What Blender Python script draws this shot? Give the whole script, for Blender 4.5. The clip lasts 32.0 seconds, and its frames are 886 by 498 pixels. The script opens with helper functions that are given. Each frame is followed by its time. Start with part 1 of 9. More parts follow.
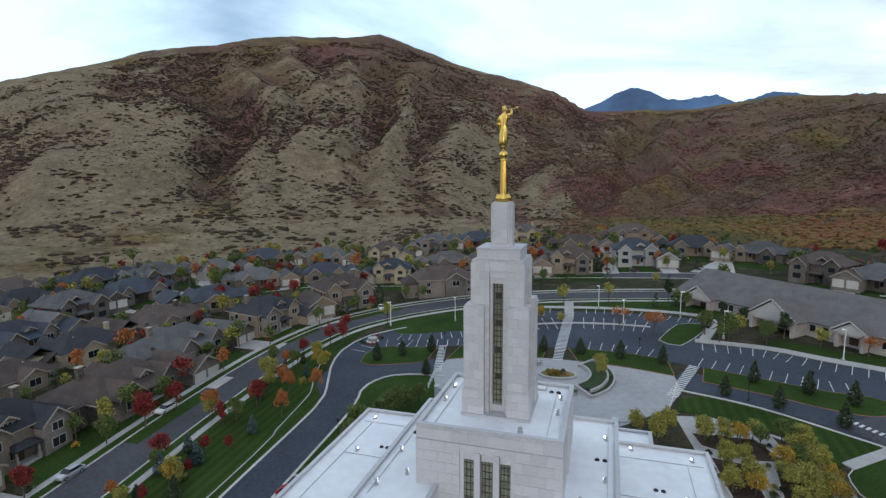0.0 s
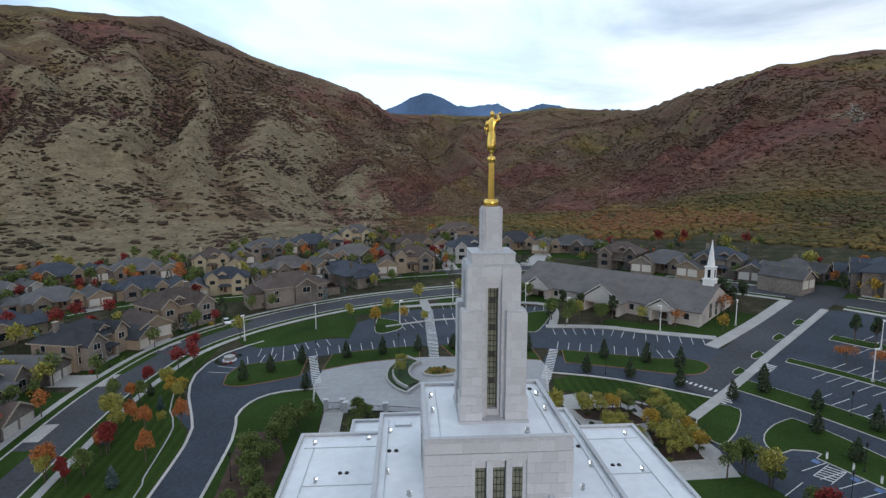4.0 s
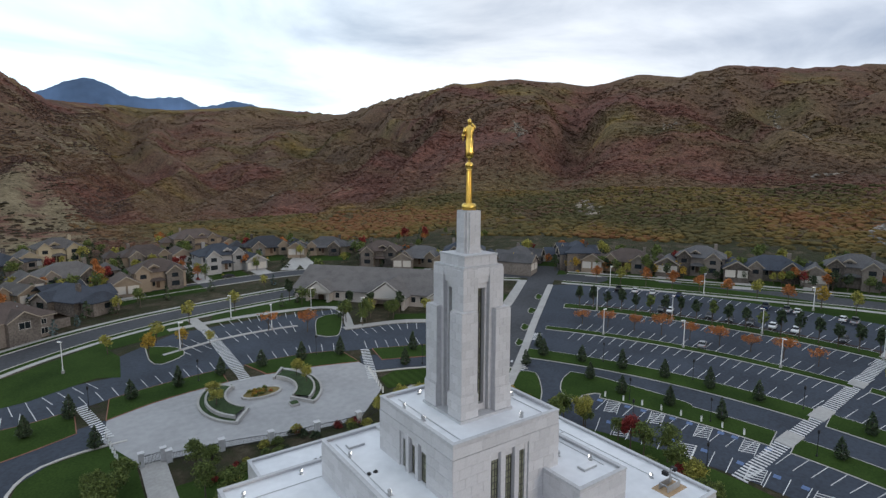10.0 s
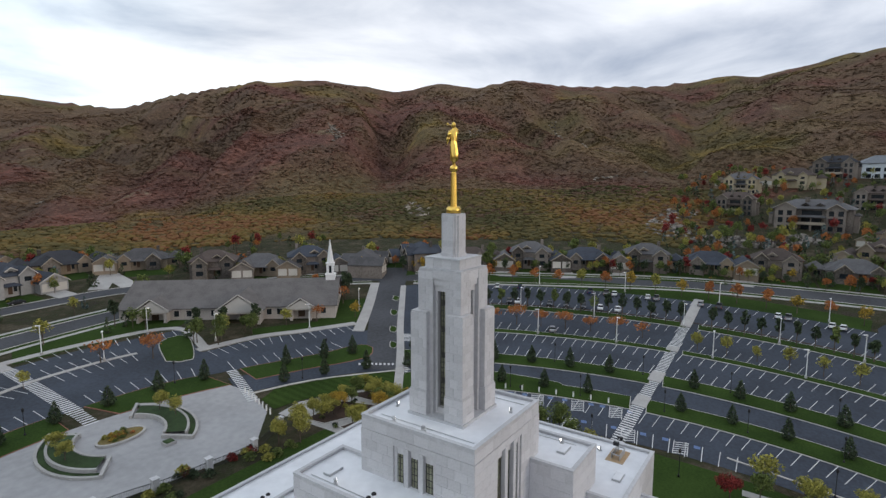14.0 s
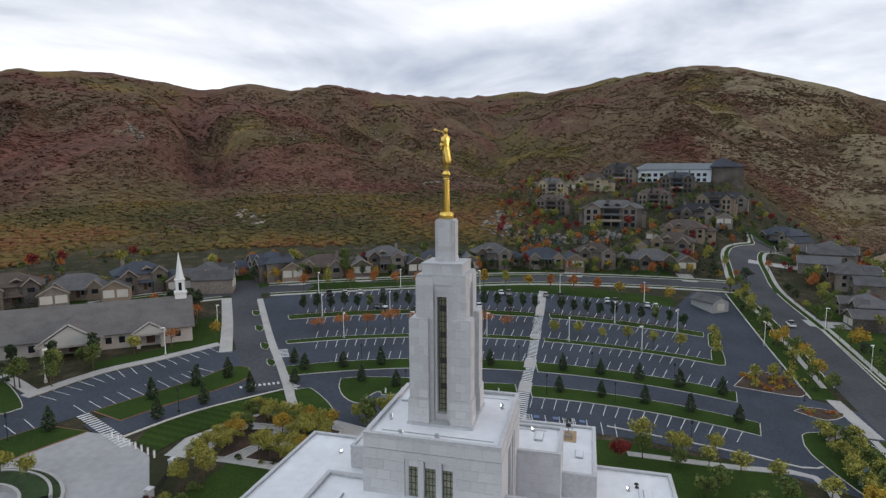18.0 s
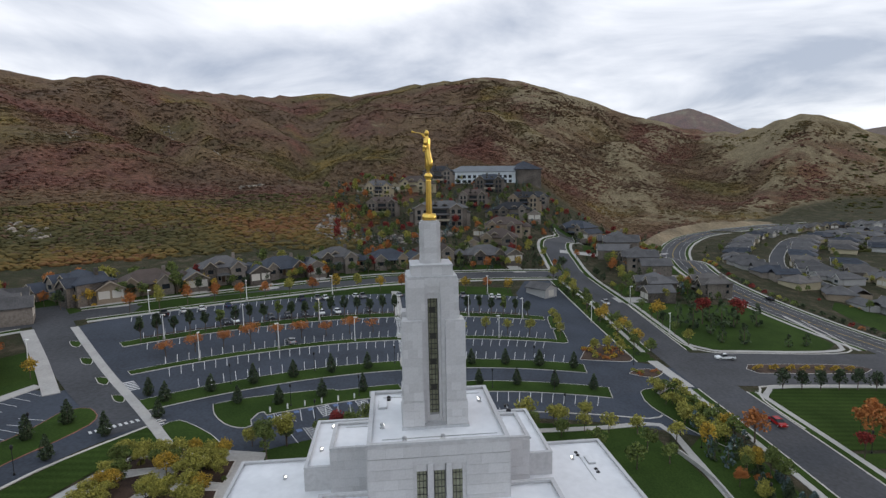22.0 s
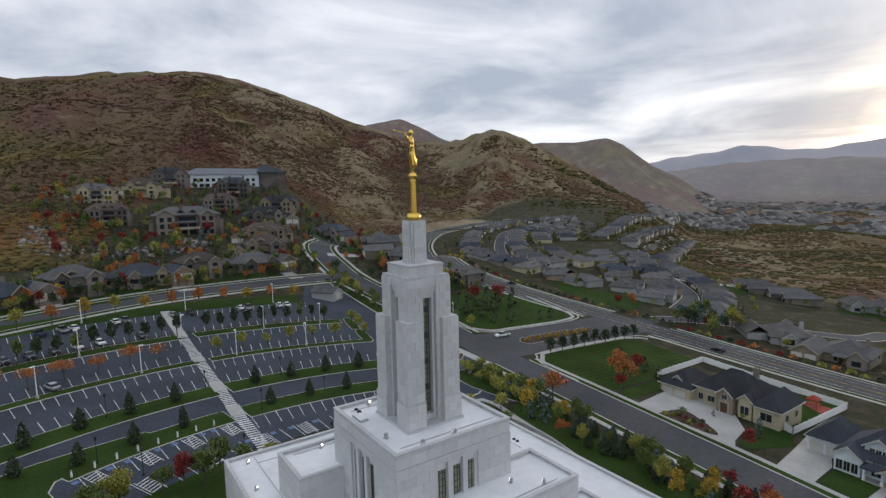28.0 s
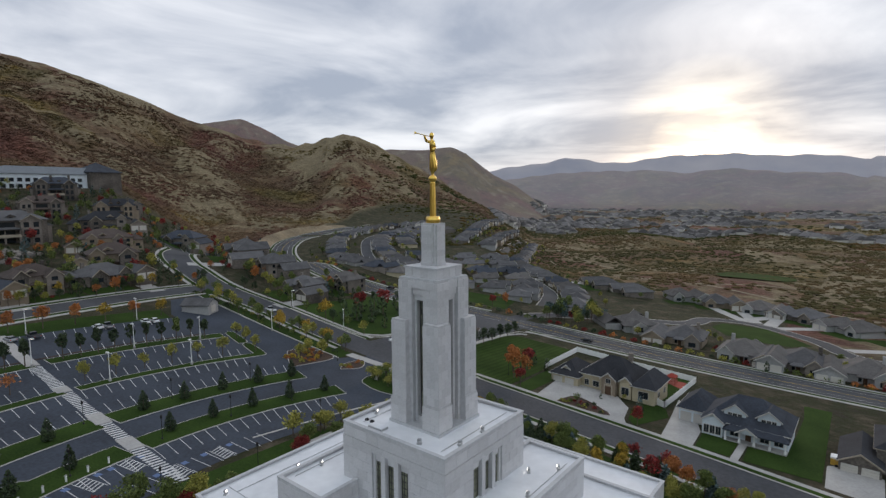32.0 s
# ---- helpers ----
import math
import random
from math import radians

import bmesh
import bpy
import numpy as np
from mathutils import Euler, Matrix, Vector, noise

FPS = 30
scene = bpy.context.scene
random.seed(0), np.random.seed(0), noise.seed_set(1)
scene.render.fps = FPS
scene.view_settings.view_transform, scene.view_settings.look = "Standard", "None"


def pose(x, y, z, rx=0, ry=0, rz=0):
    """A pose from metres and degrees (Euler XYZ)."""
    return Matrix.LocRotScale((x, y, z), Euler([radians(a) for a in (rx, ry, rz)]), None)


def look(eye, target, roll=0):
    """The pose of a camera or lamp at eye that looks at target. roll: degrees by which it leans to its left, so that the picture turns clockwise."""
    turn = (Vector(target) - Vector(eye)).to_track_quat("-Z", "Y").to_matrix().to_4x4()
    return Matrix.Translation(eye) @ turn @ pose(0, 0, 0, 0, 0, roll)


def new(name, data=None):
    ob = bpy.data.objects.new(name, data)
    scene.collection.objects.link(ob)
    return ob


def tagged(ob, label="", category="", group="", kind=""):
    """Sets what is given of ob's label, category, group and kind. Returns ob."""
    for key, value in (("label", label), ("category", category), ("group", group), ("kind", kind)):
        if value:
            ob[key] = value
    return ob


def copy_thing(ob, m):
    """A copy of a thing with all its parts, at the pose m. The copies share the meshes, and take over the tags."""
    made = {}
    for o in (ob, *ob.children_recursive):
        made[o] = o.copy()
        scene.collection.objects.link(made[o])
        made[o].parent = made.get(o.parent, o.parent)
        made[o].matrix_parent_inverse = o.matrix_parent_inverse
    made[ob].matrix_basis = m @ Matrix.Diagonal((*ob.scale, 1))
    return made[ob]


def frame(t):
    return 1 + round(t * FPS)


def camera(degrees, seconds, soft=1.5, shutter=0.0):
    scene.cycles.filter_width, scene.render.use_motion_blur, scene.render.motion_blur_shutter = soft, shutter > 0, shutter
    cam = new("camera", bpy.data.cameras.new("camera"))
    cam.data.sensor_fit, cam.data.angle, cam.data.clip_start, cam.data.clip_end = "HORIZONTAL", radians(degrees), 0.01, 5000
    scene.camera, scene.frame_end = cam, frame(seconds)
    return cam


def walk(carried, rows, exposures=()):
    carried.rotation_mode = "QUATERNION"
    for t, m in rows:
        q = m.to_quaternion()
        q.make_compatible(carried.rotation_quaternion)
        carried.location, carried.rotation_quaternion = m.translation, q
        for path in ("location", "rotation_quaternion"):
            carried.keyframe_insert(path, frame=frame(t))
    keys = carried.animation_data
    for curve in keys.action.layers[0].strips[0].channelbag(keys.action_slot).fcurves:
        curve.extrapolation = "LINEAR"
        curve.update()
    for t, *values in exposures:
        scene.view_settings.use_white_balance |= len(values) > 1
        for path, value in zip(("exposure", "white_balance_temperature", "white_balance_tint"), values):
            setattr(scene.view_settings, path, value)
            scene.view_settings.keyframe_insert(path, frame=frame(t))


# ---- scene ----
cam = camera(78.8, 32.0, 1.4)
METRES, EYE, TILT, LEAN, TURN = 75.0, 45.0, 0.0, 0.0, 0.0
PATH = [
    (0, (9.136, -48.053, 44.044), (8.552, -46.158, 43.781), -0.3),
    (1, (4.923, -48.175, 44.154), (4.526, -46.233, 43.886), -0.2),
    (2, (0.79, -48.296, 44.266), (0.568, -46.327, 43.997), -0.2),
    (3, (-3.276, -48.481, 44.433), (-3.321, -46.5, 44.165), -0.0),
    (3.5, (-5.4, -48.465, 44.462), (-5.357, -46.483, 44.196), -0.0),
    (5.5, (-13.755, -47.456, 44.575), (-13.36, -45.514, 44.309), -0.0),
    (6, (-15.848, -47.061, 44.58), (-15.36, -45.139, 44.314), 0.0),
    (7, (-19.837, -45.876, 44.601), (-19.172, -44.009, 44.337), 0.2),
    (8, (-23.714, -44.227, 44.641), (-22.879, -42.429, 44.379), 0.3),
    (9, (-27.529, -42.322, 44.754), (-26.551, -40.597, 44.494), 0.3),
    (10, (-31.06, -40.12, 44.766), (-29.922, -38.496, 44.508), 0.2),
    (11, (-34.072, -37.231, 44.78), (-32.797, -35.711, 44.525), 0.2),
    (12, (-36.958, -34.195, 44.793), (-35.545, -32.802, 44.54), 0.1),
    (13, (-39.833, -31.233, 44.749), (-38.304, -29.968, 44.5), 0.1),
    (14, (-42.222, -27.755, 44.763), (-40.586, -26.633, 44.517), 0.1),
    (14.5, (-43.401, -25.943, 44.778), (-41.715, -24.894, 44.533), 0.1),
    (16.5, (-47.452, -18.637, 44.821), (-45.608, -17.898, 44.585), -0.0),
    (17, (-48.166, -16.747, 44.835), (-46.294, -16.082, 44.599), -0.1),
    (18, (-49.225, -12.703, 44.851), (-47.305, -12.193, 44.622), -0.3),
    (19, (-50.123, -8.631, 44.817), (-48.168, -8.275, 44.589), -0.5),
    (20, (-50.639, -4.515, 44.981), (-48.661, -4.329, 44.754), -0.7),
    (21, (-50.878, -0.43, 44.996), (-48.891, -0.417, 44.767), -0.9),
    (21.5, (-50.947, 1.619, 44.987), (-48.962, 1.533, 44.758), -1.0),
    (22, (-50.95, 3.661, 44.963), (-48.972, 3.47, 44.735), -1.1),
    (22.5, (-50.864, 5.713, 44.943), (-48.904, 5.386, 44.714), -1.1),
    (23, (-50.681, 7.736, 44.927), (-48.742, 7.304, 44.696), -1.2),
    (23.5, (-50.414, 9.758, 44.944), (-48.506, 9.205, 44.713), -1.3),
    (24, (-50.009, 11.718, 44.951), (-48.12, 11.102, 44.72), -1.3),
    (25, (-48.862, 15.621, 44.982), (-47.022, 14.872, 44.749), -1.2),
    (25.5, (-48.066, 17.58, 45.021), (-46.254, 16.766, 44.789), -1.2),
    (27.5, (-44.432, 24.881, 45.042), (-42.754, 23.816, 44.81), -1.0),
    (28, (-43.355, 26.682, 45.047), (-41.721, 25.553, 44.814), -1.2),
    (29, (-41.034, 30.017, 45.026), (-39.483, 28.777, 44.794), -1.1),
    (30, (-38.483, 33.104, 44.973), (-37.019, 31.761, 44.744), -1.0),
    (31, (-35.689, 36.081, 44.964), (-34.325, 34.636, 44.74), -0.7),
    (32, (-32.728, 38.954, 45.014), (-31.477, 37.409, 44.794), -0.4),
]
walk(cam, [(t, look(eye, target, roll)) for t, eye, target, roll in PATH], [(0, 0.05, 6000, 9), (6, 0.05, 6150, 9), (12, 0.06, 6500, 11), (20, 0.1, 6650, 12), (26, 0.03, 6650, 12), (32, -0.17, 6600, 12)])

# ---- world and light: thin sunset overcast, the sun low behind cloud ----
SUN_AZ, SUN_EL = 166.5, 3.5
world = bpy.data.worlds.new("overcast_evening")
scene.world = world
world.use_nodes = True
wn = world.node_tree
wn.nodes.clear()


def wnode(kind, **kw):
    n = wn.nodes.new(kind)
    for k, v in kw.items():
        if k == "ins":
            for a, b in v.items():
                n.inputs[a].default_value = b
    return n


w_out = wnode("ShaderNodeOutputWorld")
w_bg = wnode("ShaderNodeBackground", ins={"Strength": 1.22})
w_sky = wnode("ShaderNodeTexSky")
w_sky.sky_type = "NISHITA"
w_sky.sun_disc = False
w_sky.sun_elevation = radians(SUN_EL)
w_sky.sun_rotation = radians(SUN_AZ)
w_sky.altitude = 1500
w_dim = wnode("ShaderNodeMix", ins={"Factor": 1.0})
w_dim.data_type, w_dim.blend_type = "RGBA", "MULTIPLY"
w_dim.inputs[7].default_value = (0.10, 0.10, 0.10, 1)
w_co = wnode("ShaderNodeTexCoord")
w_sep = wnode("ShaderNodeSeparateXYZ")
w_flat = wnode("ShaderNodeMath", ins={1: 0.13})
w_flat.operation = "ADD"
w_abs = wnode("ShaderNodeMath", ins={1: 0.08})
w_abs.operation = "MAXIMUM"
w_dx = wnode("ShaderNodeMath")
w_dx.operation = "DIVIDE"
w_dy = wnode("ShaderNodeMath")
w_dy.operation = "DIVIDE"
w_comb = wnode("ShaderNodeCombineXYZ")
w_noise = wnode("ShaderNodeTexNoise", ins={"Scale": 0.75, "Detail": 7.0, "Roughness": 0.55, "Distortion": 0.5})
w_big = wnode("ShaderNodeTexNoise", ins={"Scale": 0.33, "Detail": 4.0, "Roughness": 0.5, "Distortion": 0.8})
w_sum = wnode("ShaderNodeMath", ins={1: 0.5})
w_sum.operation = "MULTIPLY_ADD"
w_half = wnode("ShaderNodeMath", ins={1: 0.5})
w_half.operation = "MULTIPLY"
w_ramp = wnode("ShaderNodeValToRGB")
w_ramp.color_ramp.elements[0].position, w_ramp.color_ramp.elements[0].color = 0.40, (0.44, 0.50, 0.60, 1)
w_ramp.color_ramp.elements[1].position, w_ramp.color_ramp.elements[1].color = 0.56, (1.04, 1.07, 1.10, 1)
# brighter, warmer cloud towards the sun
w_dot = wnode("ShaderNodeVectorMath")
w_dot.operation = "DOT_PRODUCT"
sa, se = radians(SUN_AZ), radians(SUN_EL)
w_dot.inputs[1].default_value = (math.sin(sa) * math.cos(se), math.cos(sa) * math.cos(se), math.sin(se))
w_glow = wnode("ShaderNodeValToRGB")
ge = w_glow.color_ramp.elements
for p, c in ((0.0, (0, 0, 0)), (0.90, (0.01, 0.008, 0.004)), (0.966, (0.035, 0.027, 0.015)), (0.988, (0.12, 0.09, 0.05)), (0.9965, (0.48, 0.37, 0.20)), (1.0, (1.9, 1.5, 0.9))):
    e = ge[0] if p == 0 else ge[len(ge) - 1] if p == 1 else ge.new(p)
    e.position, e.color = p, (*c, 1)
w_add = wnode("ShaderNodeMix", ins={"Factor": 1.0})
w_add.data_type, w_add.blend_type = "RGBA", "ADD"
w_mix = wnode("ShaderNodeMix", ins={"Factor": 0.88})
w_mix.data_type = "RGBA"
L = wn.links.new
L(w_co.outputs["Generated"], w_sep.inputs[0])
L(w_sep.outputs["Z"], w_flat.inputs[0])
L(w_flat.outputs[0], w_abs.inputs[0])
L(w_sep.outputs["X"], w_dx.inputs[0])
L(w_abs.outputs[0], w_dx.inputs[1])
L(w_sep.outputs["Y"], w_dy.inputs[0])
L(w_abs.outputs[0], w_dy.inputs[1])
L(w_dx.outputs[0], w_comb.inputs["X"])
L(w_dy.outputs[0], w_comb.inputs["Y"])
L(w_comb.outputs[0], w_noise.inputs["Vector"])
L(w_comb.outputs[0], w_big.inputs["Vector"])
L(w_big.outputs["Fac"], w_half.inputs[0])
L(w_noise.outputs["Fac"], w_sum.inputs[0])
L(w_half.outputs[0], w_sum.inputs[2])
w_low = wnode("ShaderNodeMapRange", ins={1: 0.02, 2: 0.17, 3: 0.13, 4: 0.0})
w_lift = wnode("ShaderNodeMath")
w_lift.operation = "ADD"
w_side = wnode("ShaderNodeMapRange", ins={1: -0.85, 2: 0.25, 3: -0.085, 4: 0.035})
w_tot = wnode("ShaderNodeMath")
w_tot.operation = "ADD"
L(w_sep.outputs["Z"], w_low.inputs[0])
L(w_sep.outputs["Y"], w_side.inputs[0])
L(w_low.outputs[0], w_lift.inputs[0])
L(w_side.outputs[0], w_lift.inputs[1])
L(w_sum.outputs[0], w_tot.inputs[0])
L(w_lift.outputs[0], w_tot.inputs[1])
L(w_tot.outputs[0], w_ramp.inputs[0])
w_patch = wnode("ShaderNodeMapRange", ins={1: 0.40, 2: 0.56, 3: 0.35, 4: 1.25})
L(w_sum.outputs[0], w_patch.inputs[0])
w_gmul = wnode("ShaderNodeVectorMath")
w_gmul.operation = "MULTIPLY"
L(w_glow.outputs[0], w_gmul.inputs[0])
L(w_patch.outputs[0], w_gmul.inputs[1])
L(w_sky.outputs[0], w_dim.inputs[6])
L(w_co.outputs["Generated"], w_dot.inputs[0])
L(w_dot.outputs["Value"], w_glow.inputs[0])
w_north = wnode("ShaderNodeVectorMath")
w_north.operation = "DOT_PRODUCT"
w_north.inputs[1].default_value = (-0.45, 0.85, 0.25)
w_tint = wnode("ShaderNodeValToRGB")
w_tint.color_ramp.elements[0].position, w_tint.color_ramp.elements[0].color = 0.0, (0.86, 0.88, 0.92, 1)
w_tint.color_ramp.elements[1].position, w_tint.color_ramp.elements[1].color = 0.95, (0.84, 1.0, 1.09, 1)
tmid = w_tint.color_ramp.elements.new(0.45)
tmid.color = (1.0, 1.0, 1.0, 1)
w_mul = wnode("ShaderNodeMix", ins={"Factor": 1.0})
w_mul.data_type, w_mul.blend_type = "RGBA", "MULTIPLY"
L(w_co.outputs["Generated"], w_north.inputs[0])
L(w_north.outputs["Value"], w_tint.inputs[0])
L(w_ramp.outputs[0], w_mul.inputs[6])
L(w_tint.outputs[0], w_mul.inputs[7])
L(w_mul.outputs[2], w_add.inputs[6])
L(w_gmul.outputs[0], w_add.inputs[7])
L(w_dim.outputs[2], w_mix.inputs[6])
L(w_add.outputs[2], w_mix.inputs[7])
L(w_mix.outputs[2], w_bg.inputs["Color"])
L(w_bg.outputs[0], w_out.inputs[0])

sun = new("sun", bpy.data.lights.new("sun", "SUN"))
sun.data.energy, sun.data.angle, sun.data.color = 0.7, radians(14), (1.0, 0.86, 0.7)
sun.matrix_world = look((0, 0, 0), (-math.sin(sa) * math.cos(se), -math.cos(sa) * math.cos(se), -math.sin(radians(12))))
scene.view_settings.exposure = 0.0


# ---- materials ----
def material(name, colour, rough=0.8, metal=0.0, vary=0.15, scale=1.0, bump=0.2, second=None, detail=6.0, per_object=0.0, per_island=0.0, bump_dist=0.02, blotch=0.06, spec=0.3):
    """A procedural surface: base colour with grain at scale and broad blotches at a fraction of it."""
    m = bpy.data.materials.new(name)
    m.use_nodes = True
    nt = m.node_tree
    b = nt.nodes["Principled BSDF"]
    b.inputs["Roughness"].default_value, b.inputs["Metallic"].default_value = rough, metal
    b.inputs["Specular IOR Level"].default_value = spec
    co = nt.nodes.new("ShaderNodeTexCoord")
    fine = nt.nodes.new("ShaderNodeTexNoise")
    fine.inputs["Scale"].default_value, fine.inputs["Detail"].default_value = scale, detail
    broad = nt.nodes.new("ShaderNodeTexNoise")
    broad.inputs["Scale"].default_value, broad.inputs["Detail"].default_value = scale * blotch, 3.0
    nt.links.new(co.outputs["Object"], fine.inputs["Vector"])
    nt.links.new(co.outputs["Object"], broad.inputs["Vector"])
    second = second or tuple(c * (1 - 2 * vary) for c in colour)
    bright = tuple(min(1, c * (1 + vary)) for c in colour)
    ramp = nt.nodes.new("ShaderNodeValToRGB")
    ramp.color_ramp.elements[0].position, ramp.color_ramp.elements[0].color = 0.32, (*second, 1)
    ramp.color_ramp.elements[1].position, ramp.color_ramp.elements[1].color = 0.68, (*bright, 1)
    add = nt.nodes.new("ShaderNodeMath")
    add.operation = "ADD"
    half = nt.nodes.new("ShaderNodeMath")
    half.operation, half.inputs[1].default_value = "MULTIPLY", 0.5
    nt.links.new(fine.outputs["Fac"], add.inputs[0])
    nt.links.new(broad.outputs["Fac"], add.inputs[1])
    nt.links.new(add.outputs[0], half.inputs[0])
    last = half.outputs[0]
    if per_object or per_island:
        info = nt.nodes.new("ShaderNodeObjectInfo" if per_object else "ShaderNodeNewGeometry")
        out = info.outputs["Random"] if per_object else info.outputs["Random Per Island"]
        ma = nt.nodes.new("ShaderNodeMath")
        ma.operation, ma.inputs[1].default_value = "MULTIPLY_ADD", per_object or per_island
        off = nt.nodes.new("ShaderNodeMath")
        off.operation, off.inputs[1].default_value = "SUBTRACT", 0.5
        nt.links.new(out, off.inputs[0])
        nt.links.new(off.outputs[0], ma.inputs[0])
        nt.links.new(last, ma.inputs[2])
        last = ma.outputs[0]
    nt.links.new(last, ramp.inputs[0])
    nt.links.new(ramp.outputs[0], b.inputs["Base Color"])
    if bump:
        bp = nt.nodes.new("ShaderNodeBump")
        bp.inputs["Strength"].default_value, bp.inputs["Distance"].default_value = bump, bump_dist
        nt.links.new(fine.outputs["Fac"], bp.inputs["Height"])
        nt.links.new(bp.outputs[0], b.inputs["Normal"])
    return m


M_STONE = material("pale_granite", (0.57, 0.565, 0.575), 0.7, vary=0.08, scale=5.0, bump=0.15, per_object=0.22)
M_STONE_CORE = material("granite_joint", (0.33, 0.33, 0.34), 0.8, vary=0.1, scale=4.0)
M_COPING = material("granite_coping", (0.50, 0.505, 0.52), 0.7, vary=0.10, scale=3.0)
M_ROOFWHITE = material("white_roof_membrane", (0.72, 0.735, 0.76), 0.55, vary=0.05, scale=0.9, bump=0.1, second=(0.62, 0.635, 0.66), blotch=0.3)
M_GOLD = material("gold_leaf", (0.90, 0.60, 0.14), 0.28, 1.0, vary=0.08, scale=6.0, bump=0.05)
M_GLASSDARK = material("window_glass_dark", (0.02, 0.025, 0.03), 0.08, vary=0.3, scale=0.7, bump=0)
M_ARTGLASS = material("art_glass", (0.27, 0.28, 0.20), 0.25, vary=0.35, scale=1.5, bump=0.1)
M_MULLION = material("dark_bronze_frame", (0.05, 0.05, 0.045), 0.5, vary=0.2, scale=8)
# asphalt's extra blue is sky reflection put into the base colour
M_ASPHALT = material("asphalt", (0.043, 0.053, 0.072), 0.88, vary=0.22, scale=1.6, bump=0.15, blotch=0.05)
M_ROAD = material("road_asphalt", (0.062, 0.065, 0.073), 0.9, vary=0.22, scale=1.3, bump=0.15, blotch=0.05)
M_CONCRETE = material("concrete", (0.40, 0.39, 0.375), 0.85, vary=0.12, scale=2.0, bump=0.1, blotch=0.1)
M_PLAZA = material("plaza_concrete", (0.34, 0.34, 0.345), 0.8, vary=0.10, scale=0.8, bump=0.1, blotch=0.12)
M_KERB = material("kerb_concrete", (0.50, 0.48, 0.45), 0.85, vary=0.15, scale=2.0)
M_KERBRED = material("red_brick_edging", (0.28, 0.13, 0.09), 0.85, vary=0.2, scale=3.0)
M_PAINT = material("road_paint", (0.62, 0.63, 0.63), 0.7, vary=0.15, scale=4.0, bump=0)
M_LAWN = material("mown_lawn", (0.036, 0.062, 0.015), 0.95, vary=0.25, scale=3.0, bump=0.4, second=(0.019, 0.036, 0.010), blotch=0.03, spec=0.03)
M_STRIPED = material("striped_mown_lawn", (0.040, 0.068, 0.016), 0.95, vary=0.2, scale=3.0, bump=0.4, second=(0.022, 0.040, 0.010), blotch=0.03, spec=0.03)
st = M_STRIPED.node_tree
s_wave = st.nodes.new("ShaderNodeTexWave")
s_wave.inputs["Scale"].default_value, s_wave.inputs["Distortion"].default_value = 0.16, 0.6
s_mix = st.nodes.new("ShaderNodeMix")
s_mix.data_type, s_mix.blend_type = "RGBA", "MULTIPLY"
s_mix.inputs[0].default_value = 0.22
s_base = st.nodes["Principled BSDF"].inputs["Base Color"]
st.links.new(st.nodes["Texture Coordinate"].outputs["Object"], s_wave.inputs["Vector"])
st.links.new(s_base.links[0].from_socket, s_mix.inputs[6])
st.links.new(s_wave.outputs["Color"], s_mix.inputs[7])
st.links.new(s_mix.outputs[2], s_base)
M_MULCH = material("bark_mulch", (0.075, 0.048, 0.035), 0.95, vary=0.4, scale=5.0, bump=0.5)
M_HEDGE = material("low_hedge", (0.030, 0.055, 0.018), 0.9, vary=0.4, scale=8.0, bump=0.6, per_island=0.5)
M_WHITE = material("white_paint", (0.78, 0.78, 0.77), 0.55, vary=0.05, scale=3.0, bump=0.05)
M_BLACK = material("black_metal", (0.02, 0.02, 0.022), 0.5, vary=0.2, scale=8, bump=0)
M_GREYMETAL = material("galvanised_metal", (0.45, 0.46, 0.47), 0.45, 0.6, vary=0.1, scale=6)


# ---- building helpers ----
def part(name, bm, mat, parent=None, label=""):
    """Links a bmesh as one mesh object under a thing or a part."""
    me = bpy.data.meshes.new(name)
    if isinstance(bm, tuple):
        me.from_pydata(*bm)
    else:
        bm.to_mesh(me)
        bm.free()
    me.materials.append(mat)
    ob = new(name, me)
    ob.parent = parent
    if label:
        ob["label"] = label
    return ob


def thing(name, label, category, m=None, group="", kind=""):
    e = new(name)
    e.empty_display_size = 0.2
    if m is not None:
        e.matrix_world = m
    return tagged(e, label, category, group, kind)


def box(bm, x0, x1, y0, y1, z0, z1, bev=0.0, m=None):
    vs = [bm.verts.new(Vector(p) if m is None else m @ Vector(p)) for p in ((x0, y0, z0), (x1, y0, z0), (x1, y1, z0), (x0, y1, z0), (x0, y0, z1), (x1, y0, z1), (x1, y1, z1), (x0, y1, z1))]
    fs = [bm.faces.new([vs[i] for i in f]) for f in ((3, 2, 1, 0), (4, 5, 6, 7), (0, 1, 5, 4), (1, 2, 6, 5), (2, 3, 7, 6), (3, 0, 4, 7))]
    if bev:
        es = list({e for f in fs for e in f.edges})
        bmesh.ops.bevel(bm, geom=es, offset=bev, segments=1, affect="EDGES")
    return bm


def boxes(*dims, bev=0.0):
    bm = bmesh.new()
    for d in dims:
        box(bm, *d, bev=bev)
    return bm


def cyl(bm, r0, r1, z0, z1, n=12, x=0, y=0, cap=True):
    a = [bm.verts.new((x + r0 * math.cos(2 * math.pi * i / n), y + r0 * math.sin(2 * math.pi * i / n), z0)) for i in range(n)]
    b = [bm.verts.new((x + r1 * math.cos(2 * math.pi * i / n), y + r1 * math.sin(2 * math.pi * i / n), z1)) for i in range(n)]
    for i in range(n):
        bm.faces.new((a[i], a[(i + 1) % n], b[(i + 1) % n], b[i]))
    if cap:
        bm.faces.new(b)
        bm.faces.new(a[::-1])
    return bm


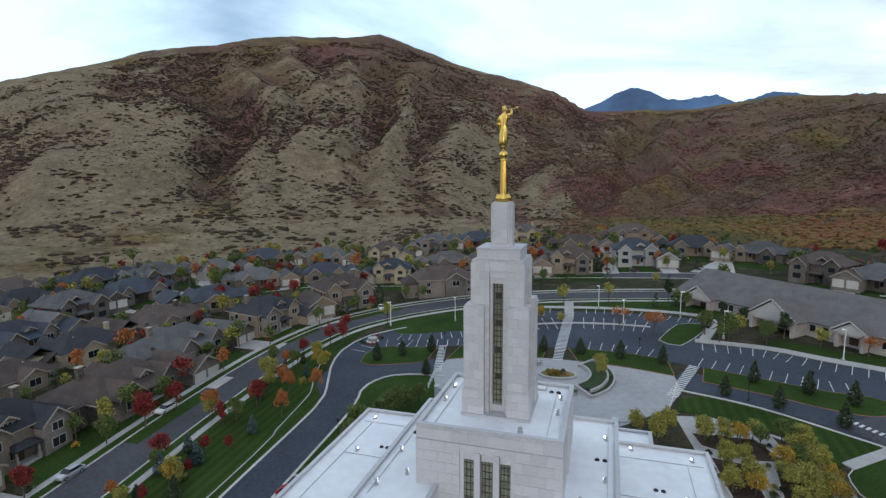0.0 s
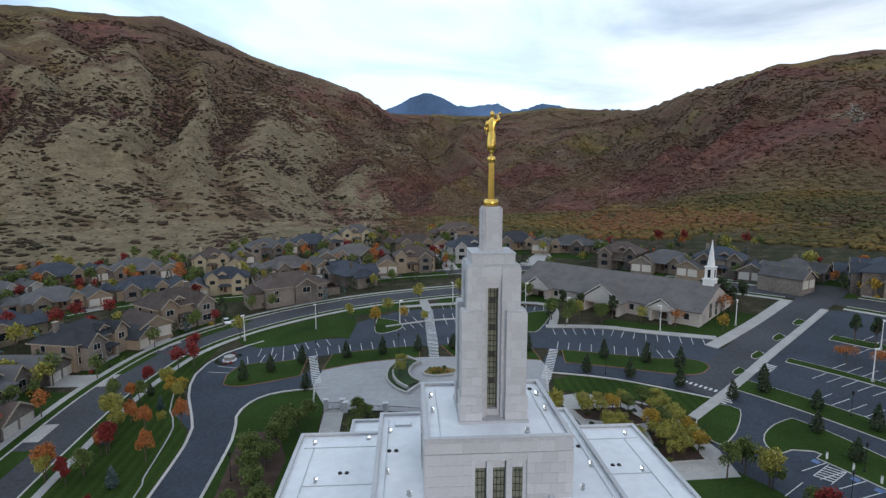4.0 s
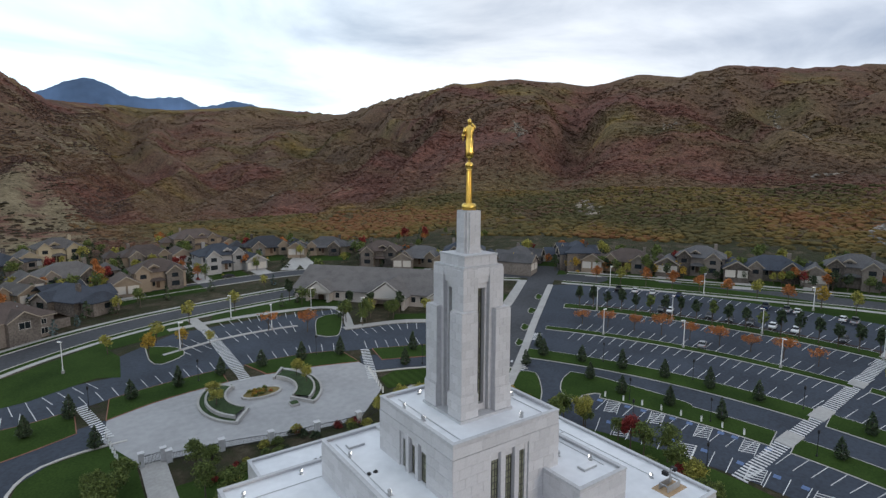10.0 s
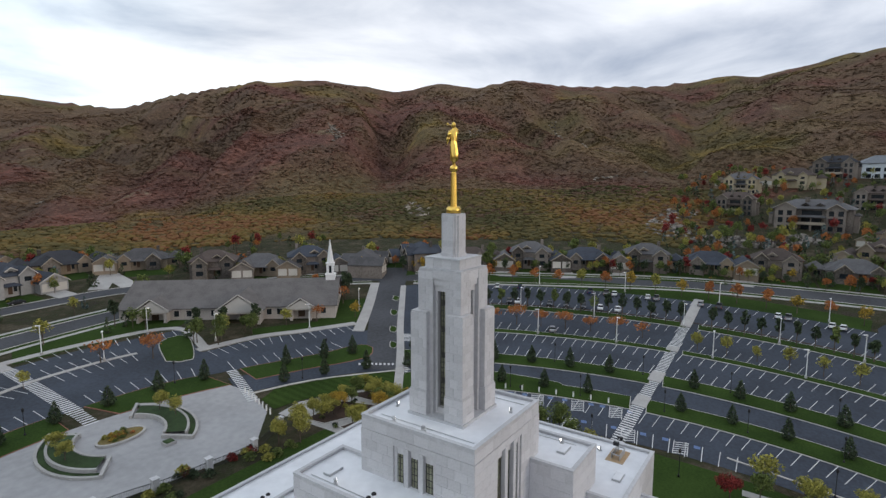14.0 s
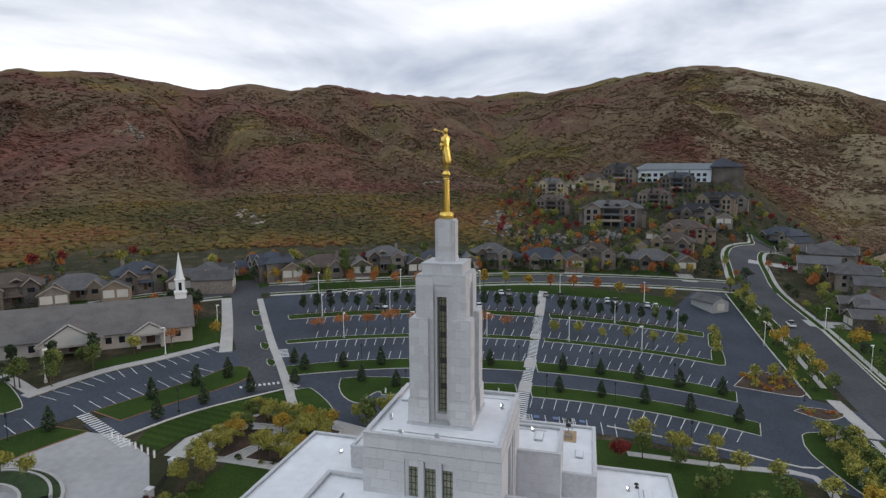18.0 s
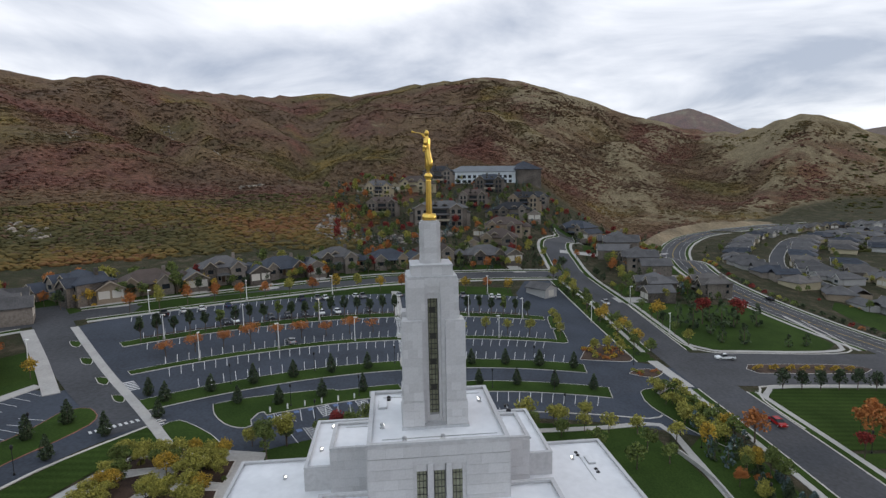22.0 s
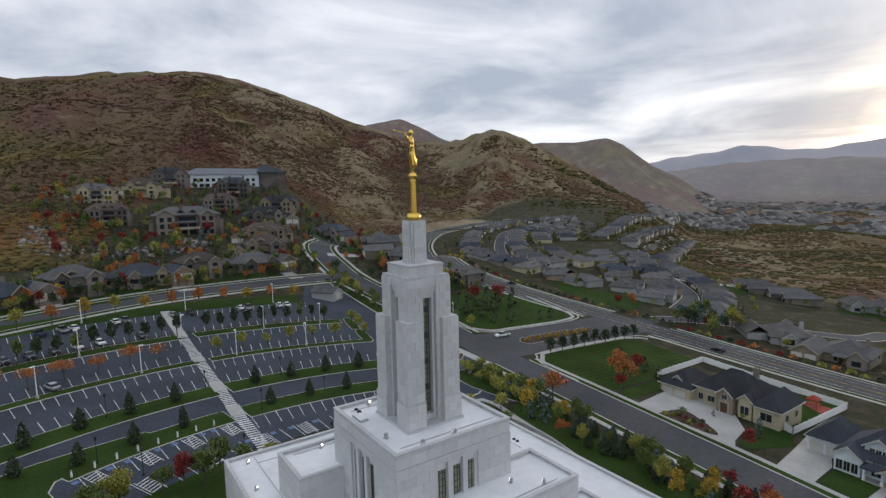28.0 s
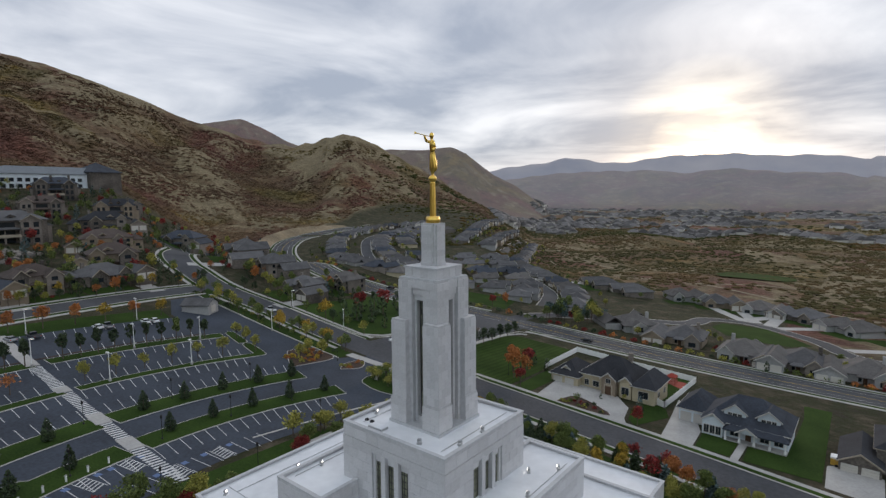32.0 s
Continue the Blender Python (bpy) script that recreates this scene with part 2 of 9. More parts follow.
def lathe(bm, profile, n=16, x=0, y=0):
    rings = [[bm.verts.new((x + r * math.cos(2 * math.pi * i / n), y + r * math.sin(2 * math.pi * i / n), z)) for i in range(n)] for r, z in profile]
    for a, b in zip(rings, rings[1:]):
        for i in range(n):
            f = bm.faces.new((a[i], a[(i + 1) % n], b[(i + 1) % n], b[i]))
            f.smooth = True
    bm.faces.new(rings[-1])
    bm.faces.new(rings[0][::-1])
    return bm


# ---- the land ----
PAD = (-7.13, 0.0299, 0.0680, 0.000272, -0.000009, 0.0000049, 3.058)


def near_land(x, y):
    c = PAD
    return c[0] + c[1] * x + c[2] * y + c[3] * x * x + c[4] * x * y + c[5] * y * y + c[6] * np.exp(-(x * x + (y - 65) ** 2) / 5000)


# the ridge lines round the site: bearing from north, angle of elevation
RIDGE = [(-180, -8), (-120, -4), (-90, 0.5), (-75, 3.0), (-57, 7.8), (-47, 11.2), (-37, 13.4), (-24, 14.4), (-16, 11.6), (-6, 8.8), (-2, 6.8), (8, 6.2), (15, 7.0), (24, 6.4),
         (29, 8.2), (36, 9.9), (43, 10.3), (50, 9.4), (55, 10.2), (59, 9.8), (63, 10.4), (69, 9.6), (77, 9.2), (84, 9.7), (86, 9.3), (92, 10.5), (100, 11.2), (104, 10.8),
         (112, 8.1), (116, 6.9), (119, 5.9), (122, 5.1), (125, 4.7), (127, 5.1), (129, 5.8), (131, 6.05), (133, 5.4), (135, 4.3), (137, 3.2), (139, 2.2), (141, 1.0), (143, -0.4), (146, -2.2), (150, -6), (180, -8)]
RIDGE = [(a, e + (0.42 if -60 < a < -5 else 0.32 if 5 < a < 114 else 0.0)) for a, e in RIDGE]
# the farther hills to the south-east, and the range beyond the valley
RIDGE_FAR = [(110, 3), (114, 5.6), (117, 6.9), (119, 7.25), (120.5, 7.5), (122.5, 6.6), (125, 5.2), (128, 4.2), (132, 4.2), (135.4, 4.55), (139, 4.45), (142, 4.8), (143.5, 4.1), (145, 2.9), (146.5, 1.7), (149, 0.4), (152, -2)]
RIDGE_VALLEY = [(-180, 2.6), (-120, 2.0), (-90, 0.5), (-80, -2), (138, 1.0), (146, 2.1), (149, 2.5), (153.9, 3.4), (157, 2.9), (160.8, 2.85), (165, 3.5), (173, 3.2), (180, 2.6)]
RIDGE_NEAR = [(-180, 1.1), (-120, 0.9), (-90, -1), (-80, -3), (138, -0.5), (146, 0.9), (152, 1.5), (158, 1.75), (164, 1.5), (170, 1.8), (176, 1.3), (180, 1.1)]
# bearing, distance of the hill's foot and of its crest
REACH = [(-180, 3300, 4500), (-100, 3000, 4300), (-70, 500, 1300), (-57, 300, 1000), (-20, 310, 1100), (-6, 390, 1050), (4, 420, 1500), (20, 400, 1500), (35, 300, 950), (60, 300, 1050),
         (80, 330, 1500), (92, 380, 1400), (104, 560, 1250), (118, 540, 1250), (125, 540, 1150), (131, 580, 1050), (141, 760, 1200), (150, 900, 1400), (160, 3200, 4500), (180, 3300, 4500)]
EYE_Z = 44.4


def relief(px, py, r, az):
    """Spurs (high) and gullies (low) of the open slopes, about -1 to 0.8."""
    p = Vector((px, py, 40.0))
    q = p / 300 + 0.35 * noise.noise_vector(p / 420)
    u = Vector((az / 6.5 + 1.1 * noise.noise(p / 330), r / 1100, 9.0))

    def soft(v):
        return math.sqrt(v * v + 0.02)

    fold = 0.52 - 1.1 * soft(noise.noise(q)) - 0.35 * soft(noise.noise(q * 2.3)) - 0.08 * soft(noise.noise(q * 5.1))
    return fold + 0.55 - 1.6 * soft(noise.noise(u)) - 0.2 * soft(noise.noise(u * 2.7))


def open_land(x, y, r, az):
    """The ground this side of the hills: it falls to the valley in the south and rises towards the south-eastern hills."""
    lim = np.interp(az, [70, 84, 112, 125], [330, 500, 500, 330])
    k = np.minimum(r, lim) / r
    far = np.exp(-np.maximum(r - lim, 0) / 600)
    z = near_land(x * k, y * k) * far - 62 * (1 - far)
    z = z + np.interp(az, [148, 155], [0, 1]) * np.interp(r, [330, 430, 1200, 2000], [0, 1, 1, 0]) * (5.0 * np.sin(x / 47 + 1.3 * np.sin(y / 83)) + 4.0 * np.sin(y / 61 + 1.7 * np.sin(x / 71)))
    rise = np.interp(az, [106, 116, 145, 151], [0, 1, 1, 0]) * np.interp(r, [270, 330], [0, 1])
    return z + rise * (np.interp(r, [270, 474, 560, 760, 1300, 1600], [-8, 2, 8, 20, 0, -62]) - z)


def land(x, y):
    """Height of the ground at arrays x, y."""
    x, y = np.asarray(x, float), np.asarray(y, float)
    r = np.hypot(x, y) + 1e-6
    az = np.degrees(np.arctan2(x, y))
    el = np.interp(az, *zip(*RIDGE))
    foot = np.interp(az, [q[0] for q in REACH], [q[1] for q in REACH])
    crest = np.interp(az, [q[0] for q in REACH], [q[2] for q in REACH])
    plain = open_land(x, y, r, az)
    s = np.clip((r - foot) / (crest - foot), 0, 1.6)
    zf = open_land(x * foot / r, y * foot / r, foot, az)
    sp = np.clip(s, 0, 1)
    top = EYE_Z + crest * np.tan(np.radians(el))
    hill = zf + (top - zf) * (0.40 * sp + 0.60 * sp ** 1.45)
    hill = np.where(s > 1, top - (s - 1) * (crest - foot) * 0.22, hill)
    z = np.where(r < foot, plain, np.maximum(plain, hill))
    for line, f, c, lo, hi in ((RIDGE_FAR, 1350.0, 1950.0, 110, 152), (RIDGE_NEAR, 2700.0, 3400.0, 138, 181), (RIDGE_NEAR, 2700.0, 3400.0, -181, -80), (RIDGE_VALLEY, 3700.0, 4500.0, 138, 181), (RIDGE_VALLEY, 3700.0, 4500.0, -181, -80)):
        e2 = np.interp(az, *zip(*line)) + (0.1 * np.sin(az * 0.9) + 0.05 * np.sin(az * 2.3 + 1) if f > 2000 else 0)
        u = (r - f) / (c - f)
        up = np.where(u > 1, 1 - (u - 1) * 0.5, np.clip(u, 0, 1) ** 1.25)
        z = np.where((az > lo) & (az < hi) & (u > 0), np.maximum(z, -62 + (EYE_Z + c * np.tan(np.radians(e2)) + 62) * up), z)
    # spurs and gullies: folded relief on the open slopes, kept under the ridge line
    amp = 0.19 * np.maximum(top - zf, 0) * np.sin(np.pi * np.clip(s, 0, 1)) ** 0.8 * np.interp(az, [-70, -8, 6], [0.62, 0.62, 1.0])
    for i in np.nonzero(r > 335)[0]:
        w = min(1.0, (r[i] - 335) / 120)
        p = Vector((x[i], y[i], 40.0))
        if r[i] > 2700:
            z[i] += min(1.0, (r[i] - 2700) / 300) * max(0.0, min(1.0, (4500 - r[i]) / 500)) * (42 * noise.noise(p / 620) + 26 * noise.noise(p / 260))
            continue
        fold = relief(x[i], y[i], r[i], az[i])
        fine = 1.6 * noise.noise(p / 22) + 0.7 * noise.noise(p / 9)
        cut = 0.0
        for az0, wid, deep in ((-9, 5.0, 0.7), (49.5, 2.6, 0.5), (81, 4.0, 0.8), (126, 3.0, 0.5), (14, 6.0, 0.5)):
            d = (az[i] + 3.0 * noise.noise(p / 260) - az0) / wid
            cut += deep * math.exp(-d * d)
        z[i] += w * (amp[i] * (fold - cut) + fine * (1 if s[i] > 0 else 0.3))
        if 0 < s[i] < 0.96 and el[i] > 0 and r[i] < 1340:
            z[i] = min(z[i], EYE_Z + r[i] * math.tan(math.radians(el[i])) - 4)
    return z


def zland(x, y):
    return float(land(np.array([x]), np.array([y]))[0])


def scrub_colour(nt, place, foot=None):
    """Autumn scrub oak seen from afar: brown, with broad red, olive and golden drifts and green thickets at the foot."""
    def tex(scale, shift, detail=6.0, warp=0.5):
        mp = nt.nodes.new("ShaderNodeMapping")
        mp.inputs["Location"].default_value = (shift, shift * 0.7, shift * 0.3)
        n = nt.nodes.new("ShaderNodeTexNoise")
        n.inputs["Scale"].default_value, n.inputs["Detail"].default_value, n.inputs["Distortion"].default_value = scale, detail, warp
        nt.links.new(place, mp.inputs[0])
        nt.links.new(mp.outputs[0], n.inputs["Vector"])
        return n.outputs["Fac"]

    def ramp(fac, *stops):
        n = nt.nodes.new("ShaderNodeValToRGB")
        els = n.color_ramp.elements
        while len(els) < len(stops):
            els.new(0.5)
        for e, (p, c) in zip(els, stops):
            e.position, e.color = p, (*c, 1)
        nt.links.new(fac, n.inputs[0])
        return n.outputs[0]

    def over(fac, under, top):
        n = nt.nodes.new("ShaderNodeMix")
        n.data_type = "RGBA"
        nt.links.new(fac, n.inputs[0])
        nt.links.new(under, n.inputs[6])
        nt.links.new(top, n.inputs[7])
        return n.outputs[2]

    def step(fac, lo, hi, top=1.0):
        n = nt.nodes.new("ShaderNodeMapRange")
        n.interpolation_type = "SMOOTHSTEP"
        for k, v in enumerate((lo, hi, 0.0, top)):
            n.inputs[k + 1].default_value = v
        nt.links.new(fac, n.inputs[0])
        return n.outputs[0]

    out = ramp(tex(0.012, 0, 8), (0.35, (0.092, 0.060, 0.040)), (0.5, (0.118, 0.076, 0.048)), (0.66, (0.140, 0.096, 0.056)))
    out = over(step(tex(0.0052, 310, 8.0), 0.47, 0.62, 0.88), out, ramp(tex(0.03, 5), (0.35, (0.100, 0.049, 0.040)), (0.65, (0.150, 0.066, 0.051))))
    out = over(step(tex(0.0047, 940, 8.0), 0.50, 0.64, 0.80), out, ramp(tex(0.016, 70, 8), (0.36, (0.082, 0.070, 0.033)), (0.52, (0.118, 0.094, 0.037)), (0.66, (0.190, 0.134, 0.040))))
    if foot is not None:
        m = nt.nodes.new("ShaderNodeMath")
        m.operation = "MULTIPLY"
        nt.links.new(foot, m.inputs[0])
        nt.links.new(step(tex(0.010, 500), 0.38, 0.55, 0.9), m.inputs[1])
        out = over(m.outputs[0], out, ramp(tex(0.02, 33), (0.36, (0.070, 0.063, 0.030)), (0.52, (0.100, 0.081, 0.035)), (0.66, (0.155, 0.100, 0.036))))
    return out


def ground_sheet():
    radii = [4.0 + 6.0 * i for i in range(56)]
    while radii[-1] < 4850:
        radii.append(radii[-1] * 1.03 + 0.5)
    na = 840
    ang = np.linspace(-math.pi, math.pi, na, endpoint=False)
    R, A = np.meshgrid(radii, ang, indexing="ij")
    x, y = (R * np.sin(A)).ravel(), (R * np.cos(A)).ravel()
    z = land(x, y)
    verts = [(0, 0, zland(0, 0))] + list(zip(x.tolist(), y.tolist(), z.tolist()))
    faces = [(0, 1 + (j + 1) % na, 1 + j) for j in range(na)]
    for i in range(len(radii) - 1):
        a, b = 1 + i * na, 1 + (i + 1) * na
        faces += [(a + j, a + (j + 1) % na, b + (j + 1) % na, b + j) for j in range(na)]
    me = bpy.data.meshes.new("ground")
    me.from_pydata(verts, [], faces)
    me.shade_smooth()
    rr = np.hypot(*np.array(verts)[:, :2].T)
    az = np.degrees(np.arctan2(np.array(verts)[:, 0], np.array(verts)[:, 1]))
    built = np.interp(az, [-180, -60, -40, 0, 30, 60, 84, 92, 104, 112, 120, 127, 138, 146, 152, 165, 180], [230, 200, 212, 240, 240, 222, 225, 345, 470, 440, 400, 520, 760, 620, 330, 320, 300])
    hill = np.clip((rr - built) / 25, 0, 1)
    # the north-western slope is dry grass, the eastern slopes scrub oak, the valley floor a town
    grass = np.interp(az, [-180, -70, -45, -12, -2, 8, 60, 84, 96, 106, 114, 125, 140, 150, 180], [0.56, 0.6, 0.80, 0.70, 0.40, 0.13, 0.10, 0.12, 0.26, 0.42, 0.50, 0.56, 0.48, 0.36, 0.36])
    high = np.interp(rr, [0, 520, 760, 1000], [1, 1, 0.5, 0.28])
    grass = grass * np.where(az < 0, high + (1 - high) * np.interp(az, [-52, -40], [0.75, 0.0]), 1.0)
    vx = np.array(verts)
    rel = np.array([relief(vx[i, 0], vx[i, 1], rr[i], az[i]) if rr[i] > 190 else 0 for i in range(len(rr))])
    grass = np.clip(grass + np.where(rr > 335, np.interp(az, [-70, -10, 8, 84, 96, 110], [0.6, 0.55, 0.22, 0.22, 0.55, 0.65]) * (rel - 0.05), 0), 0, 1)
    grass = np.where((rr > 1340) & (az > 108), 0.36, grass)
    # green thickets along the foot of the eastern slope
    green = np.maximum(np.interp(az, [-8, 4, 84, 96], [0, 1, 1, 0]) * np.interp(rr, [230, 300, 380, 470], [1, 1, 0.5, 0]), np.interp(az, [104, 116, 146, 152, 185], [0, 0.35, 0.5, 0.8, 0.8]) * np.interp(rr, [240, 320, 1050, 1340], [1, 1, 1, 0]))
    # how much painted haze colour covers the hills, growing with distance
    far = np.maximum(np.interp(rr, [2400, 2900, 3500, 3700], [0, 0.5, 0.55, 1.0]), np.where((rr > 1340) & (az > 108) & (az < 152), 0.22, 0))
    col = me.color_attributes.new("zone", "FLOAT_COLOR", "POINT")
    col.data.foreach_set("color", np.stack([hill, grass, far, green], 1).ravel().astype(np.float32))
    m = bpy.data.materials.new("land")
    m.use_nodes = True
    nt = m.node_tree
    b = nt.nodes["Principled BSDF"]
    b.inputs["Roughness"].default_value = 0.95
    b.inputs["Specular IOR Level"].default_value = 0.1
    co, at = nt.nodes.new("ShaderNodeTexCoord"), nt.nodes.new("ShaderNodeAttribute")
    at.attribute_name = "zone"
    sep = nt.nodes.new("ShaderNodeSeparateColor")
    nt.links.new(at.outputs["Color"], sep.inputs[0])

    def tex(scale, detail=6.0, rough=0.6):
        n = nt.nodes.new("ShaderNodeTexNoise")
        n.inputs["Scale"].default_value, n.inputs["Detail"].default_value, n.inputs["Roughness"].default_value = scale, detail, rough
        nt.links.new(co.outputs["Object"], n.inputs["Vector"])
        return n.outputs["Fac"]

    def ramp(fac, *stops):
        n = nt.nodes.new("ShaderNodeValToRGB")
        els = n.color_ramp.elements
        while len(els) < len(stops):
            els.new(0.5)
        for e, (p, c) in zip(els, stops):
            e.position, e.color = p, (*c, 1)
        nt.links.new(fac, n.inputs[0])
        return n.outputs[0]

    def mix(fac, a, c):
        n = nt.nodes.new("ShaderNodeMix")
        n.data_type = "RGBA"
        nt.links.new(fac, n.inputs[0])
        nt.links.new(a, n.inputs[6])
        nt.links.new(c, n.inputs[7])
        return n.outputs[2]

    yard = ramp(tex(0.16, 8, 0.7), (0.35, (0.045, 0.038, 0.028)), (0.46, (0.036, 0.042, 0.020)), (0.56, (0.062, 0.052, 0.034)), (0.68, (0.105, 0.092, 0.066)))
    dry = ramp(tex(0.12, 9, 0.7), (0.3, (0.130, 0.102, 0.062)), (0.5, (0.192, 0.154, 0.094)), (0.7, (0.258, 0.212, 0.134)))
    scrub = scrub_colour(nt, co.outputs["Object"], at.outputs["Alpha"])
    spots = tex(0.019, 9, 0.64)
    thr = nt.nodes.new("ShaderNodeMath")
    thr.operation = "SUBTRACT"
    gl = nt.nodes.new("ShaderNodeMath")
    gl.operation, gl.inputs[1].default_value, gl.inputs[2].default_value = "MULTIPLY_ADD", 0.47, 0.245
    nt.links.new(sep.outputs[1], gl.inputs[0])
    nt.links.new(gl.outputs[0], thr.inputs[0])
    nt.links.new(spots, thr.inputs[1])
    sharp = nt.nodes.new("ShaderNodeMath")
    sharp.operation, sharp.inputs[1].default_value, sharp.use_clamp = "MULTIPLY_ADD", 9.0, True
    sharp.inputs[2].default_value = 0.5
    nt.links.new(thr.outputs[0], sharp.inputs[0])
    # leafy brush grain on the scrub, tufts on the dry grass
    def grain(colour, scale, low, high):
        g = nt.nodes.new("ShaderNodeMix")
        g.data_type, g.blend_type = "RGBA", "MULTIPLY"
        g.inputs[0].default_value = 1.0
        nt.links.new(colour, g.inputs[6])
        nt.links.new(ramp(tex(scale, 6, 0.72), (0.36, (low, low, low)), (0.64, (high, high, high))), g.inputs[7])
        return g.outputs[2]

    scrub = grain(grain(scrub, 0.28, 0.55, 1.42), 0.06, 0.8, 1.2)
    dry = grain(grain(dry, 0.45, 0.66, 1.25), 0.02, 0.82, 1.16)
    hillc = mix(sharp.outputs[0], scrub, dry)
    base = mix(sep.outputs[0], yard, hillc)
    # pale blue-grey of distance haze, put straight into the far hills' colour
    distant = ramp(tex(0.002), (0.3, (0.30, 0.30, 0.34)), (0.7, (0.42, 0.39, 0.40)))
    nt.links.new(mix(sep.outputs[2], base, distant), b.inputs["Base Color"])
    bp = nt.nodes.new("ShaderNodeBump")
    bp.inputs["Strength"].default_value, bp.inputs["Distance"].default_value = 0.8, 1.8
    nt.links.new(tex(0.25, 8, 0.7), bp.inputs["Height"])
    nt.links.new(bp.outputs[0], b.inputs["Normal"])
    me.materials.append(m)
    return tagged(new("ground", me), "rolling ground of yards, dry grass and scrub slopes, haze painted on far hills", "ground", kind="structure")


ground_sheet()


# ---- roads, lots and paths, draped over the land ----
def drape(points, lift):
    x, y = np.array([p[0] for p in points]), np.array([p[1] for p in points])
    z = land(x, y) + lift
    return list(zip(x.tolist(), y.tolist(), z.tolist()))


def smooth_line(pts, step=4.0):
    """Catmull-Rom through the points, resampled."""
    pts = [Vector((*p, 0)) for p in pts]
    out = []
    for i in range(len(pts) - 1):
        p0, p1, p2, p3 = pts[max(i - 1, 0)], pts[i], pts[i + 1], pts[min(i + 2, len(pts) - 1)]
        n = max(2, int((p2 - p1).length / step))
        for k in range(n):
            t = k / n
            out.append(0.5 * ((2 * p1) + (p2 - p0) * t + (2 * p0 - 5 * p1 + 4 * p2 - p3) * t * t + (3 * p1 - p0 - 3 * p2 + p3) * t ** 3))
    out.append(pts[-1])
    return [(p.x, p.y) for p in out]


def offset_line(line, d):
    """The line moved d to its left."""
    out = []
    for i, p in enumerate(line):
        a, b = line[max(i - 1, 0)], line[min(i + 1, len(line) - 1)]
        t = Vector((b[0] - a[0], b[1] - a[1])).normalized()
        out.append((p[0] - t.y * d, p[1] + t.x * d))
    return out


def ribbon(line, d0, d1, lift, thick=0.0, nx=2):
    """Strip between offsets d0 < d1 to the left of the line; with thick it gets sides going down."""
    cols = [offset_line(line, d0 + (d1 - d0) * k / (nx - 1)) for k in range(nx)]
    n = len(line)
    v = []
    for c in cols:
        v += drape(c, lift)
    f = [(k * n + i, k * n + i + 1, (k + 1) * n + i + 1, (k + 1) * n + i) for k in range(nx - 1) for i in range(n - 1)]
    f = [t[::-1] for t in f]
    if thick:
        m = len(v)
        v += [(x, y, z - thick) for x, y, z in v[:n]] + [(x, y, z - thick) for x, y, z in v[(nx - 1) * n:nx * n]]
        f += [(i, i + 1, m + i + 1, m + i) for i in range(n - 1)]
        o = (nx - 1) * n
        f += [(o + i + 1, o + i, m + n + i, m + n + i + 1) for i in range(n - 1)]
        f += [(0, m, m + n, o), (n - 1, o + n - 1, m + 2 * n - 1, m + n - 1)]
    return v, [], f


def merge(*meshes):
    v, f = [], []
    for mv, _, mf in meshes:
        o = len(v)
        v += mv
        f += [tuple(i + o for i in q) for q in mf]
    return v, [], f


def patch(outline, lift, step=5.0):
    """A flat-topped area with the outline given, cut into a grid so that it follows the land."""
    xs, ys = [p[0] for p in outline], [p[1] for p in outline]
    bm = bmesh.new()
    bm.faces.new([bm.verts.new((*p, 0)) for p in outline])
    for axis, lo, hi in ((0, min(xs), max(xs)), (1, min(ys), max(ys))):
        c = math.ceil(lo / step) * step
        while c < hi:
            co, no = [0, 0, 0], [0, 0, 0]
            co[axis], no[axis] = c, 1
            bmesh.ops.bisect_plane(bm, geom=bm.verts[:] + bm.edges[:] + bm.faces[:], plane_co=co, plane_no=no)
            c += step
    vs = list(bm.verts)
    for v, p in zip(vs, drape([(v.co.x, v.co.y) for v in vs], lift)):
        v.co.z = p[2]
    bmesh.ops.recalc_face_normals(bm, faces=bm.faces[:])
    if bm.faces and sum(f.normal.z for f in bm.faces) < 0:
        bmesh.ops.reverse_faces(bm, faces=bm.faces[:])
    return bm


def arc(cx, cy, r, a0, a1, step=3.0):
    """Points on a circle, bearings from north, clockwise."""
    n = max(3, int(abs(math.radians(a1 - a0)) * r / step))
    return [(cx + r * math.sin(math.radians(a0 + (a1 - a0) * i / n)), cy + r * math.cos(math.radians(a0 + (a1 - a0) * i / n))) for i in range(n + 1)]


def closed(line):
    return line + [line[0], line[1]]


def surface(name, mesh, mat, label, category, kind="structure"):
    ob = part(name, mesh, mat)
    return tagged(ob, label, category, kind=kind)


def kerb(line, label="pale concrete kerb along the asphalt", mat=None, w=0.35, h=0.16):
    return tagged(part("kerb", ribbon(line, -w / 2, w / 2, h, h + 0.2), mat or M_KERB), label, "kerb", group="kerbs", kind="structure")


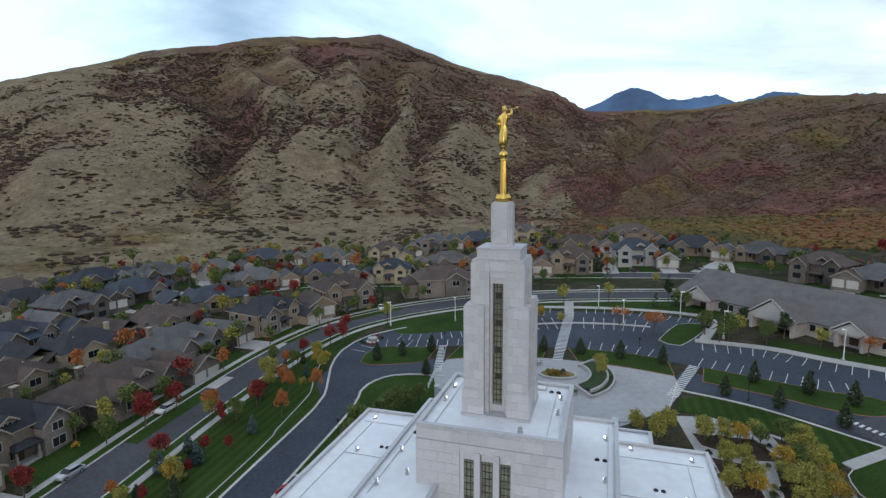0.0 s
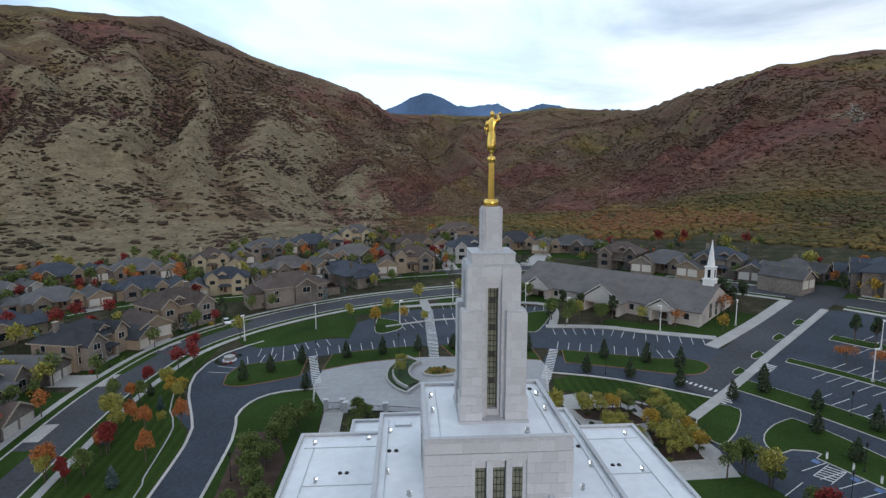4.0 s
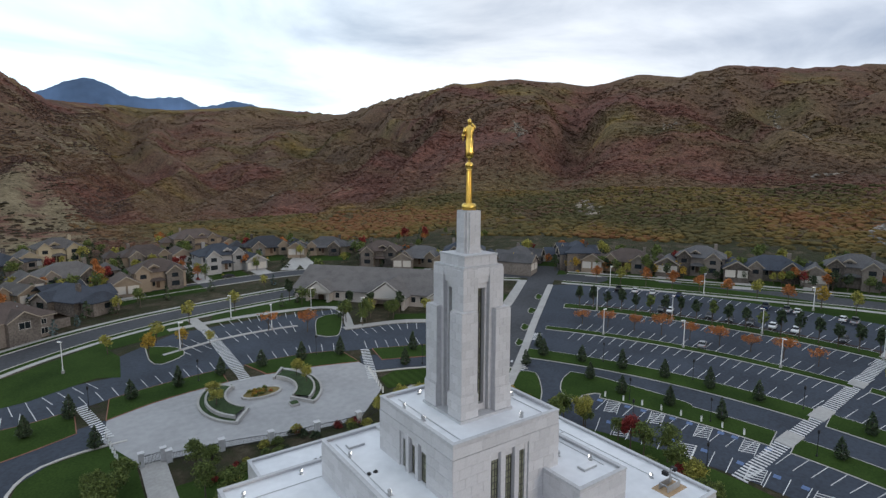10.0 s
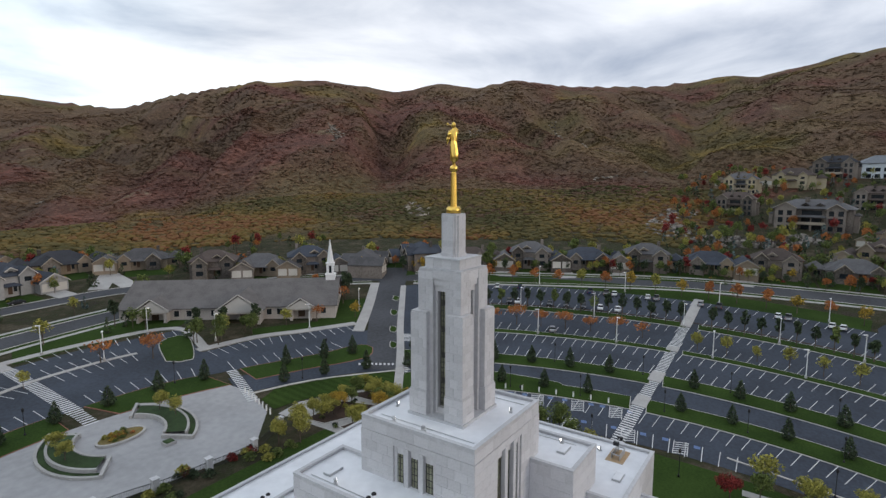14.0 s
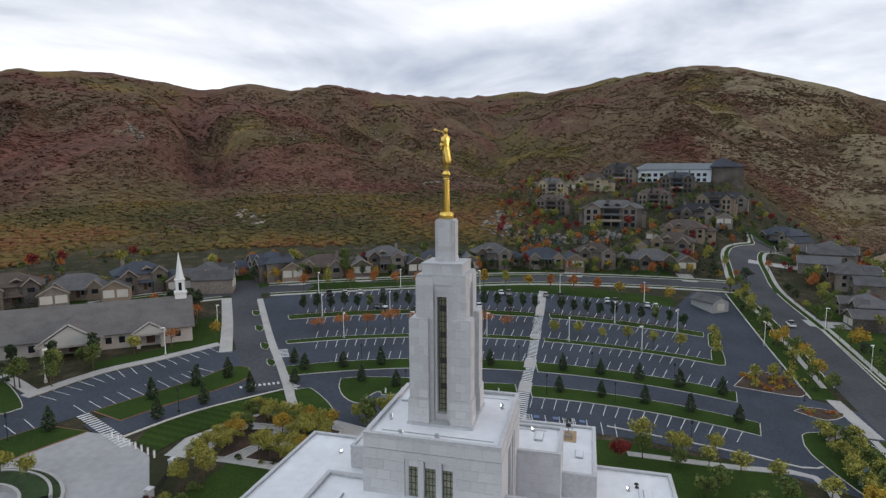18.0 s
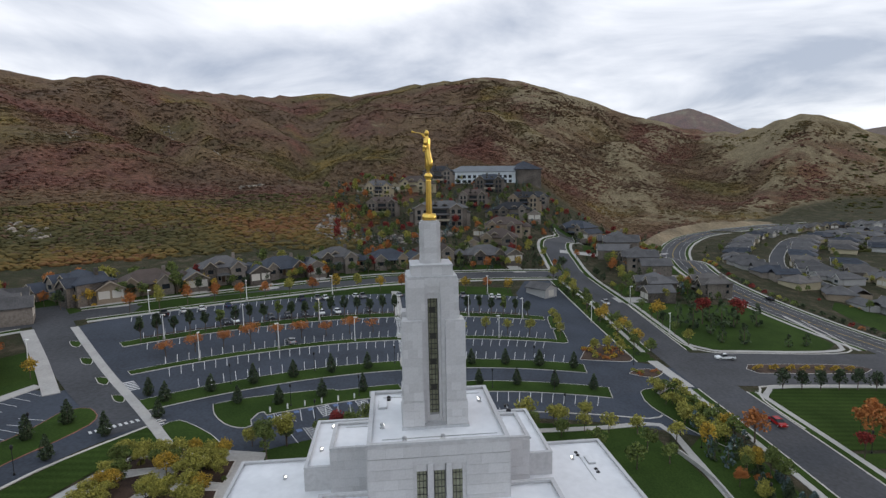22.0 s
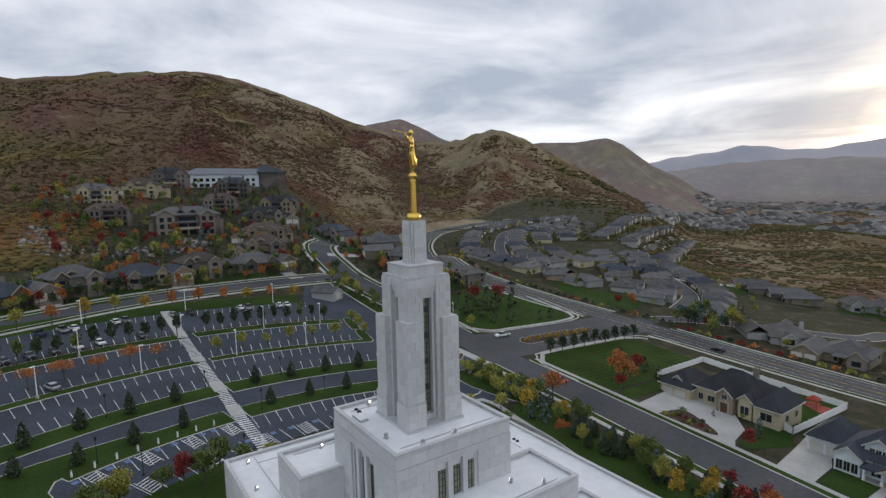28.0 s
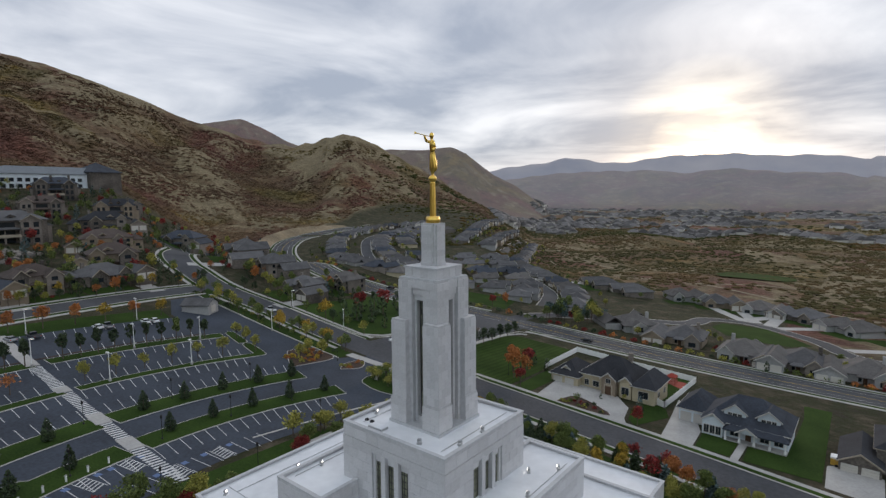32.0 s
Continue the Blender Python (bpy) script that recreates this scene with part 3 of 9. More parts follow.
# ---- streets: centre line and width ----
STREETS = {
    "ring": ([(-70, -60), (-71, 0), (-73, 40), (-72, 75), (-64, 100), (-42, 122), (-10, 137), (40, 144), (84, 138), (112, 115), (135, 82), (158, 42), (175, 5), (187, -45), (191, -80)], 9.5, 0.05),
    "south": ([(-120, -60), (-60, -68), (-24, -74), (0, -77.3), (25, -79.3), (50, -80.5), (75, -80.5), (100, -80.5), (130, -81.5), (152, -81.7), (188, -80), (215, -83), (250, -90), (285, -110), (320, -118)], 12.0, 0.07),
    "avenue": ([(-160, -160), (-60, -164), (20, -163), (92, -160), (135, -152), (170, -148), (205, -150), (250, -166), (300, -189), (340, -216), (370, -246), (388, -280), (396, -320), (392, -370)], 15.0, 0.09),
    "link": ([(90, -80), (90.5, -120), (92, -163)], 23.0, 0.11),
    "church_drive": ([(130, 114.5), (109.2, 99.2), (88, 83.6), (70.5, 69.2), (60, 59.5), (52, 53)], 10.0, 0.13),
    "court": ([(-139, -10), (-137, 40), (-134, 75), (-128, 108), (-104, 136), (-60, 150), (-20, 168), (40, 172), (66, 156), (84, 138)], 8.5, 0.05),
    "crescent": ([(98, -205), (112, -238), (130, -259), (158, -283), (190, -309), (213, -343), (240, -396), (275, -462), (330, -572), (372, -650)], 8.0, 0.05),
    "crescent_two": ([(186, -205), (212, -208), (238, -220), (264, -238), (292, -262), (322, -292), (338, -322), (344, -360), (330, -400)], 7.5, 0.06),
    "close": ([(92, -163), (88, -186), (64, -215), (38, -238), (33, -260), (14, -269), (-14, -250), (-30, -226), (-60, -222)], 8.0, 0.06),
}
LINES = {nm: smooth_line(pts) for nm, (pts, w, lift) in STREETS.items()}


def runs(line, own, d):
    """The stretches of a line moved d to its left that do not cross another street."""
    out, cur = [], []
    for p in offset_line(smooth_line(line, 1.5) if len(line) < 40 else line, d):
        clear = all((q[0] - p[0]) ** 2 + (q[1] - p[1]) ** 2 > (STREETS[nm][1] / 2 + 2.2) ** 2 for nm, ln in FINE.items() if nm != own for q in ln)
        if clear:
            cur.append(p)
        elif cur:
            out.append(cur)
            cur = []
    return [r for r in out + [cur] if len(r) > 2]


FINE = {nm: smooth_line(pts, 1.5) for nm, (pts, w, lift) in STREETS.items()}
for nm, (pts, w, lift) in STREETS.items():
    surface("road", ribbon(LINES[nm], -w / 2, w / 2, lift, nx=5), M_ROAD, "grey asphalt street through the suburb", "road")
    if nm not in ("link", "church_drive"):
        for sgn in (-1, 1):
            for run in runs(FINE[nm], nm, sgn * (w / 2 + 0.2)):
                kerb(run[::2] + ([run[-1]] if len(run) % 2 == 0 else []))
            if nm in ("ring", "south", "avenue"):
                for run in runs(FINE[nm], nm, sgn * (w / 2 + 2.2)):
                    run = run[::2]
                    if len(run) > 2:
                        surface("pavement", ribbon(run, *sorted((0, sgn * 1.5)), 0.12, 0.2), M_CONCRETE, "pale concrete footpath beside the street", "pavement")
                        surface("verge", ribbon(run, *sorted((-sgn * 1.8, 0)), 0.11, 0.2), M_LAWN, "narrow grass verge between kerb and footpath", "verge")
av = LINES["avenue"]
M_YELLOW = material("yellow_road_paint", (0.55, 0.36, 0.05), 0.7)
for d, mm in ((-0.25, "y"), (0.25, "y"), (-4.2, "w"), (4.2, "w")):
    tagged(part("lane_line", ribbon(av, d - 0.06, d + 0.06, 0.115), M_PAINT if mm == "w" else M_YELLOW), "painted lane line on the avenue", "road marking", kind="structure")


def island(outline, mat=None, label="kerbed grass island", step=2.0, lift=0.17, round_it=True, kmat=None, category="lawn"):
    ring = smooth_line(outline + [outline[0]], step) if round_it else outline + [outline[0]]
    surface("verge", patch(ring[:-1], lift), mat or M_LAWN, label, category)
    kerb(ring + [ring[1]], mat=kmat)


def lawn(outline, label="mown dark green lawn", mat=None, lift=0.05, category="lawn"):
    surface("lawn", patch(outline, lift), mat or M_LAWN, label, category)


def stalls(line, d0, d1, spacing=2.75, lift=0.12, skip=(), lean=0.0):
    """Painted bay lines across a strip beside a line, all in one marking."""
    v, f = [], []
    acc, want = 0.0, spacing / 2
    for a, b in zip(line, line[1:]):
        seg = math.hypot(b[0] - a[0], b[1] - a[1])
        while seg > 1e-6 and want <= acc + seg:
            t = (want - acc) / seg
            p = (a[0] + (b[0] - a[0]) * t, a[1] + (b[1] - a[1]) * t)
            u = ((b[0] - a[0]) / seg, (b[1] - a[1]) / seg)
            n = (-u[1], u[0])
            want += spacing
            if any(math.hypot(p[0] - s[0], p[1] - s[1]) < s[2] for s in skip):
                continue
            o = len(v)
            for k in range(4):
                d = d0 + (d1 - d0) * k / 3
                q = [(p[0] + n[0] * d + u[0] * (w + d * lean), p[1] + n[1] * d + u[1] * (w + d * lean)) for w in (-0.07, 0.07)]
                v += drape(q, lift)
            f += [(o + 2 * k, o + 2 * k + 1, o + 2 * k + 3, o + 2 * k + 2) for k in range(3)]
        acc += seg
    return tagged(part("bay_lines", (v, [], f), M_PAINT), "white painted parking bay lines on asphalt", "road marking", kind="stuff")


def zebra(a, b, half, lift=0.135, gap=1.0):
    """Bars across a crossing from a to b."""
    a, b = Vector((*a, 0)), Vector((*b, 0))
    u = (b - a).normalized()
    n = Vector((-u.y, u.x, 0))
    v, f = [], []
    for i in range(int((b - a).length / gap)):
        c = a + u * (gap * (i + 0.5))
        o = len(v)
        v += drape([tuple((c + n * s * half + u * w)[:2]) for s, w in ((-1, -0.25), (1, -0.25), (1, 0.25), (-1, 0.25))], lift)
        f.append((o, o + 1, o + 2, o + 3))
    return tagged(part("crossing_stripes", (v, [], f), M_PAINT), "white zebra stripes across the asphalt", "road marking", kind="stuff")


# ---- fan-shaped lot east of the temple: rows on arcs round one centre ----
FX, FY = -35.0, -24.0


def fan(r, a0=55, a1=98, step=3.0):
    return arc(FX, FY, r, a0, a1, step)


lot = [ribbon(fan(95, 53, 116), 0, 15, 0.05, nx=4), ribbon(fan(110, 52, 115), 0, 15, 0.05, nx=4), ribbon(fan(125, 50.5, 108), 0, 21, 0.05, nx=5), ribbon(fan(146, 51.5, 103), 0, 22, 0.05, nx=5), ribbon(fan(168, 53, 100), 0, 24.5, 0.05, nx=5)]
surface("lot_asphalt", merge(*lot), M_ASPHALT, "dark asphalt of the fan-shaped car park", "car park")
lawn([(60, -38), (80, -42), (100, -44), (130, -46), (160, -46), (178, -54), (180, -66), (126, -66), (94, -65), (90, -74.5), (62, -74.5), (62, -66), (60, -53)], "dark asphalt at the southern end of the car park", M_ASPHALT, 0.064, "car park")
lawn([(94, -66.2), (126, -66.4), (180, -66.4), (190, -75), (94, -72.2)], "grass strip planted with trees beside the street", M_LAWN, 0.09)
kerb([(94, -66), (126, -66.1), (180, -66.2)])
CROSS = [(66, 0, 3.2), (75, 0.3, 3.2), (85, 0.5, 3.2), (95, 0.8, 3.2), (105, 1, 3.2), (115, 1.3, 3.2), (125, 1.5, 3.2), (134, 1.8, 3)]
for r0, r1, a0, a1 in ((108.5, 114.5, 60, 76.4), (108.5, 114.5, 78.2, 103.2), (123, 129, 50.4, 78.2), (123, 129, 79.6, 101.2), (145, 147.6, 51.8, 80), (145, 147.6, 81.2, 100), (166, 170, 53, 81.2), (166, 170, 82.4, 98.6)):
    inner, outer = fan(r0, a0, a1), fan(r1, a0, a1)
    island(inner + outer[::-1], round_it=False, label="long curved grass strip between parking rows")
# accessible bays with hatching and white bollards stand along the first strip
for r, d0, d1, a0, a1 in ((108.3, -5.4, 0, 60, 102), (129.3, 0, 5.4, 55.5, 100.5), (144.8, -5.4, 0, 54.5, 98.5), (147.8, 0, 5.4, 54.5, 98.5), (165.8, -5.2, 0, 54.5, 97), (170.2, 0, 5.0, 54.5, 97), (192, -5.2, 0, 55, 97)):
    stalls(fan(r, a0, a1, 2.0), d0, d1, skip=CROSS, lean=0.23)
surface("crossing_path", ribbon(smooth_line([(73, 0.3), (78.5, 0.4)]), -1.5, 1.5, 0.2, 0.2), M_CONCRETE, "pale concrete path across a grass strip", "pavement")
surface("crossing_path", ribbon(smooth_line([(87.5, 0.6), (93.5, 0.7)]), -1.5, 1.5, 0.2, 0.2), M_CONCRETE, "pale concrete path across a grass strip", "pavement")
surface("crossing_path", ribbon(smooth_line([(109, 1.1), (112.5, 1.2)]), -1.5, 1.5, 0.2, 0.2), M_CONCRETE, "pale concrete path across a grass strip", "pavement")
surface("crossing_path", ribbon(smooth_line([(130, 1.7), (158, 2.6)]), -1.5, 1.5, 0.2, 0.2), M_CONCRETE, "pale concrete path across a grass strip", "pavement")
for a, b in (((56, -0.3), (73, 0.3)), ((78.5, 0.4), (87.5, 0.6)), ((93.5, 0.7), (109, 1.1)), ((112.5, 1.2), (130, 1.7))):
    zebra(a, b, 1.3)
lawn(fan(192.3, 55, 96) + fan(203, 96, 57), "sloping green verge above the car park", M_LAWN, 0.06)
surface("hedge_strip", ribbon(fan(171.2, 55, 97), -0.2, 0.4, 0.12, 0.1), M_MULCH, "mulch edging beside the parking rows", "planting", kind="structure")
lawn([(52, 50), (62, 57), (81, 71.5), (113, 96), (126, 86), (134, 74), (112, 66), (92, 58), (76, 50), (64, 44), (56, 44)], "dark asphalt where the drive meets the car park", M_ASPHALT, 0.045, "car park")
lawn([(50, 58), (54, 66), (62, 71), (69, 76), (76, 72), (64, 58), (56, 53)], "dark asphalt at the mouth of the church drive", M_ASPHALT, 0.056, "car park")
# islands where lots and drive meet
island([(63.4, 42.2), (59, 40.6), (55, 37.6), (53.2, 34.4), (54.2, 32.2), (59.7, 32.2), (68, 18), (72.6, 18), (67.4, 35)], label="curved grass island beside the accessible bays")
island([(53.1, 48.6), (55.8, 46.3), (50, 38.5), (45.5, 35.7), (44.5, 40), (46, 43.6)], label="small grass corner beside the drive")
for x, y, s in ((65.5, 61.6, 1.7), (75.0, 69.4, 1.9), (87, 79.0, 2.0), (99, 88.0, 2.0)):
    island([(x + s, y + 1.6 * s), (x - 0.6 * s, y + 0.5 * s), (x - 1.0 * s, y - 0.6 * s), (x + 0.9 * s, y + 0.2 * s)], label="small kerbed grass island beside the path", step=1.5)
dr = smooth_line([(45.5, 44.3), (56, 52.2), (67, 60.9), (81, 72.2), (112.5, 96.2)])
surface("crossing_path", ribbon(dr, -1.0, 1.0, 0.21, 0.2), M_CONCRETE, "long pale concrete path beside the drive", "pavement")
zebra((53.5, 49.4), (58, 52.5), 1.2)
zebra((70, 61), (75, 64.7), 1.2)
zebra((50, 60.5), (56.5, 53), 0.6)
island([(95, -49.5), (107, -57), (106, -61), (101, -65.5), (94.3, -64)], M_MULCH, "planted bed of orange shrubs at the car park end", category="planting")
island([(85.6, -59.9), (88.6, -64), (87.8, -70.5), (83.2, -65.5)], M_MULCH, "planted island of autumn shrubs at the entrance", category="planting")
island([(74, -57.6), (76.4, -61.6), (73, -70.6), (49, -66), (52.3, -61.5), (66.3, -56.6)], label="grass bed with trees at the entrance drive")
surface("crossing_path", ribbon(smooth_line([(94.8, -71.0), (77.5, -72.4)]), -1.6, 1.6, 0.1, 0.2), M_CONCRETE, "pale concrete apron across the entrance", "pavement")
for cx, cy in ((111.5, -48.8), (124.5, -50.5)):
    island([(cx - 3, cy + 1.5), (cx + 8, cy - 0.5), (cx + 8, cy - 3), (cx - 3, cy - 1.5)], label="kerbed grass island at the end of a parking row")
surface("crossing_path", ribbon(smooth_line([(53.9, -21.4), (56, -40), (57.5, -54), (46, -54.5), (20, -52)]), -0.8, 0.8, 0.12, 0.2), M_CONCRETE, "narrow pale footpath below the car park", "pavement")
kerb(smooth_line([(63.5, -18), (62.2, -40), (60.4, -53), (62, -57)]), w=0.4)
M_BLUE = material("blue_road_paint", (0.11, 0.17, 0.32), 0.7)


def hatched(r, a, w=2.6, d0=-5.3, d1=-0.3):
    """Diagonal hatching of an access aisle on one bay of an arc, with a blue mark on the bay beside it."""
    u = (math.cos(radians(a)), -math.sin(radians(a)))
    n = (math.sin(radians(a)), math.cos(radians(a)))
    c = (FX + r * n[0], FY + r * n[1])
    v, f = [], []

    def quad(pts):
        o = len(v)
        v.extend(drape([(c[0] + u[0] * p + n[0] * q, c[1] + u[1] * p + n[1] * q) for p, q in pts], 0.13))
        f.append((o, o + 1, o + 2, o + 3))

    k = d0
    while k < d1 - 0.8:
        quad([(-w / 2, k), (w / 2, k + 0.8), (w / 2, k + 1.05), (-w / 2, k + 0.25)])
        k += 0.8
    quad([(-w / 2, d0), (-w / 2 + 0.12, d0), (-w / 2 + 0.12, d1), (-w / 2, d1)])
    quad([(w / 2 - 0.12, d0), (w / 2, d0), (w / 2, d1), (w / 2 - 0.12, d1)])
    tagged(part("bay_hatching", (v, [], f), M_PAINT), "white diagonal hatching beside an accessible bay", "road marking", kind="structure")
    for sd in (-2.75, 2.75):
        v, f = [], []
        q0 = (d0 + d1) / 2 + 1.2
        v = drape([(c[0] + u[0] * p + n[0] * q, c[1] + u[1] * p + n[1] * q) for p, q in ((sd - 0.55, q0), (sd + 0.55, q0), (sd + 0.55, q0 + 1.1), (sd - 0.55, q0 + 1.1))], 0.13)
        tagged(part("bay_mark", (v, [], [(0, 1, 2, 3)]), M_BLUE), "blue painted square on an accessible bay", "road marking", kind="structure")


for a in (61.6, 66.2, 70.8, 75.0):
    hatched(108.3, a)
for a in (63.5, 70.0, 76.5, 82.0):
    hatched(94.6, a, d0=0.3, d1=5.3)
stalls(fan(94.6, 60, 88, 2.0), 0, 5.4, skip=CROSS)

# ---- curved lots north of the plaza ----
K_IN = [(-48.6, 69.3), (-45, 67.8), (-39.4, 69), (-32.3, 71.5), (-27.5, 73.8), (-19.2, 76.5), (-9.8, 77.8), (-1.9, 77.9), (12.3, 76.1), (23.7, 72.9), (40, 67.3), (47, 64.2), (53.6, 62.0), (57.6, 62.6), (60.6, 65.4)]
K_OUT = [(-49.4, 74), (-48, 78.5), (-44.5, 80.3), (-39.2, 80.3), (-32.5, 81.8), (-26.4, 83.2), (-12.9, 85.2), (-1.7, 85.6), (15, 84.2), (28, 79.6), (40, 75.3), (52, 71.0), (58.4, 70.0), (60.8, 67.4)]
k_in, k_out = smooth_line(K_IN, 2.5), smooth_line(K_OUT, 2.5)
lawn(K_OUT + [(68, 72), (70, 82), (55, 88), (45, 93), (31, 95), (37, 116), (14, 120), (-9, 119), (-16, 114), (-23, 108), (-24, 95), (-36, 95), (-51, 92), (-55, 86)], "dark asphalt of the curved car park", M_ASPHALT, 0.05, "car park")


def between(line_a, line_b, x0, x1):
    return [p for p in line_a if x0 <= p[0] <= x1] + [p for p in line_b if x0 <= p[0] <= x1][::-1]


for x0, x1 in ((-50, -32.2), (-28.6, -2.8), (0.6, 24.5), (29, 61)):
    island(between(k_in, k_out, x0, x1), round_it=False, label="curved grass strip planted with small conifers", kmat=M_KERBRED)
stalls([p for p in k_out if p[0] < 56], 0.4, 5.6, skip=((-1, 87, 3.4), (26, 82, 3.5)))
med = smooth_line([(-14, 103), (0, 107), (14, 107.5), (21, 106.5)], 2.5)
surface("verge", ribbon(med, -0.6, 0.6, 0.17, 0.3), M_CONCRETE, "narrow pale median between parking rows", "median")
stalls(med, -5.4, -0.7, skip=((-2, 107, 3),))
stalls(med, 0.7, 5.4, skip=((-2, 107, 3),))
stalls(smooth_line([(-9, 121.5), (14, 122.5), (36, 116.5)], 2.5), -5.2, 0, skip=((-2, 122, 3),))
stalls(smooth_line([(31, 95), (45, 93), (55, 88), (69, 82.5)], 2.5), -5.2, 0)
stalls(smooth_line([(-47, 90), (-40, 91), (-28, 95.5)], 2.5), -5.2, 0)
island([(22.5, 96), (27, 92.5), (35.5, 109.5), (28.6, 110)], label="small grass island with an orange tree")
island([(-16.8, 112), (-17, 101), (-15.2, 97), (-9.8, 100.6), (-10.5, 106.9)], label="grass corner island with a yellow tree")
zebra((-1.3, 84), (-1.3, 118), 1.4)
surface("crossing_path", ribbon(smooth_line([(-1.6, 118), (-2.5, 131)]), -1.4, 1.4, 0.2, 0.2), M_CONCRETE, "pale concrete path to the street", "pavement")
zebra((-31.4, 83), (-27.6, 66), 1.0)
zebra((28.6, 79.5), (22, 62), 1.1)
zebra((-1.3, 85), (-1.4, 77), 1.2)
lawn([(-52, 94.5), (-46.2, 90.6), (-39.9, 91.4), (-28, 96.5), (-23.6, 94), (-22.7, 108), (-24.6, 114.9), (-15.5, 117.8), (-3.5, 121.5), (-4, 131), (-19.5, 128), (-32, 117), (-45, 108), (-56, 101)], "mown green bank beside the street", M_LAWN, 0.08)
lawn([(0.5, 121.5), (15, 122), (38, 119), (62, 128), (84, 128), (70, 136), (40, 138), (4, 133)], "mown lawn in front of the church", M_LAWN, 0.08)
lawn([(46, 96), (64, 87), (80, 80), (94, 96), (84, 104), (66, 92), (50, 101)], "lawn and beds before the church door", M_LAWN, 0.10)
surface("crossing_path", ribbon(smooth_line([(31, 97), (46, 94.5), (57, 89), (72, 82)]), -1.3, 1.3, 0.2, 0.2), M_CONCRETE, "pale footpath before the church", "pavement")
surface("crossing_path", ribbon(smooth_line([(-10, 123), (14, 124), (37, 118), (33, 97)]), -1.2, 1.2, 0.2, 0.2), M_CONCRETE, "pale footpath beside the car park", "pavement")
surface("crossing_path", ribbon(smooth_line([(68.5, 75.2), (88, 89.0), (110, 105.5)]), 0.2, 3.4, 0.2, 0.2), M_CONCRETE, "wide pale footpath beside the drive", "pavement")

# drive round the west lawn, lane to the plaza, east lane
loop = smooth_line([(-44, -60), (-43.5, -30), (-43.5, 20), (-43.5, 46), (-46, 56), (-50.5, 66), (-53, 76), (-51, 86), (-44, 93)])
surface("road", ribbon(loop, -4.0, 4.0, 0.055, nx=4), M_ASPHALT, "dark asphalt drive curving round the temple lawn", "road")
kerb(offset_line(loop, 4.1), w=0.5)
surface("road", ribbon(smooth_line([(-48, 62), (-42, 66), (-34, 68.5), (-27, 70)]), -4.0, 4.0, 0.065, nx=4), M_ASPHALT, "dark asphalt lane to the forecourt", "road")
lawn([(-55, 58), (-53, 76), (-49.6, 71), (-45, 67.4), (-39, 68.6), (-31, 72.5), (-28.5, 65.6), (-36, 63), (-40.8, 59), (-41.5, 50), (-47, 48)], "dark asphalt where the drive meets the lane", M_ASPHALT, 0.07, "road")
kerb(smooth_line([(-39, -50), (-39.3, 20), (-39.5, 46), (-41.3, 54.2), (-40.3, 59.5), (-37.1, 62.9), (-31.2, 64.2), (-25, 64)]), w=0.5)
surface("road", ribbon(smooth_line([(24, 72), (38, 66.5), (50, 60), (60, 50), (70, 38), (79, 20)]), -4.6, 4.4, 0.062, nx=4), M_ASPHALT, "dark asphalt lane past the eastern lawn", "road")
kerb(smooth_line([(24, 66), (37, 61.5), (52, 52), (56, 49)]), w=0.5)

# lawns round the temple
lawn([(-38, -51), (46, -51), (57, -50), (58, -22), (56, 0), (52, 20), (45, 31), (26, 44), (-20, 46), (-38, 40)], "mown lawn round the temple walls", M_LAWN, 0.035)
lawn([(-66.5, -40), (-48, -40), (-48, 46), (-51, 56), (-56, 66), (-58, 78), (-57, 94), (-64, 84), (-67, 60)], "mown lawn bank west of the temple drive", M_STRIPED, 0.06)
lawn([(-38.8, -30), (-22, -30), (-22, 42), (-24.4, 44), (-24.7, 63.4), (-31.2, 63.8), (-37.1, 62.5), (-40.1, 59.2), (-41, 54), (-39.2, 46)], "lawn beside the temple wall", M_LAWN, 0.06)
lawn([(23.6, 62.2), (28.6, 64.2), (40.3, 59.4), (53.2, 51.6), (43.2, 43.1), (42.4, 49.5), (36.4, 53), (28, 56.3), (22.8, 57)], "mown lawn east of the forecourt", M_STRIPED, 0.09)
lawn([(22, 55), (28, 55.8), (36, 52.4), (42.2, 49), (42.8, 42), (44.6, 34), (44, 27), (26, 27), (24, 44)], "pale concrete garden terrace", M_CONCRETE, 0.06, "pavement")
for bed in ([(24.1, 49.5), (33.9, 49.5), (36.9, 43.4), (32.6, 42.6), (25.1, 45.5)], [(34.8, 40.2), (41.1, 40.4), (40.9, 31.6), (33.9, 31.6)], [(26, 42.6), (31.5, 41.4), (32, 32), (27.5, 31.6)], [(36.5, 51.4), (41.4, 48.2), (41.8, 42.4), (38.4, 43.0)]):
    island(bed, M_MULCH, "dark mulch planting bed in the temple garden", round_it=False, category="planting", lift=0.14)
lawn([(-40.5, 8), (-40.5, 24), (-27, 24), (-27, 8)], "dark asphalt side yard beside the drive", M_ASPHALT, 0.095, "car park")
kerb([(-39.4, 24.3), (-27, 24.3)], w=0.4)
lawn([(-38.4, 47.4), (-32, 48.4), (-28.4, 38.7), (-29, 26), (-37, 26)], "brown mulch bed beside the drive", M_MULCH, 0.085, "planting")
surface("crossing_path", ribbon(smooth_line([(-22.3, 54.5), (-22.2, 44), (-22, 24)]), -1.9, 1.9, 0.13, 0.2), M_CONCRETE, "pale concrete path beside the temple lawn", "pavement")
lawn([(-66, -48), (-20, -50), (46, -53.5), (52, -60), (62, -69.5), (40, -67.5), (5, -66.5), (-30, -63), (-66, -57)], "mown lawn belt planted with trees beside the street", M_LAWN, 0.065)
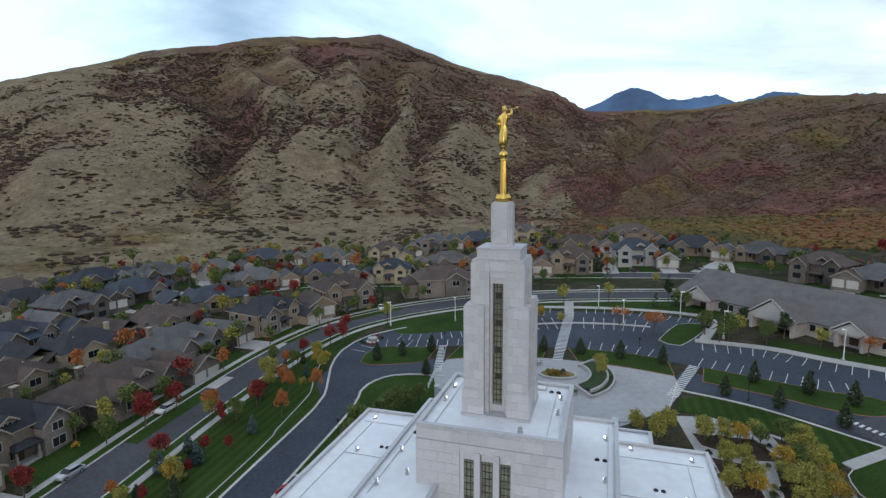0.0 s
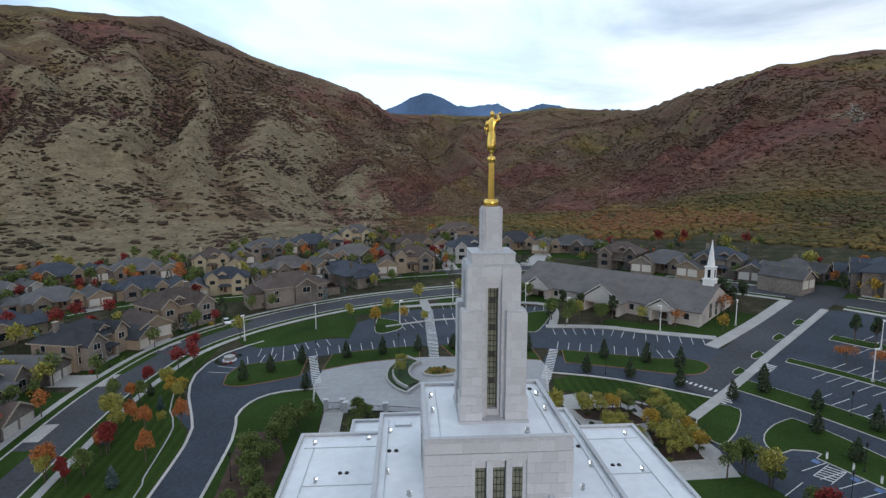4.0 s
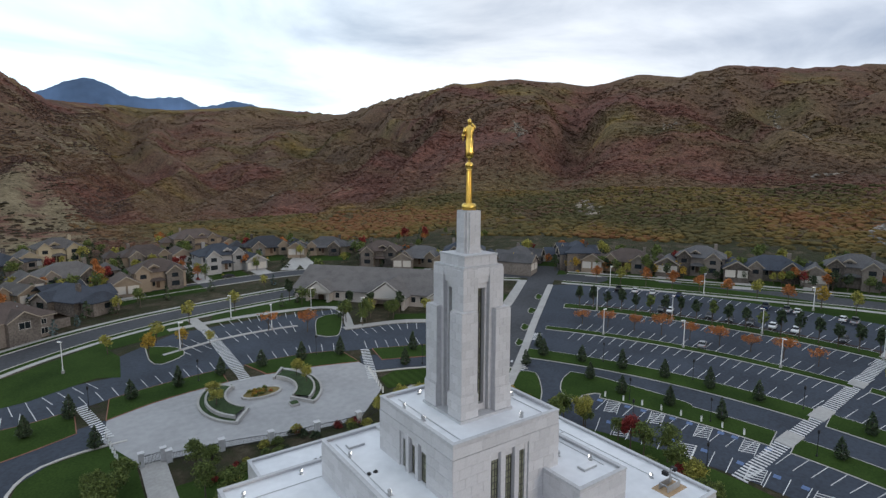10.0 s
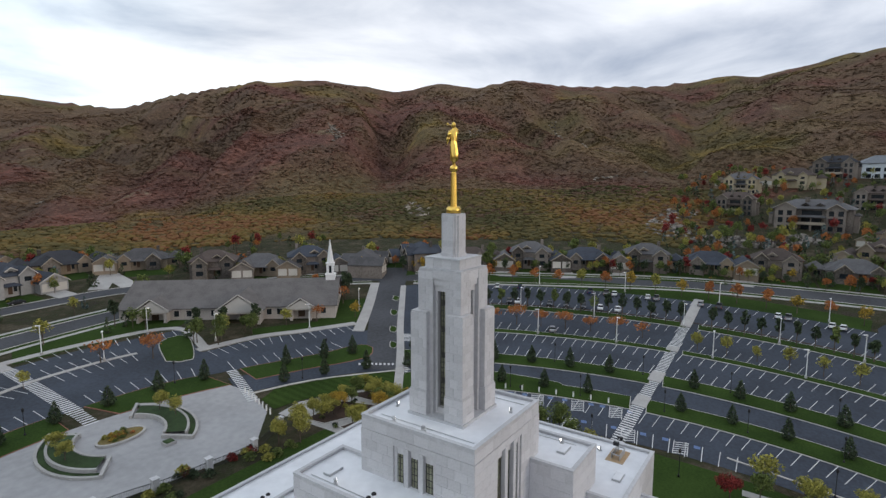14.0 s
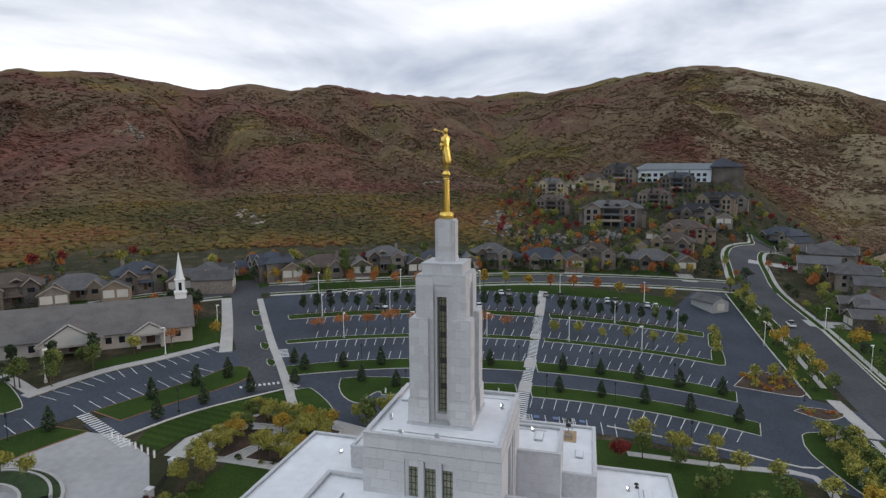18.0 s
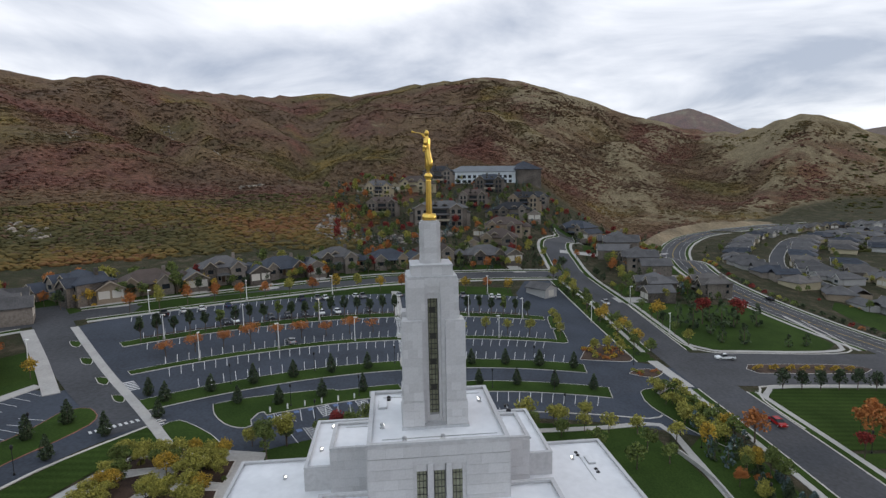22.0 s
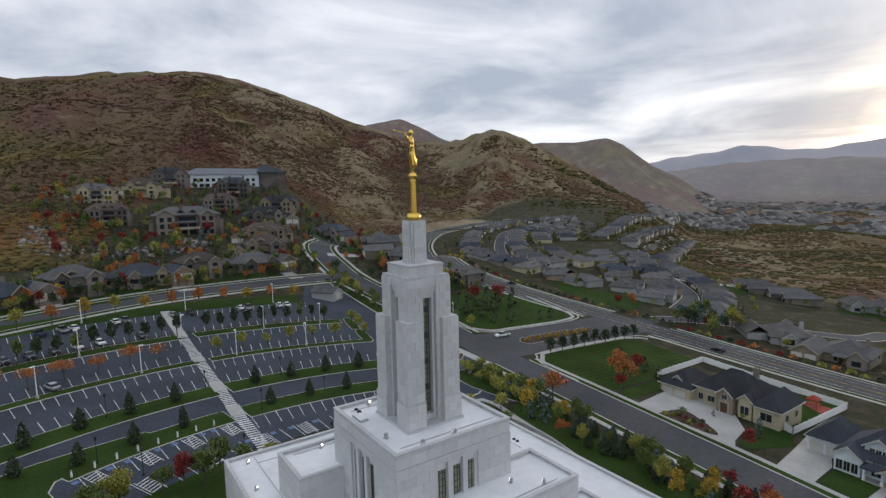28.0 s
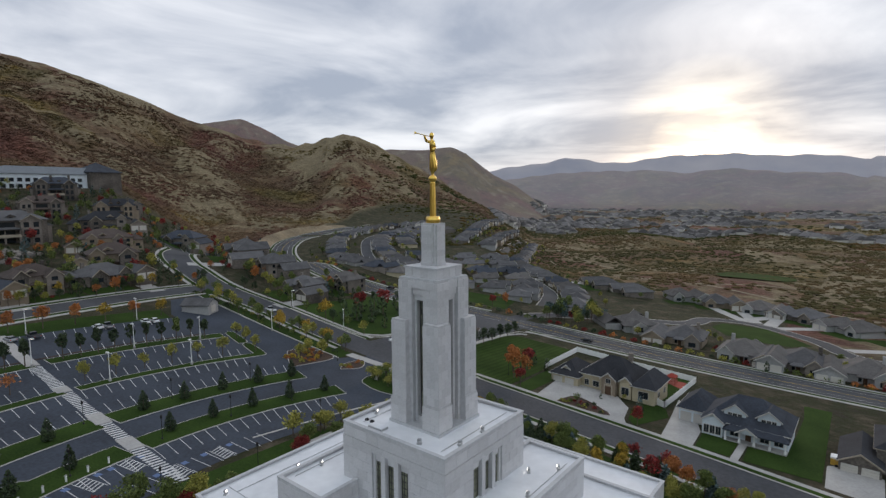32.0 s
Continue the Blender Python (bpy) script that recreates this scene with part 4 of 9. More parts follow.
lawn([(-20, -56), (46, -52), (46, -36), (20, -26), (-20, -26)], "mown lawn below the temple wall", M_LAWN, 0.06)
lawn([(47, -90), (58, -89), (73, -91), (77.5, -96), (78.2, -136.7), (74, -141), (50, -141), (47.7, -112.8)], "mown striped lawn park between streets", M_STRIPED, 0.06)
kerb(smooth_line([(56, -87.4), (70, -87.8), (76.5, -91.5), (79, -98), (79.6, -140), (76, -149), (66, -153.5)]), w=0.5)
surface("pavement", ribbon(smooth_line([(72, -89.6), (76.5, -94), (78.2, -100), (78.6, -138), (74, -146)]), -0.7, 0.7, 0.13, 0.2), M_CONCRETE, "pale footpath round the lawn park", "pavement")
lawn([(103, -97), (108, -90.5), (128, -91), (152, -91.5), (152, -142), (111, -143), (104.5, -134)], "mown corner lawn with shrubs", M_LAWN, 0.06)
kerb(smooth_line([(150, -88.6), (120, -88.3), (108, -88.6), (102.5, -94), (102, -104), (103, -136), (110, -147), (135, -150.5)]), w=0.5)
surface("pavement", ribbon(smooth_line([(109, -90), (104, -95.5), (103.6, -104), (104.6, -134), (111, -144.5), (140, -147)]), -0.7, 0.7, 0.13, 0.2), M_CONCRETE, "pale footpath round the corner lawn", "pavement")
lawn([(105, -178), (134, -173), (150, -176), (160, -186), (131, -198), (113, -201)], "mown lawn at the avenue corner", M_LAWN, 0.06)
lawn([(27.4, -241.6), (25.1, -257), (8, -262), (-5.5, -247.9), (-14, -236), (-7.1, -226.5), (9.1, -224.1), (17.8, -227.3)], "mown green common between houses", M_LAWN, 0.06)
island([(87, -98.7), (92.8, -99.4), (93.4, -133.6), (88.1, -132.3)], M_MULCH, "long median bed of golden ornamental grass", category="planting")
# front gardens south of the street
for outline, what, mt in (
        ([(39.1, -86), (37.9, -89), (40, -105), (24.1, -109), (15.9, -99), (14.1, -91), (11.3, -85.6)], "wide pale concrete forecourt drive", M_CONCRETE),
        ([(3.7, -85.6), (5.6, -100.3), (8.2, -117.2), (3.1, -112), (-2.5, -96.8), (-3.3, -84.6)], "curving pale concrete driveway", M_CONCRETE),
        ([(-27.4, -97.3), (-27.8, -85), (-37, -83.6), (-37, -98), (-31.3, -101.2)], "pale concrete driveway of the stone house", M_CONCRETE),
        ([(40.3, -87), (45.5, -88), (46.5, -112), (40.6, -106)], "mown lawn beside the cream house", M_LAWN),
        ([(10.5, -88.5), (6, -100.3), (8.3, -106), (14.8, -109.5), (15.2, -99), (13, -91)], "mown front lawn with a red tree", M_LAWN),
        ([(15, -110), (8.6, -106.4), (9.8, -140), (20, -140), (17, -124)], "fenced back lawn", M_LAWN),
        ([(-3, -97.1), (-10.7, -98.8), (-10.7, -86.6), (-3.6, -86.8)], "mown lawn before the white house", M_LAWN),
        ([(-12.8, -98.6), (-20.3, -98), (-20.6, -128), (-19.5, -140), (-26, -140), (-27.2, -87.1), (-13.2, -86.6)], "mown lawn beside the white house", M_LAWN),
        ([(-38, -84), (-62, -82), (-64, -96), (-38, -97)], "mown lawn before the stone house", M_LAWN)):
    lawn(outline, what, mt, 0.10 if mt is M_CONCRETE else 0.075, "driveway" if mt is M_CONCRETE else "lawn")
island([(31.6, -88.6), (19.2, -88.8), (18.2, -91.3), (29.5, -96.5)], M_MULCH, "planted bed inside the forecourt drive", category="planting")
surface("crossing_path", ribbon(smooth_line([(-11.7, -98.5), (-11.7, -85.5)]), -0.8, 0.8, 0.12, 0.2), M_CONCRETE, "stepped pale garden path", "pavement")
green = [(48 + 22 * math.cos(a) + 14 * math.sin(a), -505 + 62 * math.sin(a)) for a in np.linspace(0, 2 * math.pi, 24, endpoint=False)]
lawn(green, "distant golf green in the dry valley", M_LAWN, 1.0)

M_DIRT = material("pale_dirt_track", (0.26, 0.21, 0.145), 0.95, vary=0.25, scale=0.6, bump=0.2)
for pts in ([(250, -500), (190, -430), (144, -390), (103, -384), (68, -386), (23, -424), (-40, -470)], [(330, -640), (240, -560), (160, -520), (90, -530), (20, -560)], [(103, -384), (110, -450), (90, -530)], [(-60, -330), (-10, -350), (68, -386)]):
    surface("dirt_track", ribbon(smooth_line(pts, 6.0), -1.6, 1.6, 0.25), M_DIRT, "pale dirt track across the dry valley", "track")

# ---- forecourt ----
plaza_out = [p for p in k_in if -29 <= p[0] <= 25.2]
surface("plaza", patch(plaza_out + [(24.5, 66), (21, 57), (12, 48.6), (0, 50), (-10, 52.2), (-24, 54.8), (-28.5, 65.5)], 0.075), M_PLAZA, "pale jointed concrete forecourt", "plaza")


def ring_wall(cx, cy, r, a0, a1, w, h, z):
    line = arc(cx, cy, r, a0, a1, 0.7)
    return ribbon(line, -w / 2, w / 2, h, h + 0.2)


IX, IY = -0.5, 68.5
for a0, a1 in ((218, 322), (38, 142)):
    t = thing("planter", "curved two-tiered pale wall planter with clipped ground cover", "planter", group="forecourt planters")
    part("seat_wall", ring_wall(IX, IY, 12.0, a0, a1, 0.45, 0.5, 0), M_CONCRETE, t)
    part("lower_bed", ribbon(arc(IX, IY, 11.75, a0 + 1, a1 - 1, 1.0), -0.9, 0, 0.34), M_HEDGE, t, "dark low hedge")
    part("upper_wall", ring_wall(IX, IY, 10.6, a0 + 5, a1 - 5, 0.4, 0.95, 0), M_CONCRETE, t)
    part("upper_bed", ribbon(arc(IX, IY, 10.4, a0 + 6, a1 - 6, 1.0), -3.2, 0, 0.82), M_HEDGE, t, "dark green ground cover")
    part("inner_wall", ring_wall(IX, IY, 7.0, a0 + 5, a1 - 5, 0.4, 0.95, 0), M_CONCRETE, t)
    for e in (a0, a1):
        d = (math.sin(radians(e)), math.cos(radians(e)))
        part("end_wall", ribbon([(IX + d[0] * r, IY + d[1] * r) for r in (6.8, 8.5, 10.4, 12.2)], -0.25, 0.25, 0.7, 0.9), M_CONCRETE, t)
t = thing("planter", "oval centre planter of autumn flowers in pale wall", "planter", group="forecourt planters")
oval = [(IX + 3.9 * math.sin(a), IY + 2.1 * math.cos(a)) for a in np.linspace(0, 2 * math.pi, 28)]
part("wall", ribbon(oval, -0.2, 0.2, 0.5, 0.7), M_CONCRETE, t)
part("flower_bed", patch(oval[:-1], 0.42, 1.0), material("autumn_flowers", (0.17, 0.12, 0.045), 0.9, vary=0.5, scale=4.0, second=(0.05, 0.06, 0.02), bump=0.8), t, "rust and olive flowers")
for bx, by in ((-5.5, 74.5), (3.5, 60.5)):
    t = thing("planter_box", "small square pale stone flower box", "planter", group="forecourt boxes")
    z = zland(bx, by)
    part("box", boxes((bx - 0.9, bx + 0.9, by - 0.9, by + 0.9, z, z + 0.5), bev=0.04), M_CONCRETE, t)
    part("flower_bed", boxes((bx - 0.75, bx + 0.75, by - 0.75, by + 0.75, z + 0.45, z + 0.65), bev=0.08), M_HEDGE, t)

# ---- temple ----
temple = thing("temple", "pale granite temple with stepped tower and white flat roofs", "temple")
SLABS = {}


def slab(w, h, name, parent, m):
    """One stone facing panel, its mesh shared between stones of one size."""
    key = (round(w, 2), round(h, 2))
    if key not in SLABS:
        bm = box(bmesh.new(), -w / 2 + 0.012, w / 2 - 0.012, -0.035, 0, 0.012, h - 0.012)
        me = bpy.data.meshes.new("stone")
        bm.to_mesh(me)
        bm.free()
        me.materials.append(M_STONE)
        SLABS[key] = me
    ob = new(name, SLABS[key])
    ob.matrix_world = m
    ob.parent = parent
    return ob


def face_stones(parent, centre, normal_deg, width, z0, z1, course=0.92, stone=1.55, shift=0):
    """Courses of stone in running bond on an upright face; normal_deg is the bearing the face looks to."""
    rz = radians(180 - normal_deg)
    n = max(1, round((z1 - z0) / course))
    h = (z1 - z0) / n
    cols = max(1, round(width / stone))
    w = width / cols
    for i in range(n):
        cuts = [k * w for k in range(cols + 1)]
        if (i + shift) % 2:
            cuts = [0] + [(k + 0.5) * w for k in range(cols)] + [width]
        for a, b in zip(cuts, cuts[1:]):
            off = (a + b) / 2 - width / 2
            m = Matrix.Translation((centre[0] + off * math.cos(rz), centre[1] + off * math.sin(rz), z0 + i * h)) @ Matrix.Rotation(rz, 4, "Z")
            slab(b - a, h, "stone", parent, m)


def roofed(name, x0, x1, y0, y1, z0, z1, parent, rim=0.35, label=""):
    """A wall block with a coped parapet and a white roof sunk inside it."""
    wall = part(name, boxes((x0, x1, y0, y1, z0, z1 - 0.42), (x0, x0 + 0.25, y0, y1, z1 - 0.42, z1 - 0.16), (x1 - 0.25, x1, y0, y1, z1 - 0.42, z1 - 0.16), (x0 + 0.25, x1 - 0.25, y0, y0 + 0.25, z1 - 0.42, z1 - 0.16), (x0 + 0.25, x1 - 0.25, y1 - 0.25, y1, z1 - 0.42, z1 - 0.16)), M_STONE_WALL, parent, label)
    bm = bmesh.new()
    for a in ((x0 - 0.05, x1 + 0.05, y0 - 0.05, y0 + rim), (x0 - 0.05, x1 + 0.05, y1 - rim, y1 + 0.05), (x0 - 0.05, x0 + rim, y0 + rim, y1 - rim), (x1 - rim, x1 + 0.05, y0 + rim, y1 - rim)):
        box(bm, *a, z1 - 0.16, z1)
    part("coping", bm, M_COPING, wall)
    part("roof_membrane", boxes((x0 + 0.26, x1 - 0.26, y0 + 0.26, y1 - 0.26, z1 - 0.415, z1 - 0.33)), M_ROOFWHITE, wall, "white roof membrane")
    return wall


M_STONE_WALL = material("granite_wall", (0.54, 0.535, 0.545), 0.75, vary=0.12, scale=2.0, bump=0.2)
GZ = -13.0
hall = roofed("centre_hall", -15.3, 15.3, -23, 23, GZ, 11.3, temple)
for sg in (-1, 1):
    xs = sorted((sg * 8.0, sg * 20.5))
    w = roofed("side_wing", xs[0], xs[1], -14.5, 14.2, GZ, 13.8, temple)
    face_stones(w, (sg * 20.5, -0.15), 90 * sg, 28.6, 8.2, 13.4, 1.3, 2.4)
    for yy, br in ((-14.5, 180), (14.2, 0)):
        face_stones(w, (sg * 14.25, yy), br, 12.5, 8.2, 13.4, 1.3, 2.4)
    xs = sorted((sg * 4.3, sg * 10.8))
    w = roofed("upper_wing", xs[0], xs[1], -10.8, 10.8, 11, 17.7, temple)
    face_stones(w, (sg * 10.8, 0), 90 * sg, 21.6, 13.5, 17.25, 0.94, 1.7)
    for yy, br in ((-10.8, 180), (10.8, 0)):
        face_stones(w, (sg * 7.55, yy), br, 6.5, 11.3, 17.25, 0.94, 1.6)
        face_stones(w, (sg * 4.3, 8.55 * (1 if br == 0 else -1)), -90 * sg, 4.4, 11.3, 17.25, 0.94, 1.5)

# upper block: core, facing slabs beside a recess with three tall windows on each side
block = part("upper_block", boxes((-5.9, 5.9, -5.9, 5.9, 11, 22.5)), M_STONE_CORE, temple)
crown = roofed("crown", -6.25, 6.25, -6.25, 6.25, 21.6, 23.0, block)
for br in (0, 90, 180, 270):
    face_stones(crown, (6.25 * math.sin(radians(br)), 6.25 * math.cos(radians(br))), br, 12.5, 21.62, 22.56, 0.94, 1.55)
    m = Matrix.Rotation(radians(180 - br), 4, "Z")
    ext = 6.3 if br in (0, 180) else 5.9

    def local(*dims):
        bm = bmesh.new()
        for d in dims:
            box(bm, *d, m=m)
        return bm

    part("wall_slab", local((-ext, -2.35, -6.3, -5.9, 11, 21.58), (2.35, ext, -6.3, -5.9, 11, 21.58), (-2.35, 2.35, -6.3, -5.9, 20.9, 21.58)), M_STONE_WALL, block)
    for s in (-1, 1):
        face_stones(block, tuple((m @ Vector((s * 4.32, -6.3, 0)))[:2]), br, 3.94, 12.2, 21.56, 0.94, 1.4, shift=1)
    face_stones(block, tuple((m @ Vector((0, -6.3, 0)))[:2]), br, 4.7, 20.9, 21.56, 0.66, 1.55)
    for x, top in ((-0.82, 21.25), (0.82, 21.25)):
        part("fin", local((x - 0.26, x + 0.26, -6.42, -5.92, 11, top - 0.25), (x - 0.17, x + 0.17, -6.34, -5.92, top - 0.25, top)), M_STONE, block)
    for x in (-2.2, 2.2):
        part("jamb", local((x - 0.17, x + 0.17, -6.15, -5.92, 11, 20.9)), M_STONE, block)
    for x in (-1.62, 0.0, 1.62):
        win = part("window", local((x - 0.46, x + 0.46, -5.97, -5.905, 12.0, 20.2)), M_ARTGLASS, block, "tall leaded art-glass window")
        bars = [(x + dx - 0.03, x + dx + 0.03, -6.02, -5.96, 12.0, 20.2) for dx in (-0.45, -0.17, 0.17, 0.45)]
        bars += [(x - 0.46, x + 0.46, -6.02, -5.96, z - 0.025, z + 0.025) for z in np.arange(12.4, 20.3, 0.62)]
        part("leading", local(*bars), M_MULLION, win)
        part("window_head", local((x - 0.5, x + 0.5, -6.1, -5.9, 20.2, 20.88)), M_STONE, block)

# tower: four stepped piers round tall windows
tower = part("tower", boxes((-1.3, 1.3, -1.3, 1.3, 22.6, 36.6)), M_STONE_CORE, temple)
part("foot_course", boxes((-3.14, 3.14, -3.14, 3.14, 22.6, 22.92)), M_COPING, tower)
TIERS = ((3.0, 1.02, 22.92, 25.3), (2.88, 1.06, 25.3, 32.85), (2.36, 0.70, 22.92, 36.75))
for h, o, z0, z1 in TIERS:
    for sx in (-1, 1):
        for sy in (-1, 1):
            xs, ys = sorted((sx * o, sx * h)), sorted((sy * o, sy * h))
            p = part("pier", boxes((*xs, *ys, z0, z1 - 0.16), (xs[0] + 0.04, xs[1] - 0.04, ys[0] + 0.04, ys[1] - 0.04, z1 - 0.16, z1)), M_STONE_WALL, tower)
            zs = 32.9 if h < 2.5 else z0
            face_stones(p, (sx * h, (ys[0] + ys[1]) / 2), 90 * sx, h - o, zs + 0.02, z1 - 0.16, 0.78, 0.95)
            face_stones(p, ((xs[0] + xs[1]) / 2, sy * h), 0 if sy > 0 else 180, h - o, zs + 0.02, z1 - 0.16, 0.78, 0.95, 1)
for br in (0, 90, 180, 270):
    m = Matrix.Rotation(radians(180 - br), 4, "Z")

    def local(*dims):
        bm = bmesh.new()
        for d in dims:
            box(bm, *d, m=m)
        return bm

    for s in (-1, 1):
        part("jamb", local(tuple(sorted((s * 0.47, s * 0.69))) + (-1.95, -1.31, 22.92, 35.6)), M_STONE, tower)
    part("window_sill", local((-0.46, 0.46, -1.9, -1.31, 22.92, 23.5)), M_STONE, tower)
    part("window_head", local((-0.69, 0.69, -2.0, -1.31, 34.75, 36.7), (-0.69, 0.69, -2.2, -2.0, 35.3, 36.7), (-0.69, 0.69, -2.33, -2.2, 35.9, 36.7)), M_STONE, tower)
    win = part("window", local((-0.46, 0.46, -1.42, -1.31, 23.5, 34.75)), M_ARTGLASS, tower, "tall narrow leaded art-glass window")
    bars = [(x - 0.03, x + 0.03, -1.48, -1.41, 23.5, 34.75) for x in (-0.43, -0.17, 0.17, 0.43)]
    bars += [(-0.45, 0.45, -1.48, -1.41, z - 0.028, z + 0.028) for z in np.arange(23.8, 34.7, 0.5)]
    bars += [(-0.3, 0.3, -1.485, -1.415, z, z + 0.5) for z in (25.8, 28.3, 30.8, 33.3)]
    part("leading", local(*bars), M_MULLION, win)
cap = part("cap", boxes((-2.3, 2.3, -2.3, 2.3, 36.60, 36.85), (-1.9, 1.9, -1.9, 1.9, 36.85, 37.7), (-1.97, 1.97, -1.97, 1.97, 37.7, 37.88)), M_COPING, tower)
for br in (0, 90, 180, 270):
    face_stones(cap, (1.9 * math.sin(radians(br)), 1.9 * math.cos(radians(br))), br, 3.8, 36.86, 37.7, 0.84, 0.95)
shaft = part("shaft", boxes((-0.93, 0.93, -0.60, 0.60, 37.88, 41.7), (-0.60, 0.60, -0.93, 0.93, 37.88, 41.7), (-0.80, 0.80, -0.80, 0.80, 37.88, 41.86), (-1.0, 1.0, -0.68, 0.68, 37.88, 38.2), (-0.68, 0.68, -1.0, 1.0, 37.88, 38.2)), M_STONE_WALL, tower)
for br in (0, 90, 180, 270):
    face_stones(shaft, (0.93 * math.sin(radians(br)), 0.93 * math.cos(radians(br))), br, 1.2, 38.22, 41.7, 0.58, 1.2)
bm = bmesh.new()
lathe(bm, [(0.70, 41.9), (0.70, 42.35), (0.62, 42.38), (0.62, 42.5)], 8)
part("spire_base", bm, M_GOLD, tower, "gilded octagonal spire base")
bm = bmesh.new()
n = 32
rings = []
for r, z in ((0.30, 42.5), (0.25, 45.5)):
    rings.append([bm.verts.new(((r - 0.035 * (i % 4 == 0)) * math.cos(2 * math.pi * i / n), (r - 0.035 * (i % 4 == 0)) * math.sin(2 * math.pi * i / n), z)) for i in range(n)])
for i in range(n):
    bm.faces.new((rings[0][i], rings[0][(i + 1) % n], rings[1][(i + 1) % n], rings[1][i]))
part("spire_pole", bm, M_GOLD, tower, "gilded fluted spire pole")
part("spire_ball", lathe(bmesh.new(), [(0.26, 45.5), (0.30, 45.58), (0.2, 45.66)] + [(0.39 * math.cos(a), 46.0 + 0.36 * math.sin(a)) for a in np.linspace(-1.1, 1.35, 9)] + [(0.1, 46.42), (0.16, 46.75)], 20), M_GOLD, tower, "gilded ball under the statue")


def statue():
    """A robed standing figure with a long trumpet, one plain mesh."""
    bm = bmesh.new()
    n = 30
    prof = [(46.42, 0.15, 0.17, 0, 0), (46.62, 0.14, 0.16, 0, 0), (46.74, 0.32, 0.28, 0, -0.06), (47.0, 0.37, 0.35, 0.02, -0.10), (47.35, 0.37, 0.34, 0.02, -0.08), (47.75, 0.36, 0.30, 0, -0.04), (48.15, 0.35, 0.26, 0, 0), (48.45, 0.30, 0.21, 0, 0), (48.56, 0.31, 0.23, 0, 0.01),
            (48.85, 0.35, 0.24, 0, 0.02), (49.15, 0.41, 0.25, 0, 0.03), (49.4, 0.43, 0.23, 0, 0.03), (49.53, 0.30, 0.18, 0, 0.03), (49.62, 0.12, 0.12, 0, 0.05), (49.72, 0.13, 0.14, 0, 0.06), (49.88, 0.18, 0.20, 0, 0.08), (50.04, 0.19, 0.21, 0, 0.07), (50.18, 0.14, 0.16, 0, 0.06), (50.26, 0.04, 0.05, 0, 0.06)]
    rings = []
    for z, a, b, cx, cy in prof:
        deep = 0.09 if 46.7 < z < 48.5 else 0.05 if 48.5 <= z < 49.5 else 0.015

        def fold(t):
            return 1 + deep * math.sin(7 * t + z * 1.6) + 0.5 * deep * math.sin(11 * t - z * 2.4)

        rings.append([bm.verts.new((cx + a * fold(t) * math.cos(t), cy + b * fold(t) * math.sin(t), z)) for t in np.linspace(0, 2 * math.pi, n, endpoint=False)])
    for p, q in zip(rings, rings[1:]):
        for i in range(n):
            bm.faces.new((p[i], p[(i + 1) % n], q[(i + 1) % n], q[i])).smooth = True
    bm.faces.new(rings[-1])

    def limb(p, q, r0, r1):
        p, q = Vector(p), Vector(q)
        rot = (q - p).to_track_quat("Z", "Y").to_matrix()
        a = [bm.verts.new(p + rot @ Vector((r0 * math.cos(t), r0 * math.sin(t), 0))) for t in np.linspace(0, 2 * math.pi, 8, endpoint=False)]
        b = [bm.verts.new(q + rot @ Vector((r1 * math.cos(t), r1 * math.sin(t), 0))) for t in np.linspace(0, 2 * math.pi, 8, endpoint=False)]
        for i in range(8):
            bm.faces.new((a[i], a[(i + 1) % 8], b[(i + 1) % 8], b[i])).smooth = True
        bm.faces.new(b)
        bm.faces.new(a[::-1])

    limb((-0.38, 0.02, 49.4), (-0.56, -0.04, 48.85), 0.15, 0.15)
    limb((-0.56, -0.04, 48.85), (-0.58, 0.12, 48.42), 0.17, 0.13)
    limb((-0.58, 0.12, 48.42), (-0.57, 0.16, 48.24), 0.07, 0.05)
    limb((0.38, 0.04, 49.4), (0.52, 0.42, 49.5), 0.15, 0.13)
    limb((0.52, 0.42, 49.5), (0.22, 0.70, 49.94), 0.14, 0.09)
    limb((0.22, 0.70, 49.94), (0.06, 0.76, 50.0), 0.07, 0.06)
    limb((0.03, 0.24, 49.9), (0.05, 1.45, 50.16), 0.03, 0.04)
    limb((0.05, 1.45, 50.16), (0.05, 1.68, 50.21), 0.04, 0.14)
    bmesh.ops.rotate(bm, verts=bm.verts[:], cent=(0, 0, 0), matrix=Matrix.Rotation(radians(-34), 3, "Z"))
    return bm


part("statue", statue(), M_GOLD, tower, "gilded robed statue blowing a long trumpet")

# roof fittings
M_LAMPGLOW = bpy.data.materials.new("lit_floodlight_lens")
M_LAMPGLOW.use_nodes = True
lb = M_LAMPGLOW.node_tree.nodes["Principled BSDF"]
lb.inputs["Emission Color"].default_value, lb.inputs["Emission Strength"].default_value = (1.0, 0.93, 0.82, 1), 5.0


def floodlight():
    t = thing("roof_floodlight", "small lit floodlight on the white roof", "floodlight", group="roof floodlights")
    part("base", boxes((-0.22, 0.22, -0.16, 0.16, 0, 0.08)), M_GREYMETAL, t)
    for a in (-0.2, 0.16):
        part("yoke_arm", boxes((a, a + 0.04, -0.03, 0.03, 0.08, 0.42)), M_GREYMETAL, t)
    part("housing", boxes((-0.16, 0.16, -0.14, 0.12, 0.25, 0.5), bev=0.03), M_GREYMETAL, t)
    part("lens", boxes((-0.13, 0.13, 0.121, 0.135, 0.28, 0.47)), M_LAMPGLOW, t, "glowing lens")
    return t


